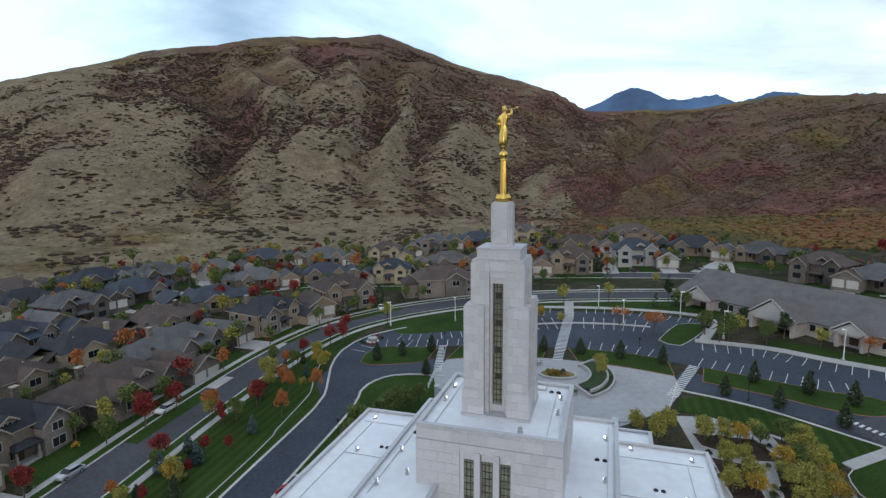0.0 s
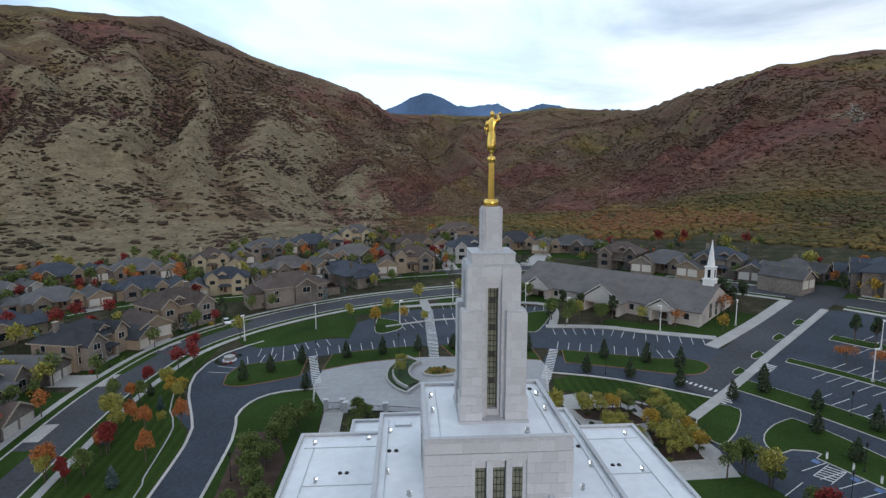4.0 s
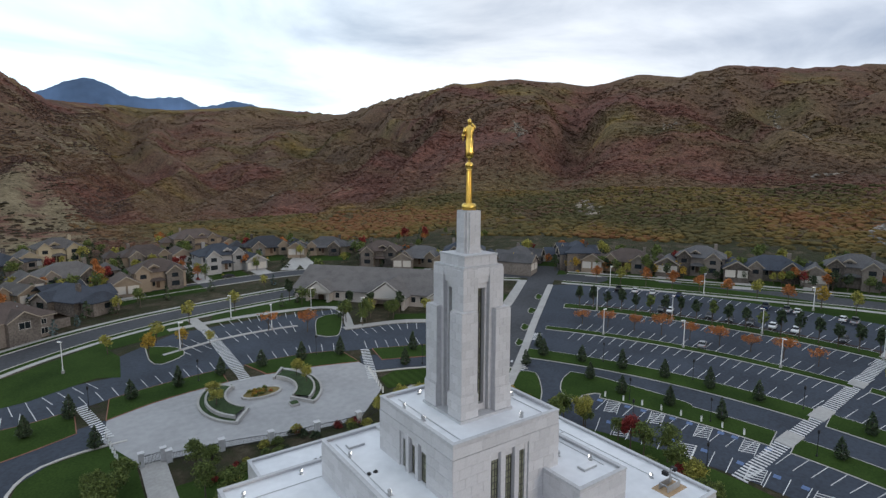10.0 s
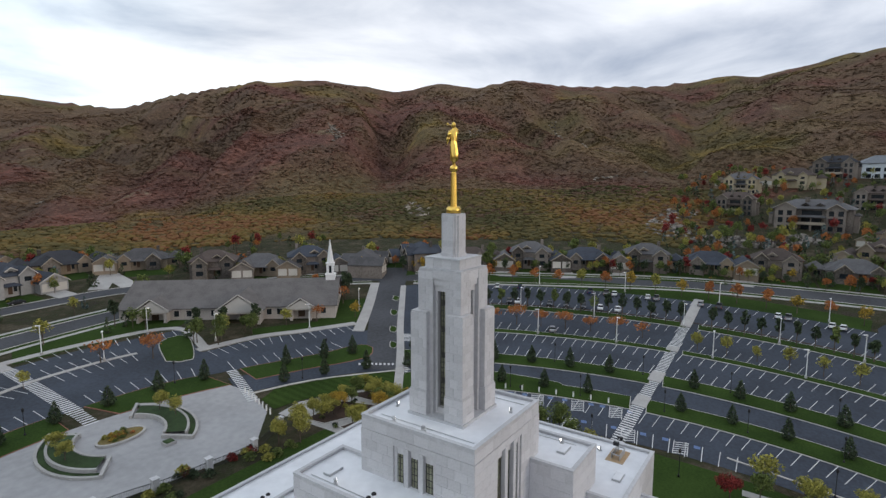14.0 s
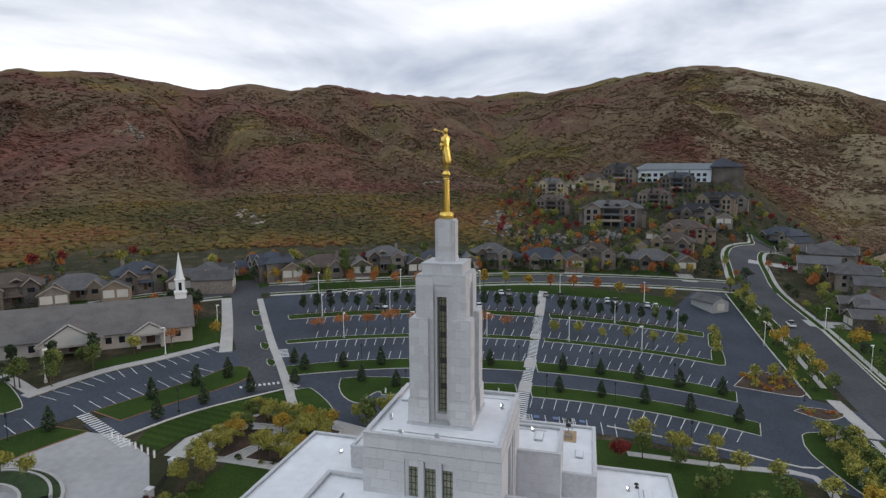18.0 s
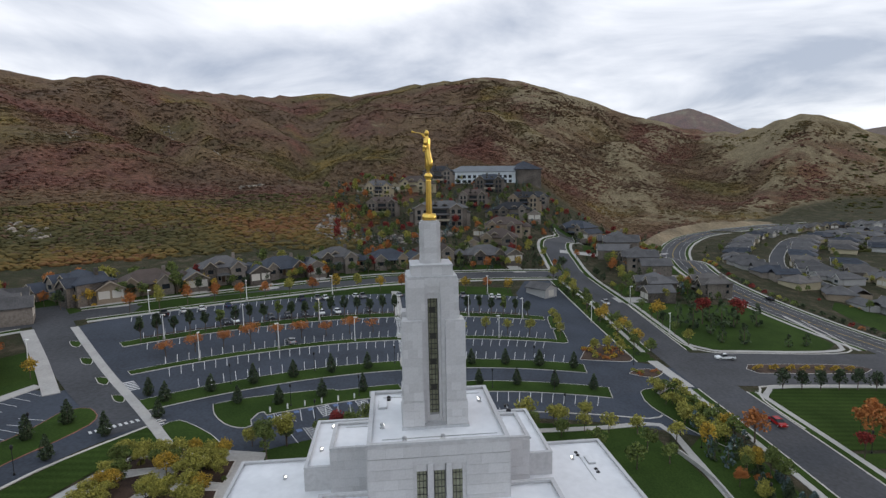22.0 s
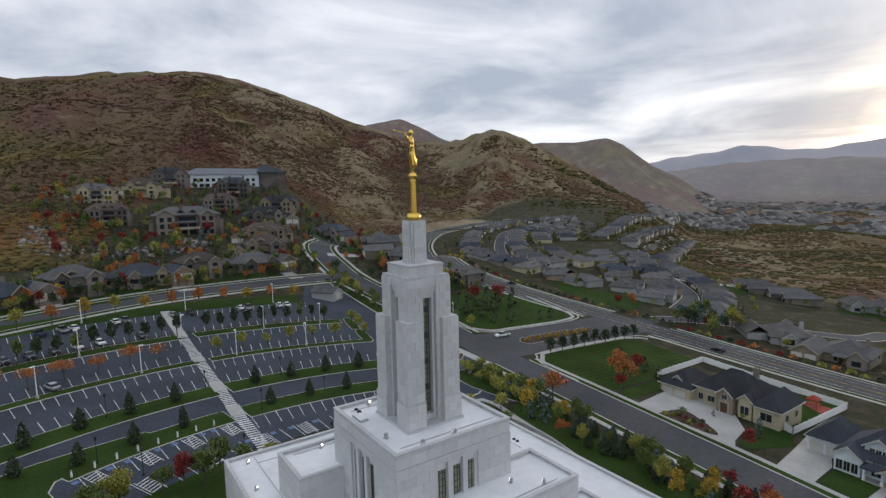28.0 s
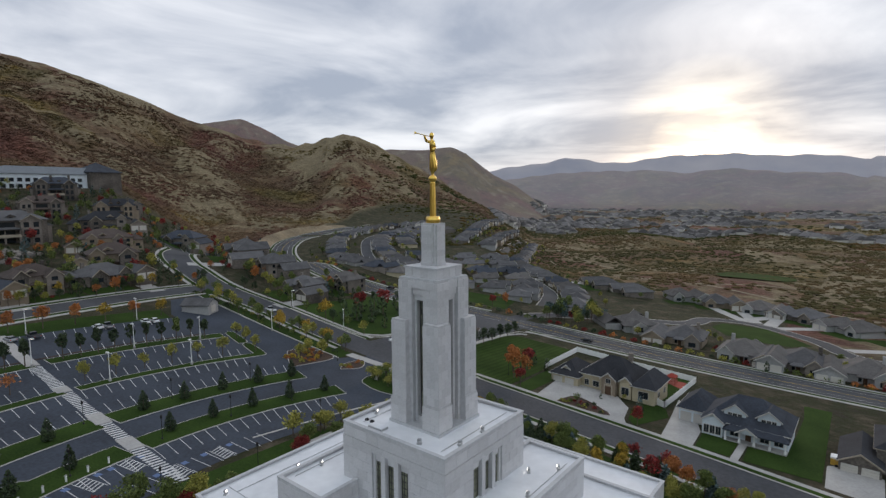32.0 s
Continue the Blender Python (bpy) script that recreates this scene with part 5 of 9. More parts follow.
proto = floodlight()
spots = [(-5.4, 3.0, 22.67), (-5.4, -0.4, 22.67), (5.3, 2.8, 22.67), (5.3, -0.6, 22.67), (-2.4, 5.0, 22.67), (2.6, -5.0, 22.67)]
spots += [(s * 9.6, y, 17.37) for s in (-1, 1) for y in (6.5, -1.5, -7.5)] + [(s * x, y, 13.47) for s in (-1, 1) for x, y in ((18.6, 12), (17.2, 4), (17.8, -9), (12.4, 12.8))]
spots += [(s * 11, y, 10.97) for s in (-1, 1) for y in (17, -18)] + [(s * 7.6, -5.2, 17.37) for s in (-1, 1)]
for i, (x, y, z) in enumerate(spots):
    m = Matrix.Translation((x, y, z)) @ Matrix.Rotation(math.atan2(y, x) + math.pi / 2, 4, "Z")
    if i:
        copy_thing(proto, m)
    else:
        proto.matrix_world = m


def drain_pair(x, y, z):
    t = thing("roof_drain", "pair of black domed roof drains", "roof drain", Matrix.Translation((x, y, z)), group="roof drains")
    for dx in (-0.35, 0.35):
        part("strainer", lathe(bmesh.new(), [(0.24, 0), (0.24, 0.06), (0.16, 0.16), (0.04, 0.2)], 10, dx), M_BLACK, t)
    return t


pd = drain_pair(-14.5, 5.5, 13.47)
for x, y, z in ((14.8, 5.2, 13.47), (-13.5, -6, 13.47), (13.5, -6.5, 13.47), (-9.2, 2.5, 17.37), (9.2, 2.2, 17.37), (4.6, 4.4, 22.67), (-8, 19, 10.97), (8, -20, 10.97), (12.2, -19, 10.97)):
    copy_thing(pd, Matrix.Translation((x, y, z)))
conduit = thing("roof_conduit", "thin grey conduit runs laid on the roofs", "conduit")
for x0, x1, y0, y1, z in ((-19.6, -8.2, 11.0, 11.05, 13.5), (8.2, 19.6, 11.0, 11.05, 13.5), (-18.5, -18.45, -8, 11, 13.5), (18.0, 18.05, -9, 11, 13.5), (-9.8, -9.75, -9, 9.5, 17.4), (9.8, 9.85, -9, 9.5, 17.4), (-18.5, -11, 3.2, 3.25, 13.5), (11, 18, 3.4, 3.45, 13.5), (4.8, 4.85, -5.4, 5, 22.7), (-4.9, -4.85, -5.4, 5, 22.7), (6, 12.5, -19.1, -19.05, 11.0)):
    part("pipe", boxes((x0, x1, y0, y1, z, z + 0.05)), M_GREYMETAL, conduit)
hatch = thing("roof_hatch", "square grey roof hatch with low curb", "roof hatch", Matrix.Translation((2.8, 5.0, 22.67)))
part("curb", boxes((-0.9, 0.9, -0.45, 0.45, 0, 0.18), bev=0.02), M_GREYMETAL, hatch)
part("lid", boxes((-0.85, 0.85, -0.4, 0.4, 0.18, 0.25), bev=0.02), M_ROOFWHITE, hatch)
for x, y, z in ((8.2, -8.3, 17.37), (13, -12.6, 13.47), (-8.2, 8.2, 17.37), (10.4, -20, 10.97)):
    copy_thing(hatch, Matrix.Translation((x, y, z)))
# crane-like service unit with plywood on the south-eastern wing
unit = thing("service_unit", "roof service cart with mast on plywood boards", "roof equipment", Matrix.Translation((17.6, -11.2, 13.47)))
part("board", boxes((-1.6, 1.6, -1.0, 1.0, 0, 0.04)), material("plywood", (0.42, 0.30, 0.18), 0.8, scale=3), unit, "bare plywood board")
part("frame", boxes((-1.1, 1.1, -0.5, -0.44, 0.04, 0.7), (-1.1, 1.1, 0.44, 0.5, 0.04, 0.7), (-1.1, -1.0, -0.5, 0.5, 0.6, 0.7), (1.0, 1.1, -0.5, 0.5, 0.6, 0.7)), M_GREYMETAL, unit)
part("mast", boxes((-0.06, 0.06, -0.06, 0.06, 0.6, 2.0), (-0.9, 0.5, -0.05, 0.05, 1.9, 2.0)), M_GREYMETAL, unit)
for a in (-1.1, 0.4):
    part("lamp_head", boxes((a, a + 0.4, -0.3, 0.3, 1.7, 2.1), bev=0.03), M_BLACK, unit)

# ---- trees ----
LEAF = {
    "green": material("green_leaves", (0.125, 0.155, 0.040), 0.8, vary=0.3, scale=2.0, bump=0, second=(0.060, 0.085, 0.024), per_island=0.6),
    "olive": material("yellowing_leaves", (0.300, 0.275, 0.060), 0.8, vary=0.3, scale=2.0, bump=0, second=(0.170, 0.170, 0.040), per_island=0.6),
    "yellow": material("yellow_leaves", (0.42, 0.27, 0.04), 0.8, vary=0.3, scale=2.0, bump=0, second=(0.20, 0.15, 0.025), per_island=0.5),
    "orange": material("orange_leaves", (0.36, 0.14, 0.042), 0.8, vary=0.3, scale=2.0, bump=0, second=(0.28, 0.100, 0.032), per_island=0.5),
    "red": material("red_leaves", (0.23, 0.032, 0.026), 0.8, vary=0.3, scale=2.0, bump=0, second=(0.11, 0.016, 0.016), per_island=0.5),
    "pine": material("dark_needles", (0.050, 0.072, 0.034), 0.85, vary=0.3, scale=2.0, bump=0, second=(0.022, 0.034, 0.018), per_island=0.5),
    "spruce": material("blue_needles", (0.09, 0.13, 0.13), 0.85, vary=0.3, scale=2.0, bump=0, second=(0.04, 0.065, 0.065), per_island=0.5),
}
M_BARK = material("grey_brown_bark", (0.12, 0.09, 0.07), 0.9, vary=0.3, scale=6.0, bump=0.5)


def leaf(v, f, c, size, rng, up=0.0):
    """One small leaf clump: a bent four-sided scrap."""
    a = Vector((rng.gauss(0, 1), rng.gauss(0, 1), rng.gauss(0, 1) + up)).normalized()
    b = a.orthogonal().normalized()
    b = (Matrix.Rotation(rng.uniform(0, 6.28), 3, a) @ b) * size * rng.uniform(0.6, 1.2)
    d = a.cross(b).normalized() * size * rng.uniform(0.5, 1.0)
    o = len(v)
    v += [tuple(c - b), tuple(c - d + a * size * 0.25), tuple(c + b), tuple(c + d + a * size * 0.25)]
    f += [(o, o + 1, o + 2), (o, o + 2, o + 3)]


def limb_mesh(bm, p, q, r0, r1, n=6):
    p, q = Vector(p), Vector(q)
    rot = (q - p).to_track_quat("Z", "Y").to_matrix()
    a = [bm.verts.new(p + rot @ Vector((r0 * math.cos(6.2832 * i / n), r0 * math.sin(6.2832 * i / n), 0))) for i in range(n)]
    b = [bm.verts.new(q + rot @ Vector((r1 * math.cos(6.2832 * i / n), r1 * math.sin(6.2832 * i / n), 0))) for i in range(n)]
    for i in range(n):
        bm.faces.new((a[i], a[(i + 1) % n], b[(i + 1) % n], b[i]))


def tree_proto(kind, shape, seed, label, coarse=False):
    rng = random.Random(seed)
    big, few = (1.7, 0.22) if coarse else (1.0, 1.0)
    t = thing("tree", label, "tree", Matrix.Translation((0, 0, -400)))
    v, f = [], []
    bm = bmesh.new()
    if shape == "conifer":
        limb_mesh(bm, (0, 0, -0.3), (0, 0, 5.0), 0.12, 0.02)
        for k in range(20):
            z = 0.55 + k * 0.235
            if coarse and k % 2:
                continue
            r = 1.5 * min(1.0, (k + 2.5) / 5.5) * (1 - (k / 20.5) ** 1.5) + 0.10
            for j in range(max(4, int((7 if coarse else 26) * (1 - k / 24)))):
                a = rng.uniform(0, 6.283)
                rr = r * rng.uniform(0.72, 1.08)
                for q in (0.85,) if coarse else (0.6, 0.95):
                    leaf(v, f, Vector((rr * q * math.cos(a), rr * q * math.sin(a), z - 0.2 * q * q + rng.gauss(0, 0.10))), 0.24 * (2.0 if coarse else 1), rng, 0.8)
    elif shape == "shrub":
        limb_mesh(bm, (0, 0, -0.2), (0, 0, 0.5), 0.06, 0.03)
        for k in range(int(260 * few)):
            a, b = rng.uniform(0, 6.283), rng.uniform(0, 1.5)
            r = 0.85 * rng.uniform(0.5, 1.05)
            leaf(v, f, Vector((r * math.cos(a) * math.cos(b), r * math.sin(a) * math.cos(b), 0.1 + 0.95 * r * math.sin(b))), 0.125 * big, rng)
    else:
        tall = {"round": (4.3, 1.9, 1.85), "upright": (4.2, 1.15, 2.0), "wide": (3.4, 2.3, 1.25), "airy": (4.0, 3.0, 0.8)}[shape]
        cz, rx, rz = tall
        limb_mesh(bm, (0, 0, -0.3), (0.05, 0, cz * 0.5), 0.14, 0.10)
        limb_mesh(bm, (0.05, 0, cz * 0.5), (0, 0.05, cz + rz * 0.5), 0.10, 0.03)
        blobs = []
        for k in range(22):
            a, b, r = rng.uniform(0, 6.283), rng.uniform(-1.0, 1.45), rng.uniform(0.42, 0.86)
            c = Vector((rx * r * math.cos(a) * math.cos(b), rx * r * math.sin(a) * math.cos(b), cz + rz * r * math.sin(b)))
            blobs.append((c, rng.uniform(0.55, 0.9) * min(rx, 2.0) * 0.52))
            if k < 7:
                limb_mesh(bm, (0, 0, cz * rng.uniform(0.4, 0.7)), tuple(c), 0.05, 0.015, 4)
        for c, r in blobs:
            for k in range(int((34 if shape == "airy" else 78) * few)):
                d = Vector((rng.gauss(0, 1), rng.gauss(0, 1), rng.gauss(0, 1))).normalized() * r * rng.uniform(0.55, 1.15)
                leaf(v, f, c + d, 0.165 * big, rng)
    part("trunk", bm, M_BARK, t)
    part("crown", (v, [], f), LEAF[kind], t)
    return t


LABELS = {"green": "green leafy tree in early autumn", "olive": "tree with yellow-green autumn leaves", "yellow": "small tree with golden yellow leaves", "orange": "small tree with rusty orange leaves", "red": "tree with deep red autumn leaves", "pine": "small dark green conifer", "spruce": "blue-grey spruce tree in a garden"}
SHRUB_LABELS = {"green": "low rounded green garden shrub", "olive": "low rounded yellow-green shrub", "yellow": "low rounded golden shrub", "orange": "low rounded rust-coloured shrub", "red": "low rounded dark red shrub", "pine": "low dark evergreen garden shrub", "spruce": "low rounded blue-grey shrub"}
PROTO = {}
TREES = random.Random(11)
FAR = {}
COUNT = {"tree": 0, "shrub": 0}


def tree(kind, shape, x, y, size=1.0, lift=0.0):
    """A tree or shrub; near the temple a thing of its own, in the far gardens gathered into one mass."""
    what = "shrub" if shape == "shrub" else "tree"
    away = math.hypot(x - 10, y) > (104 if what == "tree" else 78) or COUNT[what] >= 310
    key = (kind, shape, TREES.randrange(3), away)
    if key not in PROTO:
        PROTO[key] = tree_proto(kind, shape, len(PROTO) + 5, LABELS[kind] if shape != "shrub" else SHRUB_LABELS[kind], away)
    p = PROTO[key]
    m = Matrix.Translation((x, y, zland(x, y) + lift)) @ Matrix.Rotation(TREES.uniform(0, 6.28), 4, "Z") @ Matrix.Diagonal((size * TREES.uniform(0.9, 1.1), size * TREES.uniform(0.9, 1.1), size * TREES.uniform(0.88, 1.12), 1))
    if away:
        FAR.setdefault((kind, what), []).append((key, m))
        return None
    COUNT[what] += 1
    o = copy_thing(p, m)
    if what == "shrub":
        o.name = "shrub"
        o["category"] = "shrub"
    return o


def gather_far():
    for (kind, what), items in FAR.items():
        for idx, mat in ((0, M_BARK), (1, LEAF[kind])):
            vs, fs, base = [], [], 0
            for key, m in items:
                me = [c for c in PROTO[key].children if c.name.startswith("trunk" if idx == 0 else "crown")][0].data
                co = np.empty(len(me.vertices) * 3)
                me.vertices.foreach_get("co", co)
                a = np.array(m)
                vs.append(co.reshape(-1, 3) @ a[:3, :3].T + a[:3, 3])
                fs += [tuple(i + base for i in q.vertices) for q in me.polygons]
                base += len(me.vertices)
            ob = part("far_%ss" % what if idx else "far_trunks", (np.concatenate(vs).tolist(), [], fs), mat)
            tagged(ob, "distant garden %ss, mass of %s crowns" % (what, kind) if idx else "distant brown stems of garden plants", what + "s", kind="stuff")


def fan_point(r, a):
    return FX + r * math.sin(radians(a)), FY + r * math.cos(radians(a))


for a in np.arange(62, 102, 4.9):
    if abs(a - 77.3) > 1.5:
        tree("pine", "conifer", *fan_point(112.6, a), 0.84)
for a in np.arange(52.5, 100, 4.3):
    if abs(a - 78.9) > 1.2:
        tree("pine", "conifer", *fan_point(125.6, a), 0.92)
for i, a in enumerate(np.arange(55.5, 97, 2.7)):
    k = "orange" if a < 79 else "olive"
    if abs(a - 80.6) > 1:
        tree(k, "airy" if k == "orange" else "round", *fan_point(152.5 if k == "orange" else 150, a), (0.95 if k == "orange" else 0.8) + 0.15 * (i % 2))
for a in np.arange(54.6, 97, 1.45):
    if abs(a - 81.8) > 0.9:
        tree("green" if TREES.random() < 0.25 else "pine", "upright", *fan_point(168, a), 1.12)
for a in np.arange(55.5, 97, 2.5):
    tree(TREES.choice(["orange", "yellow", "orange", "olive"]), "round", *fan_point(196.5, a), 1.05)
for x, y in ((-44.9, 71), (-39.7, 75), (-33.1, 78.6), (-22.8, 80.9), (-14, 81.6), (-5.2, 82.6), (3.7, 82.4), (12.8, 81.2), (21.9, 79.4), (38.9, 73), (47.6, 69.4), (54, 66)):
    tree("pine", "conifer", x, y, 0.9)
for x, y in ((32.2, 65.6), (40.7, 62.0), (49.4, 57.0), (-29.7, 64.4), (57.1, 50.8), (67.7, 57.0), (64.4, 37.5)):
    tree("pine", "conifer", x, y, 0.86)
for x, y, k, s in ((13, 107, "orange", 1.0), (21.5, 100, "orange", 1.15), (-17, 103, "yellow", 1.0), (-9, 107, "yellow", 0.8), (-3, 104, "olive", 0.7), (39, 99, "green", 1.1), (34, 102, "green", 1.0), (47, 97, "green", 1.0), (66, 92, "orange", 1.0), (84, 99, "orange", 1.1), (76, 86, "yellow", 0.9), (58, 96, "olive", 0.9), (30, 127, "green", 1.0), (10, 131, "olive", 1.2), (-4, 126, "olive", 1.2), (-14, 114, "olive", 1.0), (-25, 112, "olive", 0.9)):
    tree(k, "airy" if k == "orange" else "round", x, y, s)
for x, y in ((86, 106), (90, 110), (94, 106), (88, 102), (92, 115), (97, 111), (84, 111), (43, 104), (52, 102), (40, 112), (28, 133)):
    tree("pine", "upright", x, y, 1.2)
# garden east of the temple: rows of small yellowing trees in the beds
for x0, y0, nx, ny in ((26, 47, 4, 2), (35.5, 33, 3, 4), (38.2, 44, 2, 3), (28, 33.5, 2, 4)):
    for ix in range(nx):
        for iy in range(ny):
            x, y = x0 + ix * 2.6 + TREES.uniform(-0.5, 0.5), y0 + iy * 2.5 + TREES.uniform(-0.5, 0.5)
            tree(TREES.choice(["olive", "olive", "yellow", "olive", "green"]), "wide", x, y, TREES.uniform(0.62, 0.82))
for i in range(30):
    x, y = TREES.uniform(25, 42), TREES.uniform(31, 49)
    tree(TREES.choice(["green", "olive", "pine"]), "shrub", x, y, TREES.uniform(0.5, 0.8), 0.1)
for x, y, k in ((44.9, 27.6, "green"), (41.4, 26.5, "green"), (46.5, 24, "olive"), (48, 12, "green"), (50.5, 9, "green"), (47.7, 5.7, "green"), (46.5, 2, "olive"), (48.5, 15, "red")):
    tree(k, "round", x, y, 1.05)
for x, y, k, s in ((46, 30, "olive", 0.8), (47, 24, "green", 0.8), (49, 18, "green", 0.9), (50, -20, "red", 0.9), (53, -24, "green", 0.9), (57, -31, "olive", 0.9), (52, -30, "green", 0.8), (60, -38, "olive", 0.8), (46, 4, "red", 0.8), (44, -2, "green", 1.0), (43, 8, "green", 0.9)):
    tree(k, "wide", x, y, s)
# beds by the forecourt fence
for i in range(34):
    x = TREES.uniform(-16, 18)
    y = 50.3 - 0.02 * x * x + TREES.uniform(-4.5, 0.5)
    tree(TREES.choice(["green", "olive", "red", "pine", "green"]), "shrub", x, y, TREES.uniform(0.8, 1.5))
for x, y in ((15, 46), (18, 44), (20, 47), (-17, 48), (-15, 45), (-17, 41), (-14, 38), (-16, 34)):
    tree("olive" if x > 0 else "green", "round", x, y, 0.9)
for x, y in ((-30.5, 50.3), (-26.7, 51), (-30.5, 41.3), (-31, 36.6), (-33, 33), (-31, 29), (-34, 38), (-30, 45), (-28, 47), (-33, 20), (-30, 8), (-29, 24), (-34, 26)):
    tree("green", "wide", x, y, TREES.uniform(0.8, 1.1))
for i in range(22):
    a, r = TREES.uniform(0, 6.283), TREES.uniform(0.1, 0.85)
    tree(TREES.choice(["olive", "yellow", "orange", "green", "olive"]), "shrub", IX + 3.6 * r * math.sin(a), IY + 1.9 * r * math.cos(a), TREES.uniform(0.45, 0.75), 0.4)
for x, y in ((-9.3, 71.3), (-9.6, 67), (8.2, 72), (8.8, 67.6)):
    tree("olive", "wide", x, y, 0.72, 0.6)

# street trees: red and orange maples west of the temple, a mixed belt to the south
west = LINES["ring"]
for x, y, k, q in ((-66.3, 37.5, "orange", 1.15), (-60.3, 44.8, "red", 0.95), (-56.7, 50.3, "orange", 1.0), (-50.6, 51.5, "orange", 1.05), (-52.2, 40.7, "orange", 1.0), (-61, 54, "orange", 0.9), (-59.3, 80.6, "red", 1.2), (-62.3, 79, "red", 1.2), (-60.4, 68.7, "olive", 1.1), (-55.6, 64.4, "yellow", 0.8), (-67.4, 60.1, "green", 1.1), (-61.6, 49.9, "olive", 1.0), (-60.2, 43.7, "red", 1.1), (-76.5, 38.8, "red", 1.2), (-77, 31.2, "red", 1.3)):
    tree(k, "round", x, y, q * 0.85)
for i, (x, y) in enumerate(offset_line(west, -7.6)):
    if 5 < y < 112 and x < -45 and i % 4 == 0:
        tree(TREES.choice(["red", "red", "orange", "orange", "olive"]), "round", x + TREES.uniform(-1, 3), y, TREES.uniform(0.75, 1.05))
for i, (x, y) in enumerate(offset_line(west, 7.4)):
    if -5 < y < 112 and x < -55 and i % 4 == 1:
        tree(TREES.choice(["red", "red", "orange", "green"]), "round", x, y, TREES.uniform(0.8, 1.1))
for i in range(60):
    y = TREES.uniform(-30, 70)
    x = TREES.uniform(-65, -54 - 0.12 * max(0, y - 30) * 0)
    k = TREES.choice(["olive", "green", "orange", "red", "spruce", "pine", "green", "yellow", "red", "spruce"])
    tree(k, "conifer" if k in ("spruce", "pine") else "upright" if k in ("orange", "red") else "round", x, y, TREES.uniform(0.5, 0.85))
sou = LINES["south"]
for i in range(120):
    x = -55 + 115 * i / 120 + TREES.uniform(-1, 1)
    y = np.interp(x, [-55, -24, 0, 50, 62], [-60.5, -64, -67, -68, -70]) + TREES.uniform(0.5, 11)
    kind = TREES.choice(["olive", "green", "pine", "orange", "yellow", "spruce", "green", "pine", "spruce"])
    tree(kind, "conifer" if kind in ("pine", "spruce") else "round", x, y, TREES.uniform(0.7, 1.0) if kind in ("pine", "spruce") else TREES.uniform(0.6, 0.95))
for i in range(40):
    x = TREES.uniform(-50, 56)
    tree(TREES.choice(["green", "pine", "olive", "orange"]), "shrub", x, np.interp(x, [-50, 0, 56], [-59, -65, -66]) + TREES.uniform(0, 4), TREES.uniform(0.8, 1.4))
for x, y, s in ((50, -71, 1.5), (10, -88.5, 1.0), (4, -69, 0.8), (-3, -68, 0.8), (-2, -62, 1.1), (49.7, -96.3, 1.5), (50.5, -106, 1.4), (44, -90.5, 1.0), (47, -98.5, 1.2), (53, -101, 1.5), (129, -107, 1.8), (130, -121, 1.9), (112, -178, 1.1), (108, -184, 1.2)):
    tree("orange" if s in (1.5, 1.2) else "red", "round", x, y, s * 0.9)
for y in np.arange(-141, -97, 5.4):
    tree("pine", "round", 76.6, y, 1.05, -1.1)
for x, y, k, q in ((27, -91.5, "green", 0.5), (13.3, -100, "spruce", 0.8), (12, -97, "pine", 0.6), (46.4, -111, "pine", 0.9), (52, -112, "pine", 1.0), (57, -110, "pine", 0.9), (62, -114, "pine", 1.0), (126, -96, "pine", 1.6), (123.6, -100.3, "pine", 1.7), (119, -104, "pine", 1.3), (111, -103, "pine", 1.2), (110, -110, "pine", 1.3), (127, -113, "pine", 1.9), (126, -117, "pine", 1.6), (128, -127, "pine", 1.8), (133, -112, "pine", 1.7), (131.5, -91.5, "yellow", 1.3), (108, -124, "pine", 1.0), (109, -131, "pine", 1.0), (33.7, 103, "green", 1.0), (36.5, 96.5, "green", 0.9), (42, 102, "olive", 0.9), (35, 108, "pine", 1.1), (32, 124, "green", 0.9), (29.6, 130, "pine", 1.0), (24, 128, "pine", 0.9), (47, 100, "green", 0.8), (24, -100, "pine", 0.35), (19, -104, "olive", 0.35)):
    tree(k, "round" if k not in ("pine", "spruce") else "conifer", x, y, q)
for i in range(16):
    tree(TREES.choice(["green", "olive", "red", "pine"]), "shrub", TREES.uniform(19, 31), TREES.uniform(-94, -89), TREES.uniform(0.6, 1.0), 0.1)
for i, x in enumerate(np.arange(97, 188, 3.1)):
    tree(TREES.choice(["olive", "olive", "green", "yellow", "green"]), "round", x, TREES.uniform(-73, -67.5), TREES.uniform(0.75, 1.05))
for i in range(30):
    tree(TREES.choice(["green", "olive", "pine"]), "shrub", TREES.uniform(96, 186), TREES.uniform(-72, -67), TREES.uniform(0.9, 1.4))
for i, (x, y) in enumerate(offset_line(sou, -9.0)):
    if 108 < x < 190 and i % 2 == 0:
        tree(TREES.choice(["olive", "green", "pine", "green"]), "round", x, y, TREES.uniform(0.7, 0.95))
for i in range(34):
    x = TREES.uniform(50, 74)
    tree(TREES.choice(["olive", "green", "olive", "olive"]), "wide", x, np.interp(x, [50, 74], [-63.5, -64]) + TREES.uniform(-3, 4), TREES.uniform(0.62, 0.85))
for x, y in ((58.4, -24.1), (56.9, -29.9), (54.3, -35.7), (54.1, -41), (53.5, -47.0), (50.8, -54.2), (43.7, -33.3), (40.2, -40.6), (48, -36), (47, -46), (42, -48)):
    tree("olive" if x > 50 else "green", "wide", x, y, TREES.uniform(0.8, 1.0))
for i in range(26):
    tree(TREES.choice(["orange", "olive", "orange", "yellow"]), "shrub", TREES.uniform(95, 105), TREES.uniform(-64, -53), TREES.uniform(0.8, 1.3))
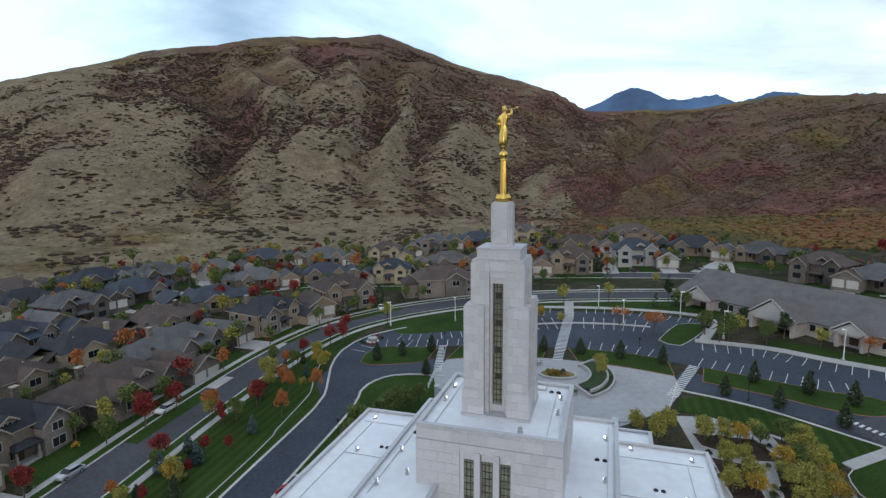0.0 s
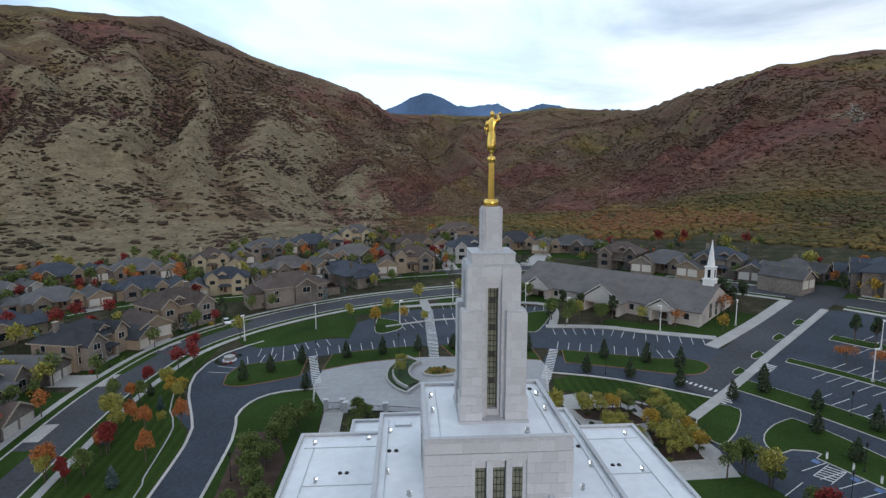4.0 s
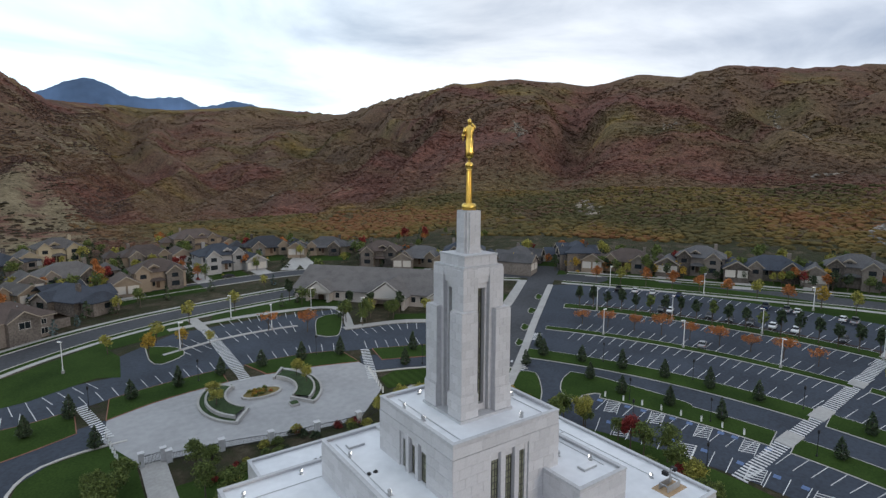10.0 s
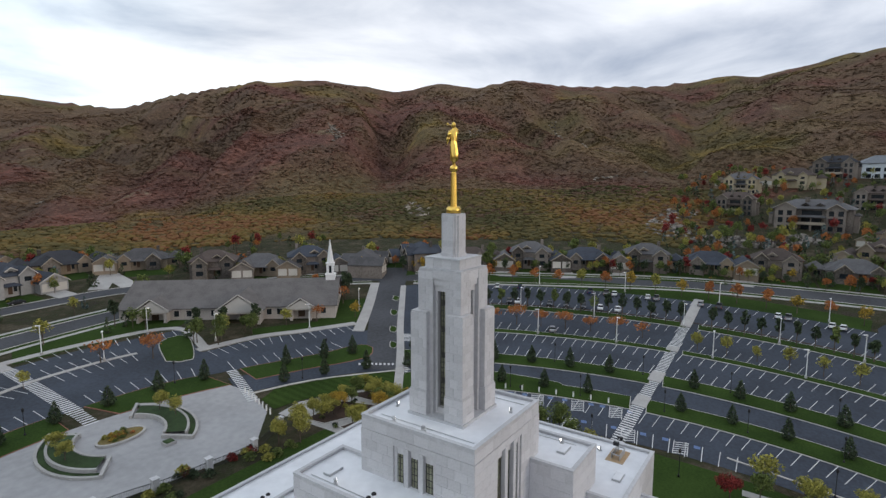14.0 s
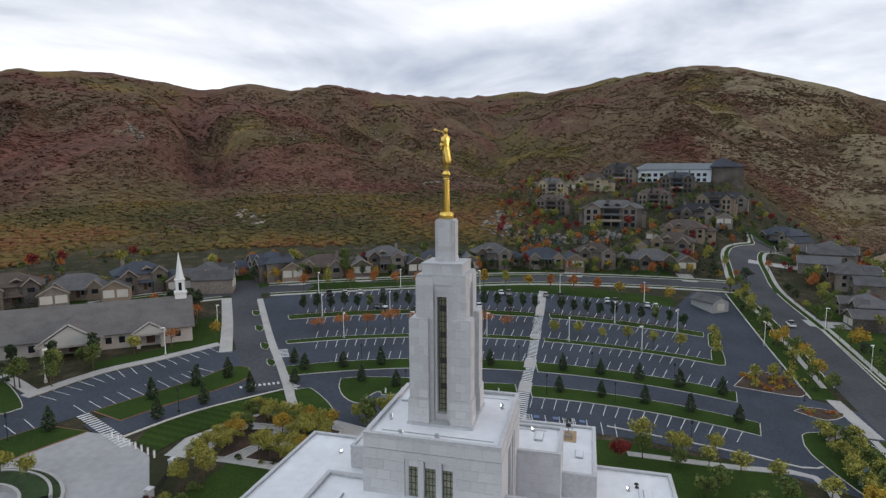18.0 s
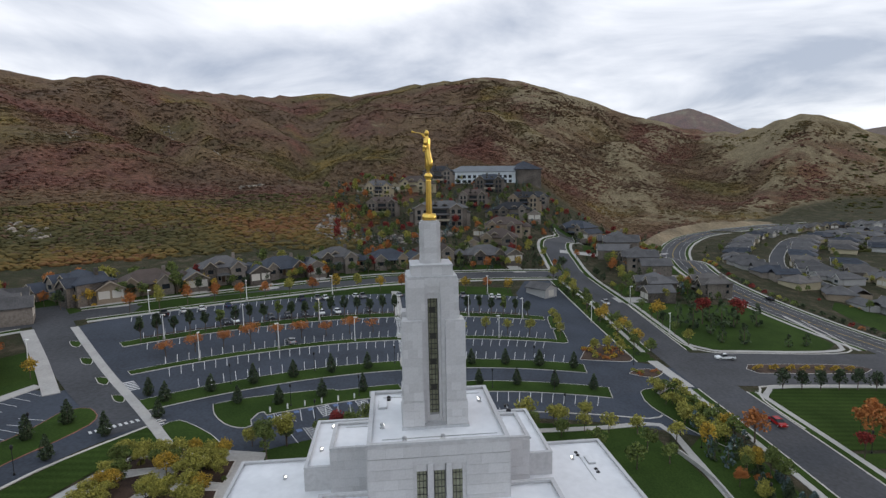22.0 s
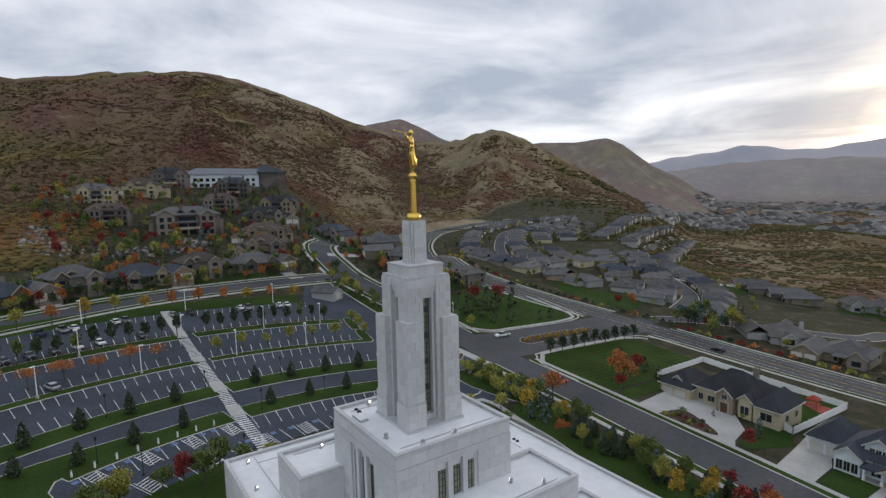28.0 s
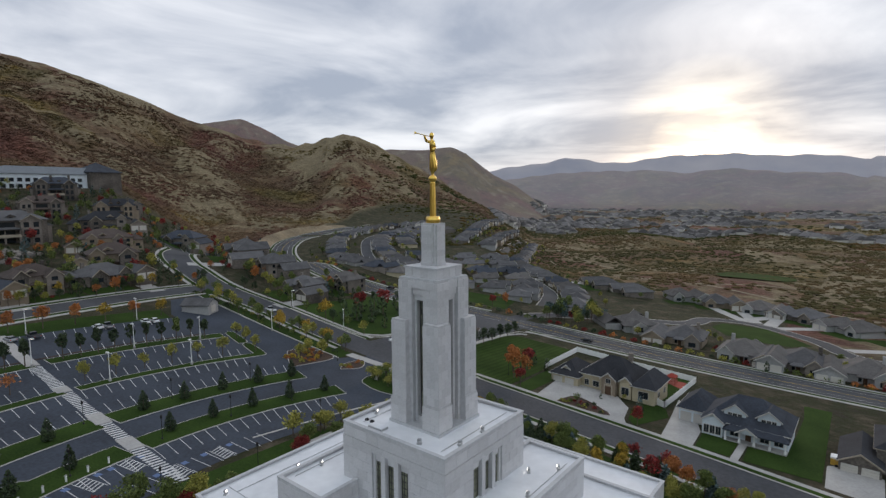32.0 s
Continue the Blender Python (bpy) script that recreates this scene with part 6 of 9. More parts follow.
for i in range(8):
    tree(TREES.choice(["orange", "olive"]), "shrub", TREES.uniform(84, 88), TREES.uniform(-69, -61), 0.9)
for x, y in ((98, -55), (101, -60), (97, -62), (112, -49), (119, -50), (126, -51)):
    tree("olive", "round", x, y, 0.9)
# tall growth between the hillside houses and the northern gardens
for i in range(900):
    if i % 4:
        az, r = radians(TREES.uniform(82, 122)), TREES.uniform(214, 430)
    else:
        az, r = radians(TREES.uniform(-62, 40)), TREES.uniform(150, 232)
    x, y = r * math.sin(az), r * math.cos(az)
    if all((p[0] - x) ** 2 + (p[1] - y) ** 2 > 64 for ln in LINES.values() for p in ln):
        kind = TREES.choice(["green", "pine", "pine", "pine", "olive", "red", "green", "orange", "pine", "spruce"])
        tree(kind, "conifer" if kind in ("pine", "spruce") else "round", x, y, TREES.uniform(0.7, 1.3))
# street trees before the eastern houses
for off in (8.5, 13.0):
    for i, (x, y) in enumerate(offset_line(LINES["ring"], off)):
        if x > 95 and y < 125 and TREES.random() < 0.8:
            kind = TREES.choice(["pine", "green", "pine", "orange", "yellow", "olive", "pine"])
            tree(kind, "conifer" if kind == "pine" and off > 9 else "round", x + TREES.uniform(-2, 2), y + TREES.uniform(-2, 2), TREES.uniform(0.7, 1.05))
# the avenue hedge
for i, (x, y) in enumerate(offset_line(LINES["avenue"], -13.5)):
    if -70 < x < 250:
        tree(TREES.choice(["green", "orange", "olive", "pine", "red"]), "shrub", x, y, TREES.uniform(1.4, 2.2))
for i in range(26):
    tree(TREES.choice(["green", "pine", "spruce", "red", "olive", "green"]), "round", TREES.uniform(64, 84), TREES.uniform(-204, -176), TREES.uniform(0.9, 1.5))
for i in range(14):
    tree("yellow", "shrub", 90.2 + (i % 2) * 1.4 - 0.7, -99.5 - 2.4 * i, 1.15, 0.17)

# ---- houses ----
def hip(bm, x0, x1, y0, y1, z, h, over=0.65, gable_ends=False):
    """Hip or gable roof over a rectangle, ridge along its longer side, with a thin eave."""
    x0, x1, y0, y1 = x0 - over, x1 + over, y0 - over, y1 + over
    w, d = x1 - x0, y1 - y0
    if w >= d:
        e = 0 if gable_ends else d / 2
        r = [(x0 + e, (y0 + y1) / 2, z + h), (x1 - e, (y0 + y1) / 2, z + h)]
    else:
        e = 0 if gable_ends else w / 2
        r = [((x0 + x1) / 2, y0 + e, z + h), ((x0 + x1) / 2, y1 - e, z + h)]
    c = [(x0, y0), (x1, y0), (x1, y1), (x0, y1)]
    low = [bm.verts.new((*p, z - 0.25)) for p in c]
    up = [bm.verts.new((*p, z)) for p in c]
    a, b = bm.verts.new(r[0]), bm.verts.new(r[1])
    ends = () if not gable_ends else (1, 3) if w >= d else (0, 2)
    for i in range(4):
        if i not in ends:
            bm.faces.new((low[i], low[(i + 1) % 4], up[(i + 1) % 4], up[i]))
    if not gable_ends:
        bm.faces.new(low[::-1])
    if w >= d:
        bm.faces.new((up[0], up[1], b, a))
        bm.faces.new((up[2], up[3], a, b))
        tri = ((up[1], up[2], b), (up[3], up[0], a))
    else:
        bm.faces.new((up[1], up[2], b, a))
        bm.faces.new((up[3], up[0], a, b))
        tri = ((up[0], up[1], a), (up[2], up[3], b))
    for q in () if gable_ends else tri:
        bm.faces.new(q)
    return bm


def rake(bm, x0, x1, y, z, h, over=0.45):
    """Two sloping boards along the edge of a gable that looks to -y, or to +y where y is positive."""
    xc, s = (x0 + x1) / 2, -1 if y < 0 else 1
    k = h / ((x1 - x0) / 2)
    for e in (x0 - over, x1 + over):
        pts = [(e, z - over * 0.0), (xc, z + h), (xc, z + h - 0.38), (e, z - 0.32)]
        p = [bm.verts.new((q[0], y, q[1])) for q in pts]
        o = [bm.verts.new((q[0], y + s * 0.08, q[1])) for q in pts]
        bm.faces.new(p)
        bm.faces.new(o[::-1])
        for i in range(4):
            bm.faces.new((p[i], o[i], o[(i + 1) % 4], p[(i + 1) % 4]))
    bmesh.ops.recalc_face_normals(bm, faces=bm.faces[:])
    return bm


def hip_y(bm, x0, x1, y0, y1, z, h, to=-1, over=0.45):
    """Gable roof with its ridge along y, open at the end that looks out (to) and closed where it meets the house."""
    x0, x1, k = x0 - over, x1 + over, z - 0.12
    y0, y1 = (y0 - over, y1) if to < 0 else (y0, y1 + over)
    xc = (x0 + x1) / 2
    for e in (x0, x1):
        p = [bm.verts.new(q) for q in ((e, y0, k), (e, y1, k), (xc, y1, z + h + 0.12), (xc, y0, z + h + 0.12))]
        o = [bm.verts.new(q) for q in ((e, y0, k - 0.2), (e, y1, k - 0.2), (xc, y1, z + h - 0.1), (xc, y0, z + h - 0.1))]
        bm.faces.new(p)
        bm.faces.new(o[::-1])
        for i in range(4):
            bm.faces.new((p[i], o[i], o[(i + 1) % 4], p[(i + 1) % 4]))
    bmesh.ops.recalc_face_normals(bm, faces=bm.faces[:])
    return bm


def gable_wall(bm, x0, x1, y, z, h, t=0.2):
    """Triangular wall under a gable that looks to -y."""
    a = [bm.verts.new(p) for p in ((x0, y, z), (x1, y, z), ((x0 + x1) / 2, y, z + h))]
    b = [bm.verts.new(p) for p in ((x0, y + t, z), (x1, y + t, z), ((x0 + x1) / 2, y + t, z + h))]
    bm.faces.new(a)
    bm.faces.new(b[::-1])
    for i in range(3):
        bm.faces.new((a[i], b[i], b[(i + 1) % 3], a[(i + 1) % 3]))
    return bm


def gable_back(bm, x0, x1, y, z, h, t=0.2):
    """Triangular wall under a gable that looks to +y."""
    a = [bm.verts.new(p) for p in ((x1, y, z), (x0, y, z), ((x0 + x1) / 2, y, z + h))]
    b = [bm.verts.new(p) for p in ((x1, y - t, z), (x0, y - t, z), ((x0 + x1) / 2, y - t, z + h))]
    bm.faces.new(a)
    bm.faces.new(b[::-1])
    for i in range(3):
        bm.faces.new((a[i], b[i], b[(i + 1) % 3], a[(i + 1) % 3]))
    return bm


def shingles(name, colour):
    return material(name, colour, 0.9, vary=0.22, scale=3.0, bump=0.5, per_object=0.25, blotch=0.1)


WALLS = {
    "tan": material("tan_stucco", (0.27, 0.215, 0.16), 0.9, vary=0.15, scale=3.0, per_object=0.3),
    "stone": material("grey_tan_stone_veneer", (0.185, 0.16, 0.14), 0.9, vary=0.35, scale=2.2, bump=0.5, per_object=0.3),
    "grey": material("grey_siding", (0.34, 0.335, 0.33), 0.85, vary=0.12, scale=2.0, per_object=0.3),
    "cream": material("cream_stucco", (0.42, 0.36, 0.25), 0.9, vary=0.12, scale=3.0, per_object=0.2),
    "white": material("white_blue_siding", (0.60, 0.66, 0.70), 0.75, vary=0.08, scale=3.0, per_object=0.1),
}
ROOFS = {
    "brown": shingles("brown_shingles", (0.088, 0.068, 0.060)),
    "grey": shingles("grey_shingles", (0.105, 0.103, 0.107)),
    "slate": shingles("slate_blue_shingles", (0.048, 0.056, 0.073)),
    "dark": shingles("charcoal_shingles", (0.034, 0.036, 0.043)),
    "warm": shingles("warm_grey_shingles", (0.118, 0.110, 0.106)),
}
M_TRIM = material("off_white_trim", (0.50, 0.48, 0.45), 0.6, vary=0.06, scale=4.0)
M_TANTRIM = material("tan_trim", (0.36, 0.31, 0.245), 0.6, vary=0.06, scale=4.0)
M_DOOR = material("dark_wood_door", (0.09, 0.05, 0.03), 0.5, vary=0.2, scale=5.0)
M_GARAGE = material("garage_door_panel", (0.55, 0.52, 0.47), 0.6, vary=0.08, scale=4.0)


DETAIL = [True]


def window_on(parent, x, z, w, h, y=None, side=None):
    """A framed window; on the front or back at y (looking along -y or +y by sign), or on a side wall at x."""
    if side is None:
        s = -1 if y < 0 else 1
        win = part("window", boxes((x - w / 2, x + w / 2, *sorted((y, y + s * 0.06)), z, z + h)), M_GLASSDARK, parent)
        fr = [(x - w / 2 - 0.09, x - w / 2, *sorted((y, y + s * 0.1)), z - 0.09, z + h + 0.09), (x + w / 2, x + w / 2 + 0.09, *sorted((y, y + s * 0.1)), z - 0.09, z + h + 0.09), (x - w / 2, x + w / 2, *sorted((y, y + s * 0.1)), z + h, z + h + 0.09), (x - w / 2, x + w / 2, *sorted((y, y + s * 0.1)), z - 0.09, z), (x - 0.03, x + 0.03, *sorted((y + s * 0.06, y + s * 0.09)), z, z + h)]
    else:
        s = side
        win = part("window", boxes((*sorted((x, x + s * 0.06)), y - w / 2, y + w / 2, z, z + h)), M_GLASSDARK, parent)
        fr = [(*sorted((x, x + s * 0.1)), y - w / 2 - 0.09, y - w / 2, z - 0.09, z + h + 0.09), (*sorted((x, x + s * 0.1)), y + w / 2, y + w / 2 + 0.09, z - 0.09, z + h + 0.09), (*sorted((x, x + s * 0.1)), y - w / 2, y + w / 2, z + h, z + h + 0.09), (*sorted((x, x + s * 0.1)), y - w / 2, y + w / 2, z - 0.09, z)]
    if DETAIL[0]:
        part("frame", boxes(*fr), M_TRIM, win)


def house_proto(form, wall, roof, flip, label, level=2):
    """A detached house looking to -y: main body, gabled bays, garage wing, porch. Level 2 is near, 0 far."""
    t = thing("house", label, "house", Matrix.Translation((0, 0, -400)))
    full = level == 2
    DETAIL[0] = full
    W, R = WALLS[wall], ROOFS[roof]
    STONE = WALLS["stone"] if wall == "tan" else W
    TRIM = M_TRIM if wall == "grey" else M_TANTRIM
    big = form in ("manor", "two")
    w, d, h = {"ranch": (17, 11.5, 3.0), "two": (14.5, 11, 5.3), "manor": (21, 13, 5.7), "cottage": (12.5, 13, 2.9)}[form]
    fx = -1 if flip else 1
    joined = {"wall": (bmesh.new(), W), "roof": (bmesh.new(), R), "trim": (bmesh.new(), TRIM)}

    def X(a, b):
        return tuple(sorted((fx * a, fx * b)))

    def add(name, kind, mat, build, label=""):
        """A part of its own on a near house; on a far one the walls, roofs and trim run together."""
        if level == 0:
            build(joined[kind][0])
            return None
        bm = bmesh.new()
        build(bm)
        return part(name, bm, mat, t, label)

    rh = min(w, d) / 2 * (0.62 if form != "cottage" else 0.55)
    add("wall", "wall", W, lambda bm: box(bm, -w / 2, w / 2, -d / 2, d / 2, -3.0, h))
    main = add("roof", "roof", R, lambda bm: hip(bm, -w / 2, w / 2, -d / 2, d / 2, h, rh))
    if full:
        o = 0.68
        part("fascia", boxes((-w / 2 - o, w / 2 + o, -d / 2 - o, -d / 2 - o + 0.05, h - 0.24, h - 0.02), (-w / 2 - o, w / 2 + o, d / 2 + o - 0.05, d / 2 + o, h - 0.24, h - 0.02), (-w / 2 - o, -w / 2 - o + 0.05, -d / 2 - o + 0.05, d / 2 + o - 0.05, h - 0.24, h - 0.02), (w / 2 + o - 0.05, w / 2 + o, -d / 2 - o + 0.05, d / 2 + o - 0.05, h - 0.24, h - 0.02)), TRIM, t)

    def gabled(name, x0, x1, out, back, z, gh, stone=False, win=None):
        """A wing with a gable to the front: wall, roof and white rake boards."""
        y = -d / 2 - out
        add(name + "_wall", "wall", STONE if stone else W, lambda bm: gable_wall(box(bm, x0, x1, y, -d / 2 + 0.02, -3.0, z), x0, x1, y, z, gh))
        add(name + "_roof", "roof", R, lambda bm: hip_y(bm, x0, x1, y, back, z, gh))
        add(name + "_rake", "trim", TRIM, lambda bm: rake(bm, x0, x1, y - 0.46, z, gh + 0.14))
        for wz, ww, wh in win or ():
            window_on(t, (x0 + x1) / 2, wz, ww, wh, y=y)

    bx = X(-w * 0.10, -w * 0.10 - 4.6)
    bh = h - (0.5 if big else 0)
    gabled("bay", bx[0], bx[1], 2.2, -d / 2 + 4.0, bh, 2.3, True, [(0.7, 2.2, 1.5)] + ([(3.4, 1.8, 1.3)] if big else []))
    if form != "cottage":
        qx = X(w * 0.20, w * 0.20 + 3.9)
        gabled("front_gable", qx[0], qx[1], 0.9, -d / 2 + 3.6, h + 0.1, 2.1, False, [(h - 1.9, 1.7, 1.3)])
    if form in ("ranch", "manor"):
        sx = X(-w / 2 + 0.02, -w / 2 - 4.6)
        sh = 2.9 if form == "ranch" else h - 1.6
        add("side_wing", "wall", W, lambda bm: box(bm, sx[0], sx[1], -d * 0.30, d * 0.34, -3.0, sh))
        add("side_roof", "roof", R, lambda bm: hip(bm, sx[0], sx[1], -d * 0.30, d * 0.34, sh, 2.2))
        if level:
            window_on(t, fx * (-w / 2 - 4.6), 0.8, 1.6, 1.4, y=0.0, side=-fx)
            window_on(t, (sx[0] + sx[1]) / 2, 0.8, 1.8, 1.4, y=-d * 0.30)
    if big and level:
        window_on(t, -fx * w * 0.40, 3.3, 1.5, 1.5, y=-d / 2)
        window_on(t, -fx * w * 0.40, 0.8, 1.5, 1.6, y=-d / 2)
    if level:
        # cross gable over the back
        rx = X(-w * 0.05, w * 0.30)
        rg = (rx[1] - rx[0]) * 0.33
        part("rear_gable", gable_back(boxes((*rx, d / 2 - 0.02, d / 2 + 1.6, -3.0, h)), rx[0], rx[1], d / 2 + 1.6, h, rg), W, t)
        part("rear_roof", hip_y(bmesh.new(), rx[0], rx[1], d / 2 - 4.2, d / 2 + 1.6, h, rg, 1), R, t)
        part("rear_rake", rake(bmesh.new(), rx[0], rx[1], d / 2 + 2.06, h, rg + 0.14), TRIM, t)
        window_on(t, (rx[0] + rx[1]) / 2, h - 2.2, 2.6, 1.7, y=d / 2 + 1.6)
    # garage wing
    gx = X(w / 2 - 1.0, w / 2 + 6.2)
    gd = 4.2
    y = -d / 2 - gd
    add("garage_wall", "wall", W, lambda bm: gable_wall(box(bm, gx[0], gx[1], y, d / 2 - 3.5, -3.0, 2.8), gx[0], gx[1], y, 2.8, 2.3))
    add("garage_roof", "roof", R, lambda bm: hip_y(bm, gx[0], gx[1], y, d / 2 - 3.5, 2.8, 2.3))
    add("garage_rake", "trim", TRIM, lambda bm: rake(bm, gx[0], gx[1], y - 0.46, 2.8, 2.44))
    gc = (gx[0] + gx[1]) / 2
    for k in (-1.75, 1.75):
        g = part("garage_door", boxes((gc + k - 1.45, gc + k + 1.45, y - 0.07, y, 0, 2.3)), M_GARAGE, t, "panelled garage door")
        if full:
            part("panel_groove", boxes(*[(gc + k - 1.4, gc + k + 1.4, y - 0.085, y - 0.068, z, z + 0.03) for z in (0.57, 1.15, 1.72)]), TRIM, g)
    # porch
    px = X(-w * 0.08, w * 0.19)
    add("porch_roof", "roof", R, lambda bm: hip(bm, px[0], px[1], -d / 2 - 1.8, -d / 2 + 0.4, 2.7, 0.7, 0.3))
    if full:
        part("porch_floor", boxes((px[0], px[1], -d / 2 - 1.8, -d / 2, -0.4, 0.12)), M_CONCRETE, t)
        for cx in (px[0] + 0.25, px[1] - 0.25):
            part("column", boxes((cx - 0.16, cx + 0.16, -d / 2 - 1.7, -d / 2 - 1.38, 0.12, 2.5), (cx - 0.26, cx + 0.26, -d / 2 - 1.8, -d / 2 - 1.28, 0.12, 0.9)), TRIM, t)
    dx = (px[0] + px[1]) / 2
    if level:
        part("door", boxes((dx - 0.5, dx + 0.5, -d / 2 - 0.06, -d / 2, 0.12, 2.25)), M_DOOR, t)
        window_on(t, dx + fx * 1.2, 0.8, 0.8, 1.4, y=-d / 2)
    for s in (-1, 1):
        for k in (-0.25, 0.22) if full else (0.3,) if level else ():
            if form not in ("ranch", "manor") or s == fx:
                window_on(t, s * w / 2, 0.9, 1.2, 1.3, y=k * d, side=s)
            if big:
                window_on(t, s * w / 2, 3.4, 1.1, 1.3, y=k * d, side=s)
    for k in (-0.33, 0.38) if full else ():
        window_on(t, fx * k * w, 0.8, 1.6, 1.5, y=d / 2)
        if big:
            window_on(t, fx * k * w, 3.4, 1.2, 1.3, y=d / 2)
    # dormers
    if form in ("manor", "two") or form == "ranch" and full:
        for q0 in (w * 0.02,):
            qx = X(q0, q0 + 2.6)
            add("dormer_wall", "wall", W, lambda bm: gable_wall(box(bm, qx[0], qx[1], -d / 2 + 0.9, -d / 2 + 3.2, h - 0.2, h + 1.3), qx[0], qx[1], -d / 2 + 0.9, h + 1.3, 0.9))
            add("dormer_roof", "roof", R, lambda bm: hip_y(bm, qx[0], qx[1], -d / 2 + 0.9, -d / 2 + 4.4, h + 1.3, 0.9))
            add("dormer_rake", "trim", TRIM, lambda bm: rake(bm, qx[0], qx[1], -d / 2 + 0.44, h + 1.3, 1.0, 0.3))
            if level:
                window_on(t, (qx[0] + qx[1]) / 2, h + 0.3, 1.2, 0.85, y=-d / 2 + 0.9)
    if level == 0:
        for nm, (bm, mat) in joined.items():
            part(nm, bm, mat, t)
        return t
    ch = part("chimney", boxes((fx * -w * 0.3 - 0.5, fx * -w * 0.3 + 0.5, d * 0.12, d * 0.12 + 0.9, h, h + rh + 0.5)), STONE, t)
    if not full:
        return t
    part("chimney_cap", boxes((fx * -w * 0.3 - 0.6, fx * -w * 0.3 + 0.6, d * 0.12 - 0.1, d * 0.12 + 1.0, h + rh + 0.5, h + rh + 0.65)), TRIM, ch)
    part("roof_vent", boxes((fx * w * 0.2 - 0.2, fx * w * 0.2 + 0.2, d * 0.15, d * 0.15 + 0.4, h + rh * 0.5, h + rh * 0.72)), M_GREYMETAL, main)
    return t


def nearest_street(x, y):
    best = None
    for ln in LINES.values():
        for p in ln:
            dd = (p[0] - x) ** 2 + (p[1] - y) ** 2
            if best is None or dd < best[0]:
                best = (dd, p)
    return best[1]


WORDS = {"ranch": "single-storey house", "two": "two-storey house", "manor": "large two-storey house", "cottage": "low bungalow"}
RWORD = {"brown": "brown shingle roof", "grey": "grey shingle roof", "slate": "slate-blue shingle roof", "dark": "charcoal shingle roof", "warm": "warm grey shingle roof"}
WWORD = {"tan": "tan stucco", "stone": "grey stone veneer", "grey": "grey siding", "cream": "cream stucco"}
HPROTO = {}
HOUSES = random.Random(5)
PLACED = []


def house(x, y, form, wall, roof, turn=None, scale=1.0, drive=True, flip=None):
    flip = HOUSES.random() < 0.5 if flip is None else flip
    away = math.hypot(x, y)
    full = 2 if away < 158 else 1 if away < (232 if y < -165 else 372) else 0
    key = (form, wall, roof, flip, full)
    if key not in HPROTO:
        HPROTO[key] = house_proto(form, wall, roof, flip, "%s with %s walls and %s" % (WORDS[form], WWORD[wall], RWORD[roof]), full)
    sx, sy = nearest_street(x, y)
    if turn is None:
        turn = math.degrees(math.atan2(sy - y, sx - x)) + 90
    zs = [zland(x + 7 * math.cos(a), y + 7 * math.sin(a)) for a in (0, 1.57, 3.14, 4.71)]
    m = Matrix.Translation((x, y, sum(zs) / 4 + 0.3)) @ Matrix.Rotation(radians(turn), 4, "Z")
    o = copy_thing(HPROTO[key], m)
    o.scale = (scale, scale, scale)
    PLACED.append((x, y))
    dist = math.hypot(sx - x, sy - y)
    if drive and dist < 60:
        # driveway from the garage to the street
        g = m @ Vector(((-1 if flip else 1) * 9.8 * scale, -9.5 * scale, 0))
        e = Vector((sx, sy, 0)) - Vector((x, y, 0))
        e = Vector((g.x, g.y, 0)) + e.normalized() * max(3.0, dist - 14)
        surface("driveway", ribbon(smooth_line([(g.x, g.y), (e.x, e.y)], 2.0), -3.1, 3.1, 0.09, 0.2, nx=3), M_CONCRETE, "pale concrete driveway", "driveway")
        f = [m @ Vector((px * (-1 if flip else 1) * scale, py * scale, 0)) for px, py in ((5, -9.5), (5, -6.5), (-11, -6.5), (-11, -16), (5, -16))]
        lawn([(q.x, q.y) for q in f], "small green front lawn", M_LAWN, 0.075)
    return o


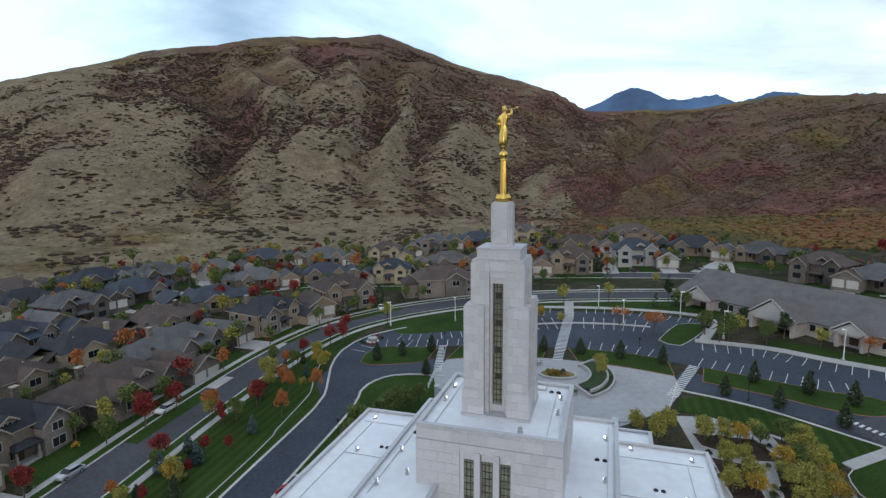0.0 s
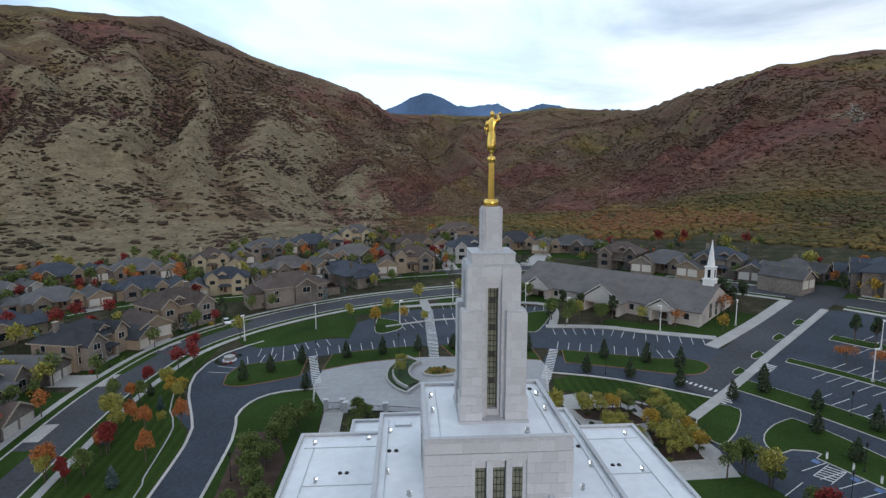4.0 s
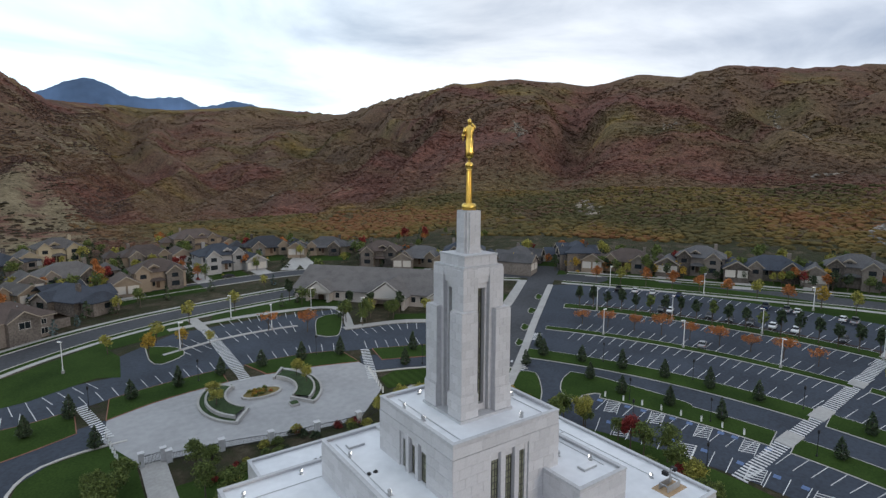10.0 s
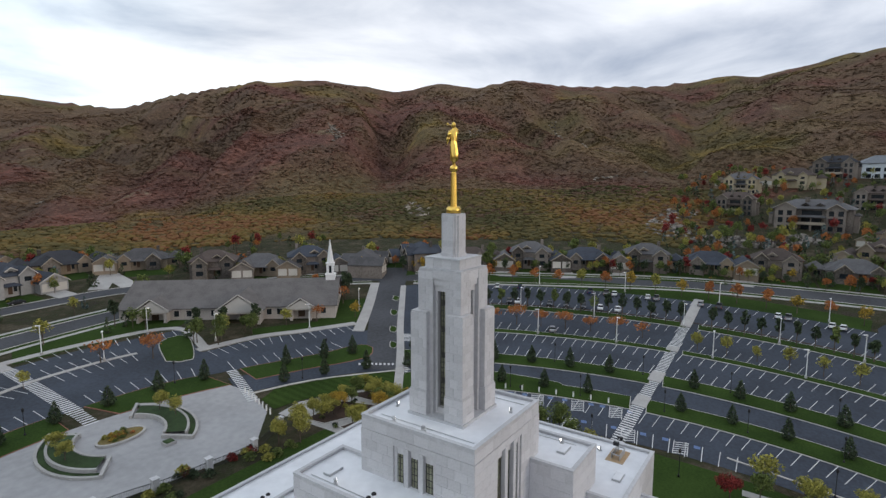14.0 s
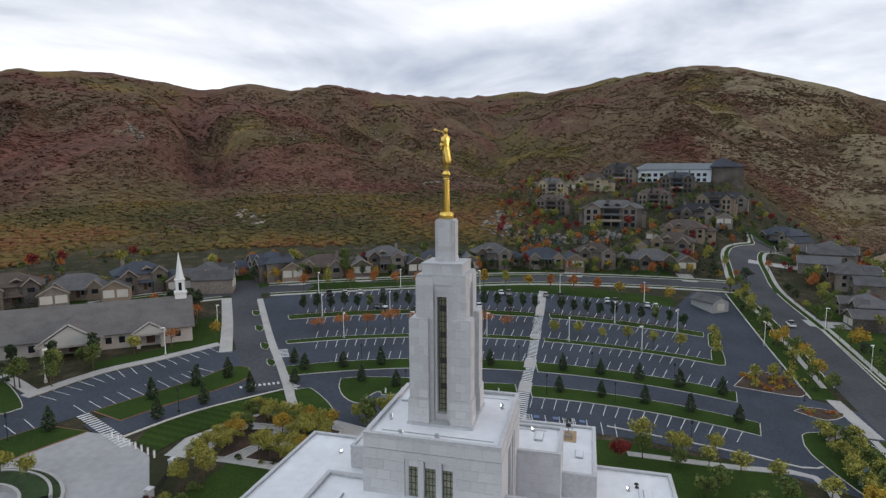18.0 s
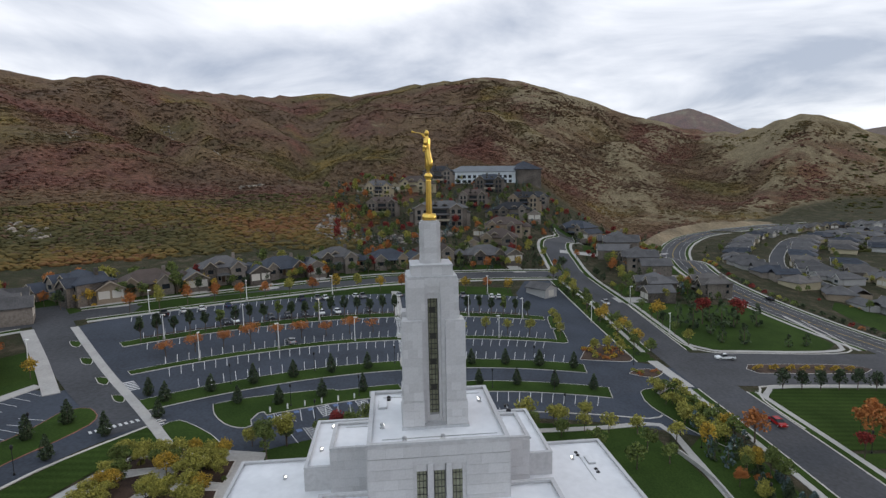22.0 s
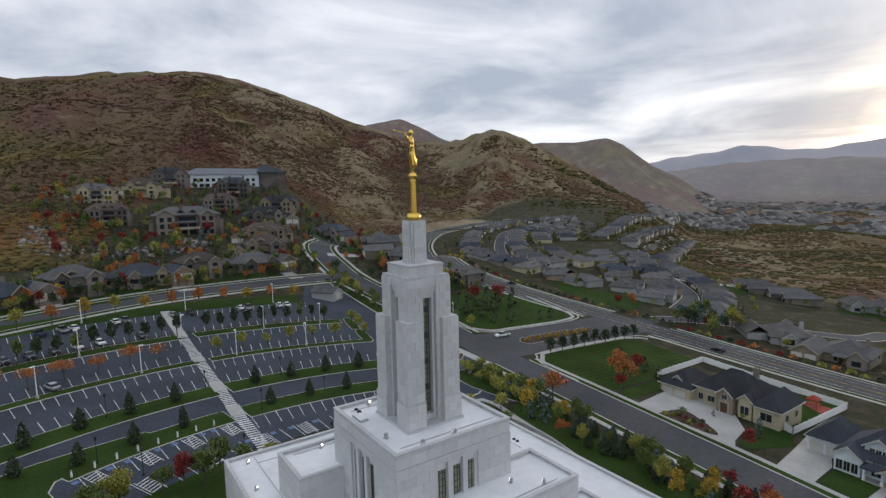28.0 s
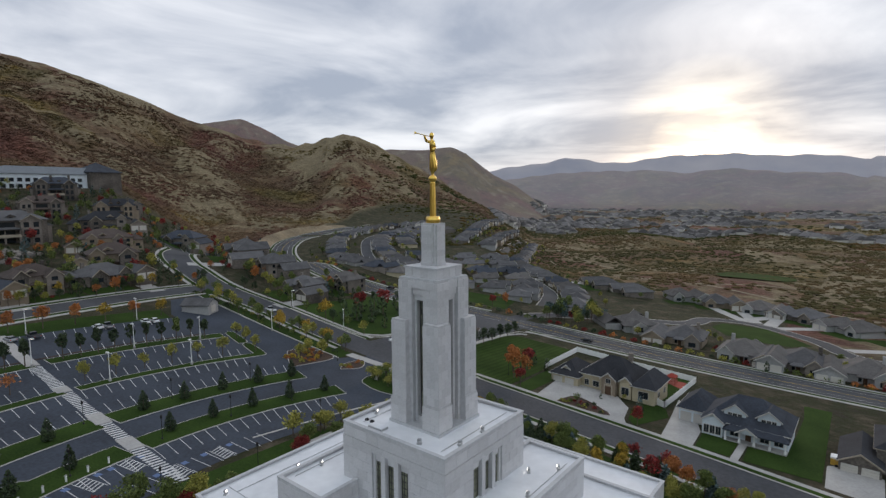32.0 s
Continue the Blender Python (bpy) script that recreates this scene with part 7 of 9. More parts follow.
def villa(x, y, wall, roof, scale):
    """A large valley-facing house: two gabled wings with tall windows, a recessed centre with a balcony, chimneys."""
    t = thing("villa", "hillside villa with %s walls and %s" % (WWORD[wall], RWORD[roof]), "house", None)
    W, R = WALLS[wall], ROOFS[roof]
    w, d, h = 24.0, 12.0, 7.4
    part("wall", boxes((-w / 2, w / 2, -d / 2, d / 2, -7, h)), W, t)
    part("roof", hip(bmesh.new(), -w / 2, w / 2, -d / 2, d / 2, h, 4.4), R, t)
    DETAIL[0] = False
    for x0, x1, out, z in ((-11.0, -4.6, 2.6, h + 0.2), (4.4, 10.0, 1.8, h - 0.5)):
        yf = -d / 2 - out
        part("wing_wall", gable_wall(boxes((x0, x1, yf, -d / 2 + 0.02, -7, z)), x0, x1, yf, z, 2.9), W, t)
        part("wing_roof", hip_y(bmesh.new(), x0, x1, yf, -d / 2 + 5, z, 2.9), R, t)
        part("wing_rake", rake(bmesh.new(), x0, x1, yf - 0.46, z, 3.04), M_TANTRIM, t)
        for k in (-1, 1):
            for zz, hh in ((-3.2, 2.2), (0.4, 2.5), (4.0, 2.4)):
                window_on(t, (x0 + x1) / 2 + k * 1.35, zz, 1.5, hh, y=yf)
    for zz in (-3.2, 0.4, 4.2):
        window_on(t, 0, zz, 6.0, 2.3, y=-d / 2)
    part("balcony", boxes((-4.5, 4.3, -d / 2 - 2.4, -d / 2, -0.35, -0.05), (-4.5, 4.3, -d / 2 - 2.4, -d / 2 - 2.3, -0.05, 0.95)), M_TANTRIM, t)
    for k in (-4.2, 0, 4.0):
        part("column", boxes((k - 0.3, k + 0.3, -d / 2 - 2.3, -d / 2 - 1.7, -7, -0.35), (k - 0.16, k + 0.16, -d / 2 - 2.2, -d / 2 - 1.88, -0.05, 3.4)), W, t)
    part("balcony_roof", hip(bmesh.new(), -4.5, 4.3, -d / 2 - 2.4, -d / 2 + 0.4, 3.4, 0.9, 0.3), R, t)
    for k in (-13.6, 12.02):
        part("side_wing", boxes((k, k + 1.58, -3.6, 4.4, -7, 4.4)), W, t)
        part("side_roof", hip(bmesh.new(), k, k + 1.58, -3.6, 4.4, 4.4, 0.9, 0.4), R, t)
        window_on(t, k if k < 0 else k + 1.58, 1.0, 2.2, 2.4, y=0.4, side=-1 if k < 0 else 1)
    for k in (-2.6, 7.2):
        part("chimney", boxes((k, k + 1.2, -2.4, -1.1, h + 1, h + 5.4), (k - 0.12, k + 1.32, -2.52, -0.98, h + 5.0, h + 5.25)), WALLS["stone"], t)
    for k in (-3.2, 1.2):
        part("dormer_wall", gable_wall(boxes((k, k + 2.0, -d / 2 + 1.0, -d / 2 + 3.4, h, h + 1.7)), k, k + 2.0, -d / 2 + 1.0, h + 1.7, 0.9), W, t)
        part("dormer_roof", hip_y(bmesh.new(), k, k + 2.0, -d / 2 + 1.0, -d / 2 + 4.4, h + 1.7, 0.9), R, t)
        window_on(t, k + 1.0, h + 0.6, 1.0, 0.9, y=-d / 2 + 1.0)
    t.matrix_world = Matrix.Translation((x, y, zland(x, y) + 1.5)) @ Matrix.Rotation(math.atan2(-y, -x) + math.pi / 2, 4, "Z") @ Matrix.Diagonal((scale, scale, min(scale, 1.02), 1))
    PLACED.append((x, y))


def block(t, name, dims, h, mat, roof, over=0.6):
    """A rectangular wing with its own hip roof."""
    x0, x1, y0, y1, z = dims
    part(name + "_wall", boxes((x0, x1, y0, y1, -1.5, z)), mat, t)
    part(name + "_roof", hip(bmesh.new(), x0, x1, y0, y1, z, h, over), roof, t)
    part(name + "_gutter", boxes((x0 - over, x1 + over, y0 - over - 0.06, y0 - over, z - 0.2, z), (x0 - over - 0.06, x0 - over, y0 - over, y1 + over, z - 0.2, z), (x1 + over, x1 + over + 0.06, y0 - over, y1 + over, z - 0.2, z)), M_TRIM, t)


def gabled_front(t, name, x0, x1, y0, y1, z0, z, h, mat, roof):
    """A gabled front that runs back into the roof behind it."""
    part(name + "_wall", gable_wall(boxes((x0, x1, y0, y0 + 2.4, z0, z)), x0, x1, y0, z, h), mat, t)
    part(name + "_roof", hip_y(bmesh.new(), x0, x1, y0, y1, z, h), roof, t)
    part(name + "_rake", rake(bmesh.new(), x0, x1, y0 - 0.46, z, h + 0.14), M_TRIM, t)


def garage_doors(t, y, *centres, half=1.4):
    for c in centres:
        g = part("garage_door", boxes((c - half, c + half, y - 0.07, y, 0, 2.35)), M_TRIM, t, "white panelled garage door")
        part("panel_groove", boxes(*[(c - half + 0.05, c + half - 0.05, y - 0.085, y - 0.068, z, z + 0.04) for z in (0.58, 1.17, 1.76)]), M_GARAGE, g)


def cream_house():
    t = thing("house", "cream stucco house with steep charcoal hip roofs and gabled entry", "house")
    W, R = WALLS["cream"], ROOFS["dark"]
    DETAIL[0] = True
    block(t, "main", (-7.5, 8.0, -5.5, 7.0, 4.2), 4.9, W, R)
    block(t, "garage", (-16.0, -7.52, -8.0, 4.0, 3.2), 3.5, W, R)
    block(t, "wing", (8.02, 14.0, -6.6, 5.0, 3.9), 3.6, W, R)
    garage_doors(t, -8.0, -13.9, -10.2)
    gabled_front(t, "dormer", -12.9, -10.7, -6.6, -3.0, 3.2, 4.7, 1.1, W, R)
    window_on(t, -11.8, 3.7, 1.2, 0.9, y=-6.6)
    gabled_front(t, "entry", -0.4, 3.6, -7.9, -1.0, -1.5, 4.6, 1.9, WALLS["tan"], R)
    part("door", boxes((0.7, 2.5, -7.98, -7.9, 0.1, 2.5)), M_DOOR, t)
    part("door_arch", boxes((0.4, 0.7, -8.05, -7.9, 0, 2.8), (2.5, 2.8, -8.05, -7.9, 0, 2.8), (0.4, 2.8, -8.05, -7.9, 2.8, 3.1)), M_TANTRIM, t)
    window_on(t, 1.6, 3.5, 1.3, 1.2, y=-7.9)
    gabled_front(t, "bay", 4.4, 7.6, -6.6, -1.5, -1.5, 4.3, 1.6, W, R)
    for x, z, w, h, y in ((6.0, 0.7, 2.0, 2.1, -6.6), (-3.0, 0.8, 1.8, 1.6, -5.5), (-5.8, 0.8, 1.2, 1.6, -5.5), (11.0, 0.8, 2.6, 1.9, -6.6)):
        window_on(t, x, z, w, h, y=y)
    for k in (-3.0, 2.0):
        window_on(t, 14.0, 0.8, 1.5, 1.5, y=k, side=1)
    part("chimney", boxes((3.4, 4.6, 2.4, 3.4, 6.0, 10.0), (3.28, 4.72, 2.28, 3.52, 9.6, 9.85)), WALLS["stone"], t)
    part("porch_step", boxes((-0.2, 3.4, -9.4, -7.9, -0.6, 0.08)), M_CONCRETE, t)
    t.matrix_world = Matrix.Translation((25.4, -112.4, zland(25, -108) + 0.3)) @ Matrix.Rotation(math.pi, 4, "Z")
    PLACED.append((25.4, -112.4))


def white_house():
    t = thing("house", "white house with steep charcoal roof, twin dormers and porch", "house")
    W, R = WALLS["white"], ROOFS["slate"]
    DETAIL[0] = True
    block(t, "main", (-8.8, 8.8, -6.0, 6.5, 3.6), 5.2, W, R)
    block(t, "garage", (-15.4, -8.82, -2.5, 8.5, 3.3), 3.4, W, R)
    garage_doors(t, -2.5, -13.7, -10.6, half=1.3)
    for x0, x1 in ((-4.6, 0.0), (2.4, 7.0)):
        gabled_front(t, "dormer", x0, x1, -4.7, 0.6, 3.6, 5.9, 1.9, W, R)
        for k in (-1.05, 0, 1.05):
            window_on(t, (x0 + x1) / 2 + k, 4.3, 0.8, 1.3, y=-4.7)
    gabled_front(t, "bay", -8.7, -4.2, -7.6, -2.6, -1.5, 3.7, 1.9, W, R)
    for k in (-1.3, 0, 1.3):
        window_on(t, -6.45 + k, 0.6, 1.05, 1.9, y=-7.6)
    part("porch_roof", hip(bmesh.new(), -3.8, 8.8, -8.2, -5.6, 2.8, 0.9, 0.35), R, t)
    part("porch_floor", boxes((-3.8, 8.8, -8.2, -6.0, -1.0, 0.15)), M_CONCRETE, t)
    part("porch_beam", boxes((-3.8, 8.8, -8.2, -8.0, 2.5, 2.8)), M_WHITE, t)
    for x in (-3.5, -0.6, 2.4, 5.5, 8.5):
        part("column", boxes((x - 0.15, x + 0.15, -8.2, -7.9, 0.15, 2.5), (x - 0.24, x + 0.24, -8.28, -7.82, 0.15, 0.8)), M_WHITE, t)
    gabled_front(t, "porch_gable", -1.0, 2.8, -8.9, -6.2, 2.75, 2.95, 1.4, W, R)
    part("door", boxes((0.3, 1.5, -6.07, -6.0, 0.15, 2.3)), M_DOOR, t)
    for x in (-2.0, 4.2, 7.0):
        window_on(t, x, 0.7, 1.7, 1.6, y=-6.0)
    for k in (-2.5, 2.5):
        window_on(t, 8.8, 0.8, 1.4, 1.5, y=k, side=1)
    t.matrix_world = Matrix.Translation((-11.4, -104.4, zland(-11, -100) + 0.35)) @ Matrix.Rotation(math.pi, 4, "Z")
    PLACED.append((-11.4, -104.4))


NORTHWEST = [(-94, 40, "ranch", "stone", "brown", 1.25), (-100, 64, "ranch", "stone", "grey", 1.2), (-124, 57, "ranch", "cream", "dark", 1.05), (-121, 79, "ranch", "tan", "brown", 1.05), (-120, 103, "ranch", "tan", "slate", 1.1),
             (-90, 89, "two", "tan", "dark", 1.1), (-152, 76, "two", "stone", "grey", 1.1), (-153, 100, "ranch", "stone", "slate", 1.1), (-163, 121, "ranch", "tan", "grey", 1.1), (-148, 137, "ranch", "grey", "grey", 1.0),
             (-147, 54, "ranch", "stone", "slate", 1.1), (-123, 36, "ranch", "tan", "brown", 1.0), (-174, 77, "ranch", "tan", "dark", 1.1), (-190, 83, "ranch", "tan", "brown", 1.1), (-177, 106, "ranch", "stone", "slate", 1.1),
             (-123, 131, "ranch", "tan", "grey", 1.0), (-96, 17, "two", "tan", "dark", 1.15), (-78, 116, "two", "tan", "brown", 1.2), (-97, -12, "ranch", "tan", "grey", 1.1), (-148, 28, "ranch", "stone", "brown", 1.1)]
NORTH = [(-102, 147, "ranch", "tan", "slate", 1.0), (-74, 152, "two", "cream", "slate", 1.0), (-91, 185, "two", "cream", "brown", 1.0), (-48, 138, "manor", "stone", "brown", 1.0), (-58, 178, "ranch", "tan", "warm", 1.1), (-74, 206, "two", "stone", "grey", 1.1),
         (-57, 228, "ranch", "stone", "slate", 1.2), (-116, 172, "ranch", "stone", "grey", 1.1), (-35, 243, "two", "cream", "warm", 1.15), (-32, 199, "ranch", "stone", "warm", 1.2), (-31, 164, "ranch", "stone", "slate", 1.15), (-4, 224, "ranch", "tan", "brown", 1.15),
         (-5, 180, "two", "tan", "brown", 1.15), (20, 196, "two", "grey", "slate", 1.2), (46, 216, "ranch", "tan", "dark", 1.2), (20, 243, "manor", "tan", "brown", 1.0), (70, 200, "ranch", "tan", "grey", 1.1), (-140, 160, "ranch", "tan", "slate", 1.1)]
EAST = [(80, 165), (94, 154), (108, 142), (124, 126), (140, 108), (152, 92), (166, 70), (178, 50), (188, 28), (197, 6), (205, -17), (212, -42)]
for x, y, form, wall, roof, size in NORTHWEST + NORTH:
    house(x, y, form, wall, roof, scale=size)
for i, (x, y) in enumerate(EAST):
    house(x, y, ("two", "ranch")[i % 2], ("stone", "tan", "stone", "stone")[i % 4], ("brown", "grey", "slate", "grey", "slate")[i % 5], scale=1.12)
# houses up the eastern hillside: large stone villas look out over the valley, smaller houses stand along the street
for x, y, wall, roof, size in ((292, -28, "stone", "grey", 1.4), (306, 9, "stone", "brown", 0.85), (358, 12, "cream", "grey", 0.85), (341, -57, "stone", "brown", 0.9), (393, -79, "stone", "slate", 1.0), (338, -94, "tan", "dark", 0.95), (414, -38, "stone", "dark", 1.05)):
    villa(x, y, wall, roof, size)
for x, y, form, wall, roof, size in ((382, -16, "manor", "cream", "brown", 1.15), (372, 14, "two", "tan", "brown", 1.1), (308, -78, "manor", "stone", "dark", 1.15), (268, -64, "manor", "tan", "brown", 1.05), (233, -54, "two", "tan", "brown", 1.3), (366, -112, "two", "stone", "dark", 1.2), (328, -131, "manor", "stone", "slate", 1.15), (282, -140, "manor", "stone", "grey", 1.2), (236, -122, "manor", "stone", "grey", 1.2), (206, -119, "two", "stone", "grey", 1.2), (306, -152, "two", "stone", "grey", 1.2)):
    house(x, y, form, wall, roof, math.degrees(math.atan2(-y, -x)) + 90 if y > -115 else None, size, drive=y < -115)
house(166, -108, "two", "stone", "grey", 180)
house(168, -134, "two", "stone", "warm", 180)
# south of the street and across the avenue
cream_house()
white_house()
house(-46, -108, "manor", "stone", "dark", 180, 1.0, False, True)
for i, (x, y) in enumerate([(50, -200), (27, -195), (4, -188), (-15, -189), (-33, -190), (-52, -191), (-72, -193), (83, -297), (62, -314), (41, -313), (18, -314), (-5, -309), (-29, -288), (-52, -276), (-76, -268), (105, -302), (-94, -196)]):
    house(x, y, "cottage", ["grey", "tan", "grey", "stone"][i % 4], ["warm", "grey"][i % 2], drive=i > 6, scale=1.18)


def along(line, off, spacing, lo=0.0):
    acc, want, out = 0.0, lo, []
    off_l = offset_line(line, off)
    for a, b in zip(off_l, off_l[1:]):
        seg = math.hypot(b[0] - a[0], b[1] - a[1])
        while seg > 1e-6 and want <= acc + seg:
            t = (want - acc) / seg
            out.append((a[0] + (b[0] - a[0]) * t, a[1] + (b[1] - a[1]) * t))
            want += spacing
        acc += seg
    return out


def free(x, y, gap):
    if any((px - x) ** 2 + (py - y) ** 2 < gap * gap for px, py in PLACED):
        return False
    for nm, ln in LINES.items():
        w = STREETS[nm][1] / 2 + 7
        if any((p[0] - x) ** 2 + (p[1] - y) ** 2 < w * w for p in ln):
            return False
    return True


SUBURB = smooth_line([(128, -216), (146, -203), (172, -190), (200, -184), (236, -194), (272, -214), (306, -240), (336, -268), (356, -300), (366, -340), (362, -380), (346, -410)])
for line, off, gap in ((SUBURB, 0, 18), (LINES["crescent_two"], -15, 18), (LINES["crescent_two"], -36, 18), (LINES["crescent"], 15, 18), (LINES["crescent"], -15, 18), (LINES["crescent"], 37, 18), (LINES["crescent_two"], -57, 18)):
    for i, (x, y) in enumerate(along(line, off, gap, 8)):
        if free(x, y, 16.0) and math.hypot(x, y) < 720 and not (196 < x < 262 and -330 < y < -262):
            house(x, y, "cottage", ["grey", "tan", "stone", "grey", "cream"][(i * 3 + int(off)) % 5], ["grey", "warm", "grey", "slate", "grey"][(i * 2 + int(off)) % 5], drive=False, scale=0.9)

# the white block with long windows high on the hill
zb = zland(425, -88)
lodge = thing("hill_lodge", "long pale three-storey building with blue-grey hip roof", "building", Matrix.Translation((428, -86, zb - 2)) @ Matrix.Rotation(radians(-76), 4, "Z"))
part("wall", boxes((-28, 28, -7, 7, -4, 8.5)), WALLS["white"], lodge)
part("roof", hip(bmesh.new(), -28, 28, -7, 7, 8.5, 4.2), material("blue_grey_metal_roof", (0.16, 0.18, 0.20), 0.6, vary=0.15, scale=1.0), lodge)
part("end_pavilion", boxes((16, 34, -10, 9, -6, 10)), WALLS["stone"], lodge)
part("pavilion_roof", hip(bmesh.new(), 16, 34, -10, 9, 10, 6.0), ROOFS["slate"], lodge)
for k in range(3):
    for i in range(11):
        win = part("window", boxes((-26.2 + i * 3.7, -24.0 + i * 3.7, -7.08, -7.0, -2.6 + 3.3 * k, -0.5 + 3.3 * k)), M_GLASSDARK, lodge)
        part("frame", boxes((-26.1 + i * 3.7, -24.3 + i * 3.7, -7.12, -7.0, -2.65 + 3.3 * k, -2.5 + 3.3 * k)), M_TRIM, win)
lodge.scale = (1.32, 1.2, 1.25)
PLACED.append((428, -86))

# trees and shrubs in the gardens
for x, y in list(PLACED):
    if -120 < y < -95 and -60 < x < 60:
        continue
    near = math.hypot(x, y) < 260
    low = y < -170
    for k in range(3 if low else 12 if near else 8):
        a, r = TREES.uniform(0, 6.283), TREES.uniform(11, 18)
        px, py = x + r * math.cos(a), y + r * math.sin(a)
        sx, sy = nearest_street(px, py)
        if math.hypot(px - sx, py - sy) < 7.5:
            continue
        kind = TREES.choice(["green", "pine", "green", "olive", "green", "olive"] if low else ["green", "pine", "red", "olive", "green", "pine", "orange", "spruce", "green", "pine", "green", "olive", "pine"])
        tree(kind, "conifer" if kind in ("pine", "spruce") else "round", px, py, TREES.uniform(0.55, 0.85) if low else TREES.uniform(0.7, 1.25))
    if near:
        for k in range(6):
            a, r = TREES.uniform(0, 6.283), TREES.uniform(10, 14)
            px, py = x + r * math.cos(a), y + r * math.sin(a)
            sx, sy = nearest_street(px, py)
            if math.hypot(px - sx, py - sy) > 7.5:
                tree(TREES.choice(["green", "pine", "red", "olive", "yellow"]), "shrub", px, py, TREES.uniform(0.7, 1.2))

# ---- church ----
cdir = math.atan2(92 - 139, 66 - 25)
church = thing("church", "long low church with grey shingle roof and white steeple", "church", Matrix.Translation((60.5, 121.5, zland(60, 112) + 0.1)) @ Matrix.Rotation(cdir, 4, "Z"))
M_BRICK = material("pale_church_brick", (0.50, 0.45, 0.41), 0.9, vary=0.15, scale=3.0, bump=0.3)
CR = shingles("church_shingles", (0.118, 0.110, 0.107))
part("wall", boxes((-31, 31, -12, 14, -4, 3.4)), M_BRICK, church)
part("main_roof", hip(bmesh.new(), -31, 31, -12, 14, 3.4, 6.2, 0.7, True), CR, church)
for s in (-1, 1):
    bm = gable_wall(bmesh.new(), -12, 14, 0, 3.4, 5.6, 0.3)
    bmesh.ops.rotate(bm, verts=bm.verts[:], cent=(0, 0, 0), matrix=Matrix.Rotation(radians(90), 3, "Z"))
    bmesh.ops.translate(bm, verts=bm.verts[:], vec=(s * 30.8 + (0.15 if s > 0 else 0.3), 0, 0))
    part("end_gable", bm, M_BRICK, church)
for gx, gw, gd, gh in ((-21, 9.5, 3.2, 3.4), (4, 13.0, 5.5, 4.8), (21, 7.5, 2.4, 2.7)):
    y0 = -12 - gd
    g = part("porch_wall", boxes((gx - gw / 2 + 0.6, gx - gw / 2 + 1.4, y0 + 0.3, -12, -3, 3.1), (gx + gw / 2 - 1.4, gx + gw / 2 - 0.6, y0 + 0.3, -12, -3, 3.1), (gx - gw / 2 + 0.6, gx + gw / 2 - 0.6, y0 + 0.3, y0 + 0.7, 2.4, 3.1)), M_BRICK, church)
    part("porch_gable", gable_wall(bmesh.new(), gx - gw / 2, gx + gw / 2, y0 + 0.2, 3.1, gh - 0.3), M_TRIM, church, "white gable front")
    for sd in (-1, 1):
        n_ = math.hypot(gw / 2 + 0.3, gh)
        mt = Matrix.Translation((gx, y0 - 0.16, 3.2 + gh)) @ Matrix.Rotation(sd * math.atan2(gh, gw / 2 + 0.3), 4, "Y")
        part("rake_board", box(bmesh.new(), *sorted((0, sd * n_)), -0.06, 0.06, 0.0, 0.34, m=mt), M_TRIM, church, "white sloping rake board")
    part("porch_roof", hip(bmesh.new(), gx - gw / 2, gx + gw / 2, y0 + 0.2, -2 if gw < gd + 10 else -1, 3.2, gh, 0.3, True), CR, church)
    part("barge_board", boxes((gx - gw / 2 - 0.3, gx + gw / 2 + 0.3, y0 - 0.14, y0 - 0.1, 2.95, 3.2)), M_TRIM, church)
    part("door", boxes((gx - 1.0, gx + 1.0, -12.08, -12.0, 0, 2.4)), M_DOOR, church)
for i, x in enumerate((-28.5, -15, -11.5, -4.5, 11.5, 14.5, 27.5)):
    win = part("window", boxes((x - 0.7, x + 0.7, -12.06, -12.0, 0.9, 2.6)), M_GLASSDARK, church)
    part("frame", boxes((x - 0.8, x - 0.7, -12.1, -12, 0.8, 2.7), (x + 0.7, x + 0.8, -12.1, -12, 0.8, 2.7), (x - 0.7, x + 0.7, -12.1, -12, 2.6, 2.7), (x - 0.7, x + 0.7, -12.1, -12, 0.8, 0.9)), M_TRIM, win)
for y in (-4, 0.5, 5):
    win = part("window", boxes((31.0, 31.06, y - 0.9, y + 0.9, 0.6, 4.6)), M_GLASSDARK, church, "tall pale end window")
    part("frame", boxes((31.05, 31.1, y - 1.0, y - 0.9, 0.5, 4.7), (31.05, 31.1, y + 0.9, y + 1.0, 0.5, 4.7), (31.05, 31.1, y - 0.05, y + 0.05, 0.5, 4.7), (31.05, 31.1, y - 0.9, y + 0.9, 2.5, 2.6)), M_TRIM, win)
stp = part("steeple", boxes((27.2, 30.2, -0.5, 2.5, 8.0, 10.6), (27.0, 30.4, -0.7, 2.7, 10.6, 10.9), (27.5, 29.9, -0.2, 2.2, 10.9, 14.2), (27.3, 30.1, -0.4, 2.4, 14.2, 14.5)), M_WHITE, church, "white wooden steeple")
bm = bmesh.new()
cyl(bm, 1.15, 0.05, 14.5, 22.2, 8, 28.7, 1.0)
part("spire", bm, M_WHITE, stp)
part("louvre", boxes((28.3, 29.1, -0.24, -0.2, 11.3, 13.6), (29.9, 29.94, 0.6, 1.4, 11.3, 13.6), (27.46, 27.5, 0.6, 1.4, 11.3, 13.6)), M_GLASSDARK, stp)

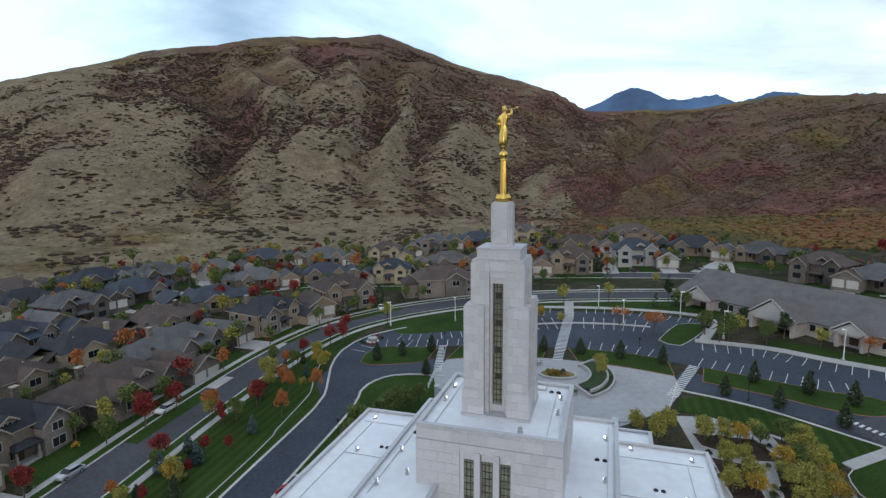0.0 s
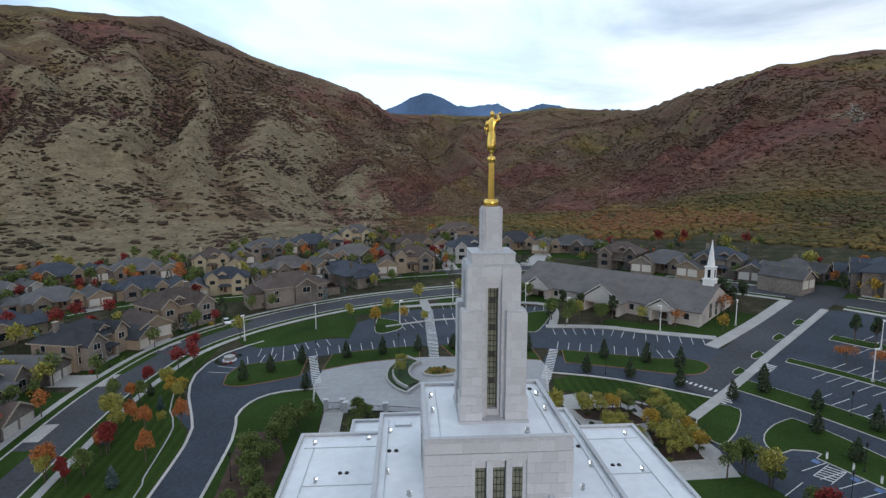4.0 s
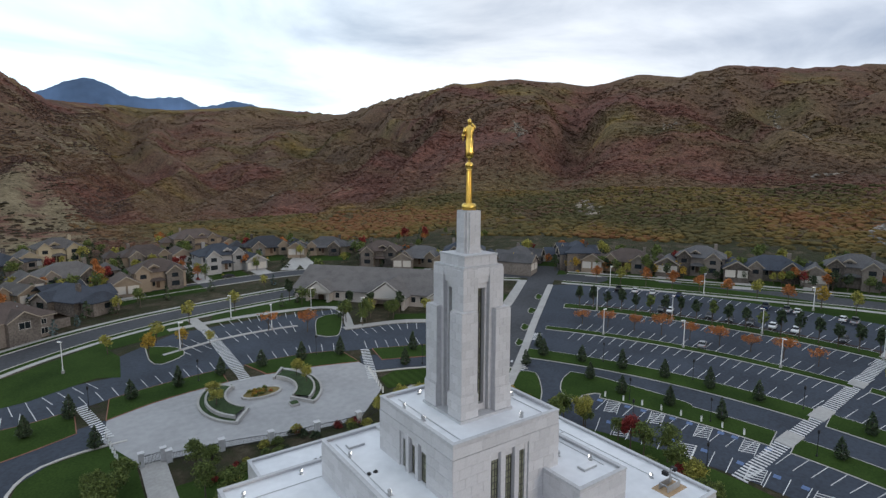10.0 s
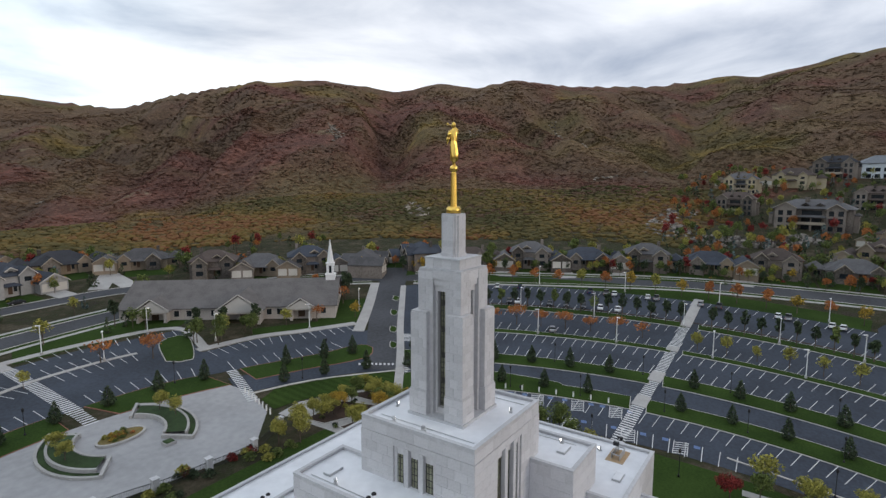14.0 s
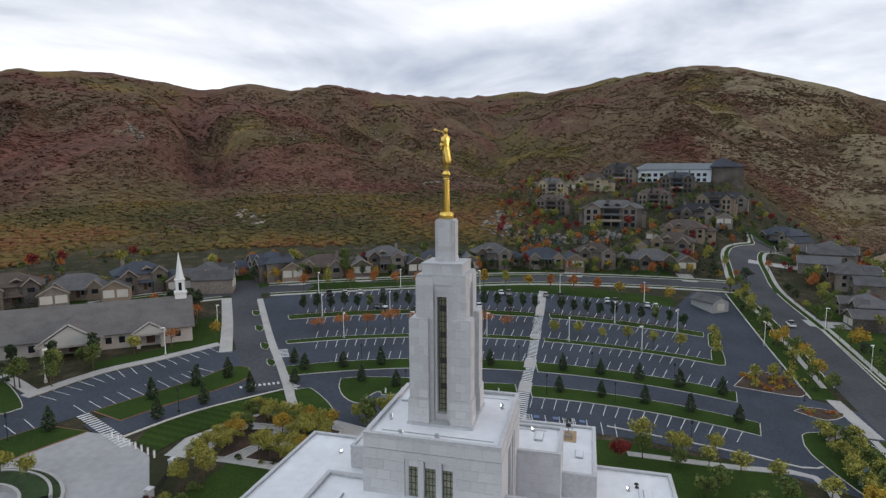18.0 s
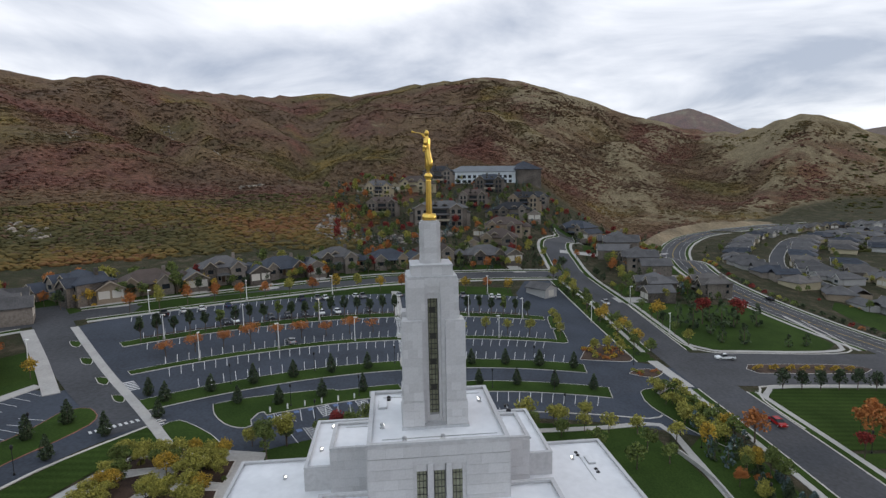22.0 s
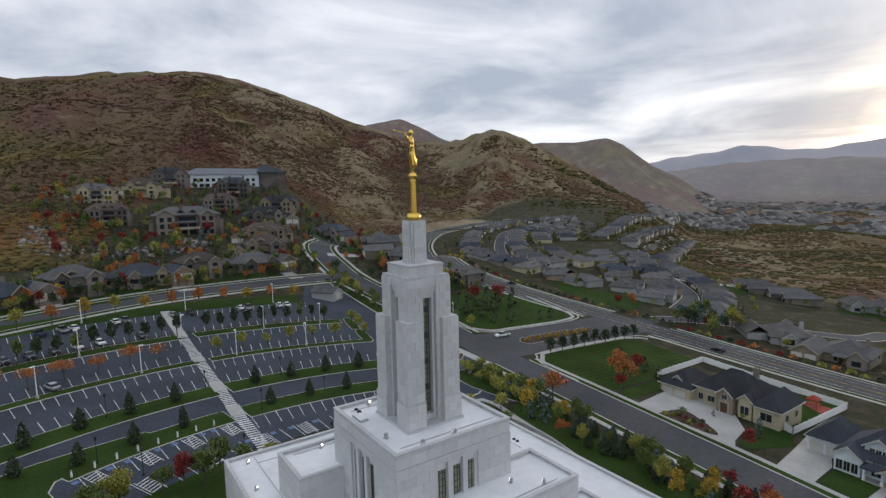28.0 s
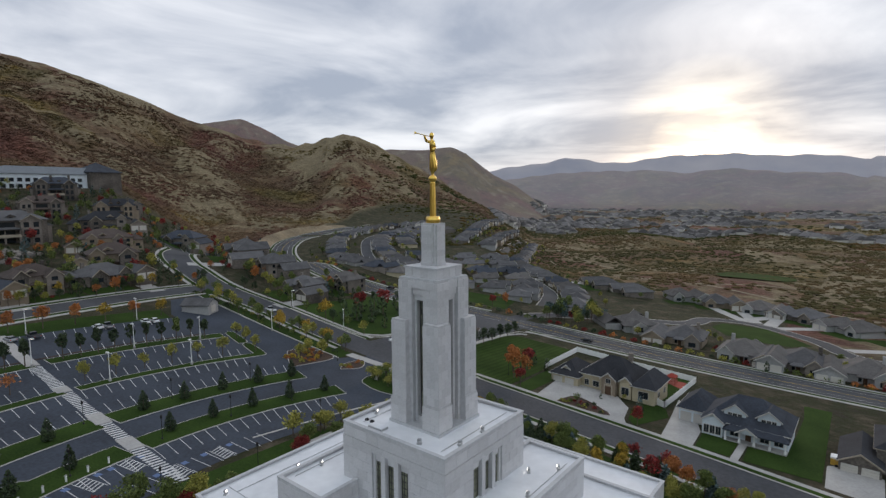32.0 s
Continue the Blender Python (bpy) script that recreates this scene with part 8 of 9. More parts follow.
# ---- lamps ----
def lot_lamp():
    t = thing("lot_lamp", "tall white car park lamp post with glowing head", "lamp post", Matrix.Translation((0, 0, -400)), group="car park lamps")
    part("footing", cyl(bmesh.new(), 0.32, 0.32, -0.3, 0.7, 10), M_CONCRETE, t)
    part("pole", cyl(bmesh.new(), 0.12, 0.08, 0.7, 7.2, 8), M_WHITE, t)
    part("head", boxes((-0.2, 0.95, -0.22, 0.22, 7.1, 7.3), bev=0.03), M_WHITE, t)
    part("lens", boxes((0.2, 0.85, -0.16, 0.16, 7.08, 7.098)), M_LENS, t)
    return t


def path_lamp():
    t = thing("path_lamp", "slim black lantern lamp post", "lamp post", Matrix.Translation((0, 0, -400)), group="path lamps")
    part("base", lathe(bmesh.new(), [(0.2, 0), (0.2, 0.25), (0.09, 0.45)], 8), M_BLACK, t)
    part("pole", cyl(bmesh.new(), 0.06, 0.05, 0.4, 4.2, 8), M_BLACK, t)
    part("lantern", lathe(bmesh.new(), [(0.08, 4.2), (0.2, 4.35), (0.24, 4.8), (0.05, 5.05)], 8), M_BLACK, t)
    return t


M_LENS = bpy.data.materials.new("warm_lamp_lens")
M_LENS.use_nodes = True
M_LENS.node_tree.nodes["Principled BSDF"].inputs["Emission Color"].default_value = (1.0, 0.82, 0.55, 1)
M_LENS.node_tree.nodes["Principled BSDF"].inputs["Emission Strength"].default_value = 3.0


def spread(proto, places):
    for i, (x, y) in enumerate(places):
        m = Matrix.Translation((x, y, zland(x, y) + 0.05)) @ Matrix.Rotation(i * 2.1, 4, "Z")
        copy_thing(proto, m)
    HPROTO[(proto.name,)] = proto


spread(lot_lamp(), [(-10, 103.8), (7, 123.5), (14, 107.5), (38, 100), (60, 88.5), (82, 90), (30, 119), (-34, 104), (-52, 97)] + [fan_point(146.3, a) for a in (58, 66, 74.5, 84, 92)] + [fan_point(166.6, a) for a in (56.5, 64, 72, 81, 89.5, 96)] + [fan_point(194, a) for a in (57, 66, 75, 84, 93)] + [(118, -88.8), (150, -89.5), (128, -65.4)])
spread(path_lamp(), [(-10, 82), (17, 82.5), (36, 64), (-30, 80), (48, 69)] + [fan_point(110.5, a) for a in (63, 71, 80, 88, 96)] + [fan_point(127.6, a) for a in (59, 68, 77.5, 86, 95)] + [(52, -12), (54, 4), (56, 20), (-36, 34), (62, -34), (48, -58), (28, -58), (-48, 8), (92, -64), (52, -97), (46, -94)])


def bollard():
    t = thing("bollard", "short white concrete bollard", "bollard", Matrix.Translation((0, 0, -400)), group="bollards along the strip")
    part("post", cyl(bmesh.new(), 0.17, 0.16, -0.2, 1.15, 10), M_WHITE, t)
    part("cap", lathe(bmesh.new(), [(0.19, 1.15), (0.19, 1.22), (0.05, 1.3)], 10), M_CONCRETE, t)
    return t


spread(bollard(), [fan_point(109.4, a) for a in np.arange(60.5, 76, 1.95)] + [(21 + 0.35 * k, 56 + 1.6 * k) for k in range(8)] + [(-27 - 0.2 * k, 58 + 1.6 * k) for k in range(6)])

# ---- cars ----
CARPAINT = [material("car_paint_" + n, c, 0.25, 0.3 if n in ("silver", "grey") else 0.0, vary=0.03, scale=2.0, bump=0) for n, c in (("white", (0.75, 0.76, 0.77)), ("silver", (0.42, 0.43, 0.45)), ("black", (0.015, 0.016, 0.018)), ("red", (0.32, 0.012, 0.012)), ("grey", (0.10, 0.105, 0.115)), ("blue", (0.03, 0.05, 0.11)))]
CNAME = ["white", "silver", "black", "red", "dark grey", "blue"]
M_TYRE = material("tyre_rubber", (0.018, 0.018, 0.018), 0.9, scale=8)
M_HEADLIGHT = material("headlight_glass", (0.7, 0.7, 0.72), 0.15, bump=0)
M_TAIL = material("tail_light", (0.35, 0.01, 0.01), 0.3, bump=0)


def car_proto(ci, pickup):
    t = thing("car", "parked %s %s" % (CNAME[ci], "pickup truck on asphalt" if pickup else "family car on asphalt"), "car", Matrix.Translation((0, 0, -400)), group="parked cars")
    L_, W_ = (5.6, 1.95) if pickup else (4.6, 1.84)
    side = [(-L_ / 2, 0.35), (L_ / 2, 0.35), (L_ / 2, 0.75), (L_ / 2 - 0.15, 0.88), (L_ * 0.24, 1.0), (-L_ / 2 + 0.1, 1.02), (-L_ / 2, 0.8)]

    def extrude(sec, w, wt):
        bm = bmesh.new()
        zmax = max(z for _, z in sec)
        zmin = min(z for _, z in sec)
        rows = []
        for s in (-1, 1):
            rows.append([bm.verts.new((x, s * (w + (wt - w) * (z - zmin) / (zmax - zmin)) / 2, z)) for x, z in sec])
        n = len(sec)
        for i in range(n):
            bm.faces.new((rows[0][i], rows[0][(i + 1) % n], rows[1][(i + 1) % n], rows[1][i]))
        bm.faces.new(rows[0][::-1])
        bm.faces.new(rows[1])
        bmesh.ops.recalc_face_normals(bm, faces=bm.faces[:])
        bmesh.ops.bevel(bm, geom=bm.edges[:], offset=0.05, segments=1, affect="EDGES")
        return bm

    part("body", extrude(side, W_, W_ - 0.1), CARPAINT[ci], t)
    cab = [(-0.3, 0.98), (1.45, 0.98), (0.75, 1.68), (-0.2, 1.7)] if pickup else [(-2.0, 0.98), (1.3, 0.98), (0.5, 1.44), (-1.3, 1.46)]
    part("glasshouse", extrude(cab, W_ - 0.14, W_ - 0.42), M_GLASSDARK, t)
    xr = (cab[3][0], cab[2][0])
    part("roof", boxes((xr[0] + 0.03, xr[1] - 0.03, -W_ / 2 + 0.24, W_ / 2 - 0.24, cab[2][1], cab[2][1] + 0.05), bev=0.02), CARPAINT[ci], t)
    if pickup:
        part("bed", boxes((-2.7, -0.45, -0.8, 0.8, 1.0, 1.04)), M_BLACK, t)
    for sx in (-1, 1):
        for sy in (-1, 1):
            x, y = sx * L_ * 0.31, sy * (W_ / 2 - 0.1)
            bm = cyl(bmesh.new(), 0.34, 0.34, -0.12, 0.12, 14)
            bmesh.ops.rotate(bm, verts=bm.verts[:], cent=(0, 0, 0), matrix=Matrix.Rotation(radians(90), 3, "X"))
            bmesh.ops.translate(bm, verts=bm.verts[:], vec=(x, y, 0.34))
            wh = part("wheel", bm, M_TYRE, t)
            bm = cyl(bmesh.new(), 0.21, 0.21, -0.125, 0.125, 10)
            bmesh.ops.rotate(bm, verts=bm.verts[:], cent=(0, 0, 0), matrix=Matrix.Rotation(radians(90), 3, "X"))
            bmesh.ops.translate(bm, verts=bm.verts[:], vec=(x, y, 0.34))
            part("rim", bm, M_GREYMETAL, wh)
    for sy in (-1, 1):
        part("headlight", boxes((L_ / 2 - 0.12, L_ / 2 + 0.01, sy * 0.65 - 0.2, sy * 0.65 + 0.2, 0.62, 0.76)), M_HEADLIGHT, t)
        part("tail_light", boxes((-L_ / 2 - 0.01, -L_ / 2 + 0.1, sy * 0.72 - 0.14, sy * 0.72 + 0.14, 0.68, 0.86)), M_TAIL, t)
    return t


def car(x, y, bearing, ci, pickup=False):
    key = ("car", ci, pickup)
    if key not in HPROTO:
        HPROTO[key] = car_proto(ci, pickup)
    copy_thing(HPROTO[key], Matrix.Translation((x, y, zland(x, y) + 0.1)) @ Matrix.Rotation(radians(90 - bearing), 4, "Z"))


CARS = random.Random(8)
for a in np.arange(58, 95, 0.84):
    if CARS.random() < 0.42:
        car(*fan_point(189.2, a), a, CARS.choice([0, 0, 1, 2, 4, 1, 5]), CARS.random() < 0.2)
for a in np.arange(60, 80, 0.9):
    if CARS.random() < 0.2:
        car(*fan_point(173, a), a + 180, CARS.choice([0, 1, 2, 4]))
car(*fan_point(149.5, 67.6), 67, 1)
car(-36.5, 19.5, 90, 3)
car(-62, 113, 150, 0)
car(97, -95, 10, 0, True)
car(150, -79.5, 95, 0, True)
car(160, -156, 95, 2)
car(58, -82.3, 275, 3)
car(54, -158, 90, 2)
car(213, -83, 60, 4)
for x, y in list(PLACED)[:44]:
    if CARS.random() < 0.25:
        sx, sy = nearest_street(x, y)
        d = Vector((sx - x, sy - y)).normalized()
        b = math.degrees(math.atan2(d.x, d.y))
        car(sx - d.x * 5.4 + d.y * 2, sy - d.y * 5.4 - d.x * 2, b + 90, CARS.choice([0, 1, 2, 4]))

# ---- fence of the forecourt garden, posts and rails ----
fl = smooth_line([(-20, 53.4), (-9.1, 51.4), (-3.1, 49.6), (4, 48.6), (11.1, 47.9), (19, 50.5)], 1.0)
fence = thing("fence", "black iron railing between square stone pillars", "fence")
posts = along(fl, 0, 8.0)
for i, (x, y) in enumerate(posts):
    z = zland(x, y)
    p = part("pillar", boxes((x - 0.45, x + 0.45, y - 0.45, y + 0.45, z - 0.3, z + 1.9), (x - 0.55, x + 0.55, y - 0.55, y + 0.55, z + 1.9, z + 2.1)), M_STONE_WALL, fence)
v = along(fl, 0, 0.22)
for k in range(0, len(v) - 1, 36):
    seg = v[k:k + 37]
    bm = bmesh.new()
    for x, y in seg:
        z = zland(x, y)
        box(bm, x - 0.018, x + 0.018, y - 0.018, y + 0.018, z, z + 1.5)
    part("railing", bm, M_BLACK, fence, "black iron pickets")
    for h in (0.25, 1.35):
        part("rail", ribbon(seg, -0.03, 0.03, h + 0.05, 0.06), M_BLACK, fence)
gate = thing("gate", "black iron gate beside the temple path", "gate", Matrix.Translation((-22.3, 54.2, zland(-22.3, 54.2))))
for x in (-1.6, 1.6):
    part("pillar", boxes((x - 0.4, x + 0.4, -0.4, 0.4, -0.3, 2.2), (x - 0.5, x + 0.5, -0.5, 0.5, 2.2, 2.4)), M_STONE_WALL, gate)
part("leaf", boxes(*[(-1.2 + 0.2 * k, -1.16 + 0.2 * k, -0.02, 0.02, 0.1, 1.8) for k in range(13)], (-1.2, 1.2, -0.03, 0.03, 0.3, 0.36), (-1.2, 1.2, -0.03, 0.03, 1.6, 1.66)), M_BLACK, gate)

# low retaining wall and rail below the southern lawn
rw = smooth_line([(-20, -50), (0, -52), (18, -51.5), (36, -53.5), (46, -52)], 3.0)
tagged(part("retaining_wall", ribbon(rw, -0.2, 0.2, 0.9, 2.0), M_CONCRETE), "low pale concrete retaining wall below the lawn", "wall", kind="structure")
lb2 = smooth_line([(-50, -30), (-49.6, 27.6), (-50.5, 36), (-52.2, 51.6), (-55.6, 58.3), (-58, 66)], 3.0)
tagged(part("lawn_edging", ribbon(lb2, -0.12, 0.12, 0.14, 0.3), M_CONCRETE), "narrow pale mowing strip across the lawn", "edging", kind="structure")

# round pale sign wall at the northern entrance
sg = thing("sign_wall", "round pale entrance wall with low plinth", "sign", Matrix.Translation((-51.8, 83.6, zland(-51.8, 83.6))))
part("drum", lathe(bmesh.new(), [(1.25, -0.3), (1.25, 0.95), (1.35, 0.95), (1.35, 1.1), (1.05, 1.1)], 28), M_CONCRETE, sg)
part("plinth", lathe(bmesh.new(), [(1.7, -0.3), (1.7, 0.22), (1.6, 0.25), (1.25, 0.25)], 28), M_STONE_WALL, sg)
for i in range(16):
    a = TREES.uniform(0, 6.283)
    tree(TREES.choice(["pine", "green", "red", "pine"]), "shrub", -51.8 + 2.9 * math.cos(a), 83.6 + 2.9 * math.sin(a), TREES.uniform(0.5, 0.9))
sg2 = thing("sign_panel", "low pale monument sign on a grass island", "sign", Matrix.Translation((75, -64, zland(75, -64) + 0.15)) @ Matrix.Rotation(radians(-50), 4, "Z"))
part("slab", boxes((-2.6, 2.6, -0.25, 0.25, -0.3, 1.2), (-2.9, 2.9, -0.4, 0.4, -0.3, 0.3)), M_CONCRETE, sg2)
part("lettering_bars", boxes((-1.8, 1.8, 0.252, 0.27, 0.8, 0.92), (-1.4, 1.4, 0.252, 0.27, 0.55, 0.63)), M_BLACK, sg2)

# maintenance hut at the top of the lot
hut = thing("maintenance_hut", "small grey hut with gable roof and garage door", "hut", Matrix.Translation((160, -56.5, zland(160, -56.5))) @ Matrix.Rotation(radians(-55), 4, "Z"))
part("wall", gable_wall(boxes((-3.6, 3.6, -5, 5, -1, 3)), -3.6, 3.6, -5.0, 3, 1.9), WALLS["grey"], hut)
part("roof", hip(bmesh.new(), -3.6, 3.6, -5, 5, 3, 2.1, 0.5, True), ROOFS["grey"], hut)
part("garage_door", boxes((-1.6, 1.6, -5.06, -5.0, 0, 2.5)), M_GARAGE, hut)

# white yard fence and play set at the cream house
yf = thing("yard_fence", "white panel yard fence round the back garden", "fence")
for a, b in (((48, -113), (50, -141)), ((9, -107), (9, -139)), ((9, -139), (50, -141)), ((9, -107), (15.6, -110))):
    ln = smooth_line([a, b], 2.4)
    part("panel", ribbon(ln, -0.05, 0.05, 1.8, 2.0), M_WHITE, yf)
    for x, y in ln:
        z = zland(x, y)
        part("post", boxes((x - 0.09, x + 0.09, y - 0.09, y + 0.09, z - 0.3, z + 2.0)), M_WHITE, yf)
play = thing("play_set", "red wooden play frame on red mulch", "playground", Matrix.Translation((14, -131, zland(14, -131))))
M_REDWOOD = material("red_stained_wood", (0.32, 0.05, 0.035), 0.8, scale=4)
part("mulch_bed", boxes((-3.5, 3.5, -3, 3, -0.2, 0.15)), M_REDWOOD, play)
part("frame", boxes(*[(x - 0.07, x + 0.07, y - 0.07, y + 0.07, 0.1, 2.6) for x in (-1.2, 1.2) for y in (-1.2, 1.2)], (-1.3, 1.3, -1.3, 1.3, 1.2, 1.3)), M_REDWOOD, play)
part("roof", hip(bmesh.new(), -1.2, 1.2, -1.2, 1.2, 2.6, 1.0, 0.2), M_REDWOOD, play)
yellow = thing("tool_trailer", "small yellow site trailer with white top", "trailer", Matrix.Translation((-29, -99, zland(-29, -99) + 0.1)))
part("body", boxes((-1.1, 1.1, -0.9, 0.9, 0.3, 1.7), bev=0.08), material("yellow_panel", (0.55, 0.32, 0.05), 0.5), yellow)
part("top", boxes((-1.15, 1.15, -0.95, 0.95, 1.7, 2.2), bev=0.12), M_WHITE, yellow)
for sy in (-1, 1):
    bm = cyl(bmesh.new(), 0.32, 0.32, -0.1, 0.1, 12)
    bmesh.ops.rotate(bm, verts=bm.verts[:], cent=(0, 0, 0), matrix=Matrix.Rotation(radians(90), 3, "X"))
    bmesh.ops.translate(bm, verts=bm.verts[:], vec=(0, sy * 1.0, 0.32))
    part("wheel", bm, M_TYRE, yellow)
gather_far()

# ---- scrub on the slopes, the town in the valley, the far range ----
def bush_shape(rng):
    """A low rough dome of facets."""
    v = [(0, 0, 1.0)]
    for ring, (z, r, n) in enumerate(((0.72, 0.62, 5), (0.25, 1.0, 6), (-0.25, 0.95, 6))):
        for i in range(n):
            a = 6.2832 * (i + 0.5 * (ring % 2)) / n
            k = rng.uniform(0.7, 1.25)
            v.append((r * k * math.cos(a), r * k * math.sin(a), z * rng.uniform(0.75, 1.2)))
    f = [(0, 1 + i, 1 + (i + 1) % 5) for i in range(5)]
    for i in range(6):
        f.append((6 + i, 6 + (i + 1) % 6, 1 + (i * 5 // 6) % 5))
        f.append((12 + i, 12 + (i + 1) % 6, 6 + (i + 1) % 6))
        f.append((12 + i, 6 + (i + 1) % 6, 6 + i))
    for i in range(5):
        f.append((1 + i, 6 + (i * 6 // 5 + 1) % 6, 1 + (i + 1) % 5))
    return np.array(v), np.array(f)


def scatter(name, label, mat, count, az0, az1, r0, r1, size, seed, clump, thin=0.0, inner=None, bias=0.0, gully=0.0):
    rng = np.random.default_rng(seed)
    pr = random.Random(seed)
    az = rng.uniform(az0, az1, count * 3)
    r = np.sqrt(rng.uniform(r0 ** 2, r1 ** 2, count * 3)) if thin == 0 else r0 + (r1 - r0) * rng.uniform(0, 1, count * 3) ** thin
    x, y = r * np.sin(np.radians(az)), r * np.cos(np.radians(az))
    keep = []
    for i in range(len(x)):
        if r[i] > 0.95 * np.interp(az[i], [q[0] for q in REACH], [q[2] for q in REACH]) or inner is not None and r[i] < np.interp(az[i], *inner):
            continue
        n = noise.noise(Vector((x[i] / clump, y[i] / clump, seed))) + 0.5 * noise.noise(Vector((x[i] / clump * 3, y[i] / clump * 3, seed)))
        if gully:
            n -= gully * (relief(x[i], y[i], r[i], az[i]) - 0.1)
        if n > pr.uniform(-0.35, 0.45) + bias:
            keep.append(i)
        if len(keep) >= count:
            break
    x, y, r = x[keep], y[keep], r[keep]
    z = land(x, y)
    shapes = [bush_shape(pr) for _ in range(6)]
    vs, fs, base = [], [], 0
    for i in range(len(x)):
        sv, sf = shapes[i % 6]
        s = size * pr.uniform(0.5, 1.5)
        a = pr.uniform(0, 6.28)
        c, d = math.cos(a) * s, math.sin(a) * s
        vs.append(np.stack([x[i] + sv[:, 0] * c - sv[:, 1] * d, y[i] + sv[:, 0] * d + sv[:, 1] * c, z[i] + sv[:, 2] * s * 0.46], 1))
        fs.append(sf + base)
        base += len(sv)
    v, f = np.concatenate(vs), np.concatenate(fs)
    me = bpy.data.meshes.new(name)
    me.vertices.add(len(v))
    me.vertices.foreach_set("co", v.ravel())
    me.loops.add(len(f) * 3)
    me.loops.foreach_set("vertex_index", f.ravel())
    me.polygons.add(len(f))
    me.polygons.foreach_set("loop_start", np.arange(0, len(f) * 3, 3))
    me.polygons.foreach_set("loop_total", np.full(len(f), 3))
    me.update()
    me.validate()
    me.materials.append(mat)
    tagged(new(name, me), label, "bushes", kind="stuff")


def leafy(name, stops, broad=0.004):
    """Brush colours: hue patches across the slope, shifted from bush to bush."""
    m = bpy.data.materials.new(name)
    m.use_nodes = True
    nt = m.node_tree
    b = nt.nodes["Principled BSDF"]
    b.inputs["Roughness"].default_value, b.inputs["Specular IOR Level"].default_value = 0.95, 0.05
    geo, co, tx = nt.nodes.new("ShaderNodeNewGeometry"), nt.nodes.new("ShaderNodeTexCoord"), nt.nodes.new("ShaderNodeTexNoise")
    tx.inputs["Scale"].default_value, tx.inputs["Detail"].default_value = broad, 5.0
    nt.links.new(co.outputs["Object"], tx.inputs["Vector"])
    mx = nt.nodes.new("ShaderNodeMath")
    mx.operation, mx.inputs[1].default_value = "MULTIPLY_ADD", 0.11
    nt.links.new(geo.outputs["Random Per Island"], mx.inputs[0])
    sh = nt.nodes.new("ShaderNodeMath")
    sh.operation, sh.inputs[1].default_value = "SUBTRACT", 0.055
    nt.links.new(tx.outputs["Fac"], sh.inputs[0])
    nt.links.new(sh.outputs[0], mx.inputs[2])
    if stops is None:
        var = nt.nodes.new("ShaderNodeMapRange")
        var.inputs[3].default_value, var.inputs[4].default_value = 0.92, 1.34
        nt.links.new(geo.outputs["Random Per Island"], var.inputs[0])
        mul = nt.nodes.new("ShaderNodeVectorMath")
        mul.operation = "MULTIPLY"
        nt.links.new(scrub_colour(nt, co.outputs["Object"]), mul.inputs[0])
        nt.links.new(var.outputs[0], mul.inputs[1])
        nt.links.new(mul.outputs[0], b.inputs["Base Color"])
        return m
    rp = nt.nodes.new("ShaderNodeValToRGB")
    els = rp.color_ramp.elements
    while len(els) < len(stops):
        els.new(0.5)
    for e, (p, c) in zip(els, stops):
        e.position, e.color = p, (*c, 1)
    nt.links.new(mx.outputs[0], rp.inputs[0])
    nt.links.new(rp.outputs[0], b.inputs["Base Color"])
    return m


M_OAK = leafy("scrub_oak", None)
M_SAGE = leafy("sagebrush", ((0.3, (0.048, 0.044, 0.028)), (0.5, (0.066, 0.052, 0.036)), (0.7, (0.088, 0.060, 0.046))), 0.01)
EDGE = ([-180, -60, -40, 0, 30, 60, 84, 92, 104, 112, 120, 127, 138, 146, 152, 165, 180], [240, 214, 226, 254, 254, 238, 242, 360, 485, 455, 415, 540, 780, 640, 345, 335, 320])
EDGE2 = (EDGE[0], [q - 16 for q in EDGE[1]])
scatter("scrub_oak", "dense autumn scrub oak on the eastern slopes", M_OAK, 30000, -4, 118, 240, 720, 1.5, 3, 60, 0, EDGE, -0.35, 0.4)
scatter("scrub_oak", "dense autumn scrub oak on the high slopes", M_OAK, 24000, -16, 122, 600, 1450, 2.1, 4, 110, 0, EDGE, -0.25, 0.6)
scatter("scrub_oak", "patchy brown brush on the southern hills", M_OAK, 15000, 98, 148, 420, 1300, 2.2, 5, 75, 0, EDGE, 0.0, 0.7)
scatter("scrub_oak", "tall scrub oak thicket along the foot of the slope", leafy("foot_oak", ((0.36, (0.072, 0.066, 0.030)), (0.46, (0.106, 0.086, 0.036)), (0.54, (0.150, 0.104, 0.036)), (0.64, (0.170, 0.082, 0.040))), 0.012), 9500, 2, 88, 214, 360, 1.9, 13, 45, 0, EDGE2, -0.4)
scatter("sagebrush", "scattered dark brush on the dry grass slope", M_SAGE, 4600, -62, -2, 205, 720, 1.8, 6, 30, 0, EDGE, 0.2, 0.6)
scatter("sagebrush", "small dark tufts sprinkled over the dry slope", M_SAGE, 9000, -62, 0, 205, 900, 0.85, 16, 90, 0, EDGE, -0.2, 0.3)
scatter("scrub_oak", "brown brush on the upper western mountain", leafy("upper_brush", ((0.3, (0.070, 0.050, 0.040)), (0.5, (0.092, 0.064, 0.052)), (0.7, (0.108, 0.066, 0.056))), 0.01), 16000, -62, 2, 480, 1150, 1.8, 7, 90, 0, EDGE, 0.0, 0.9)
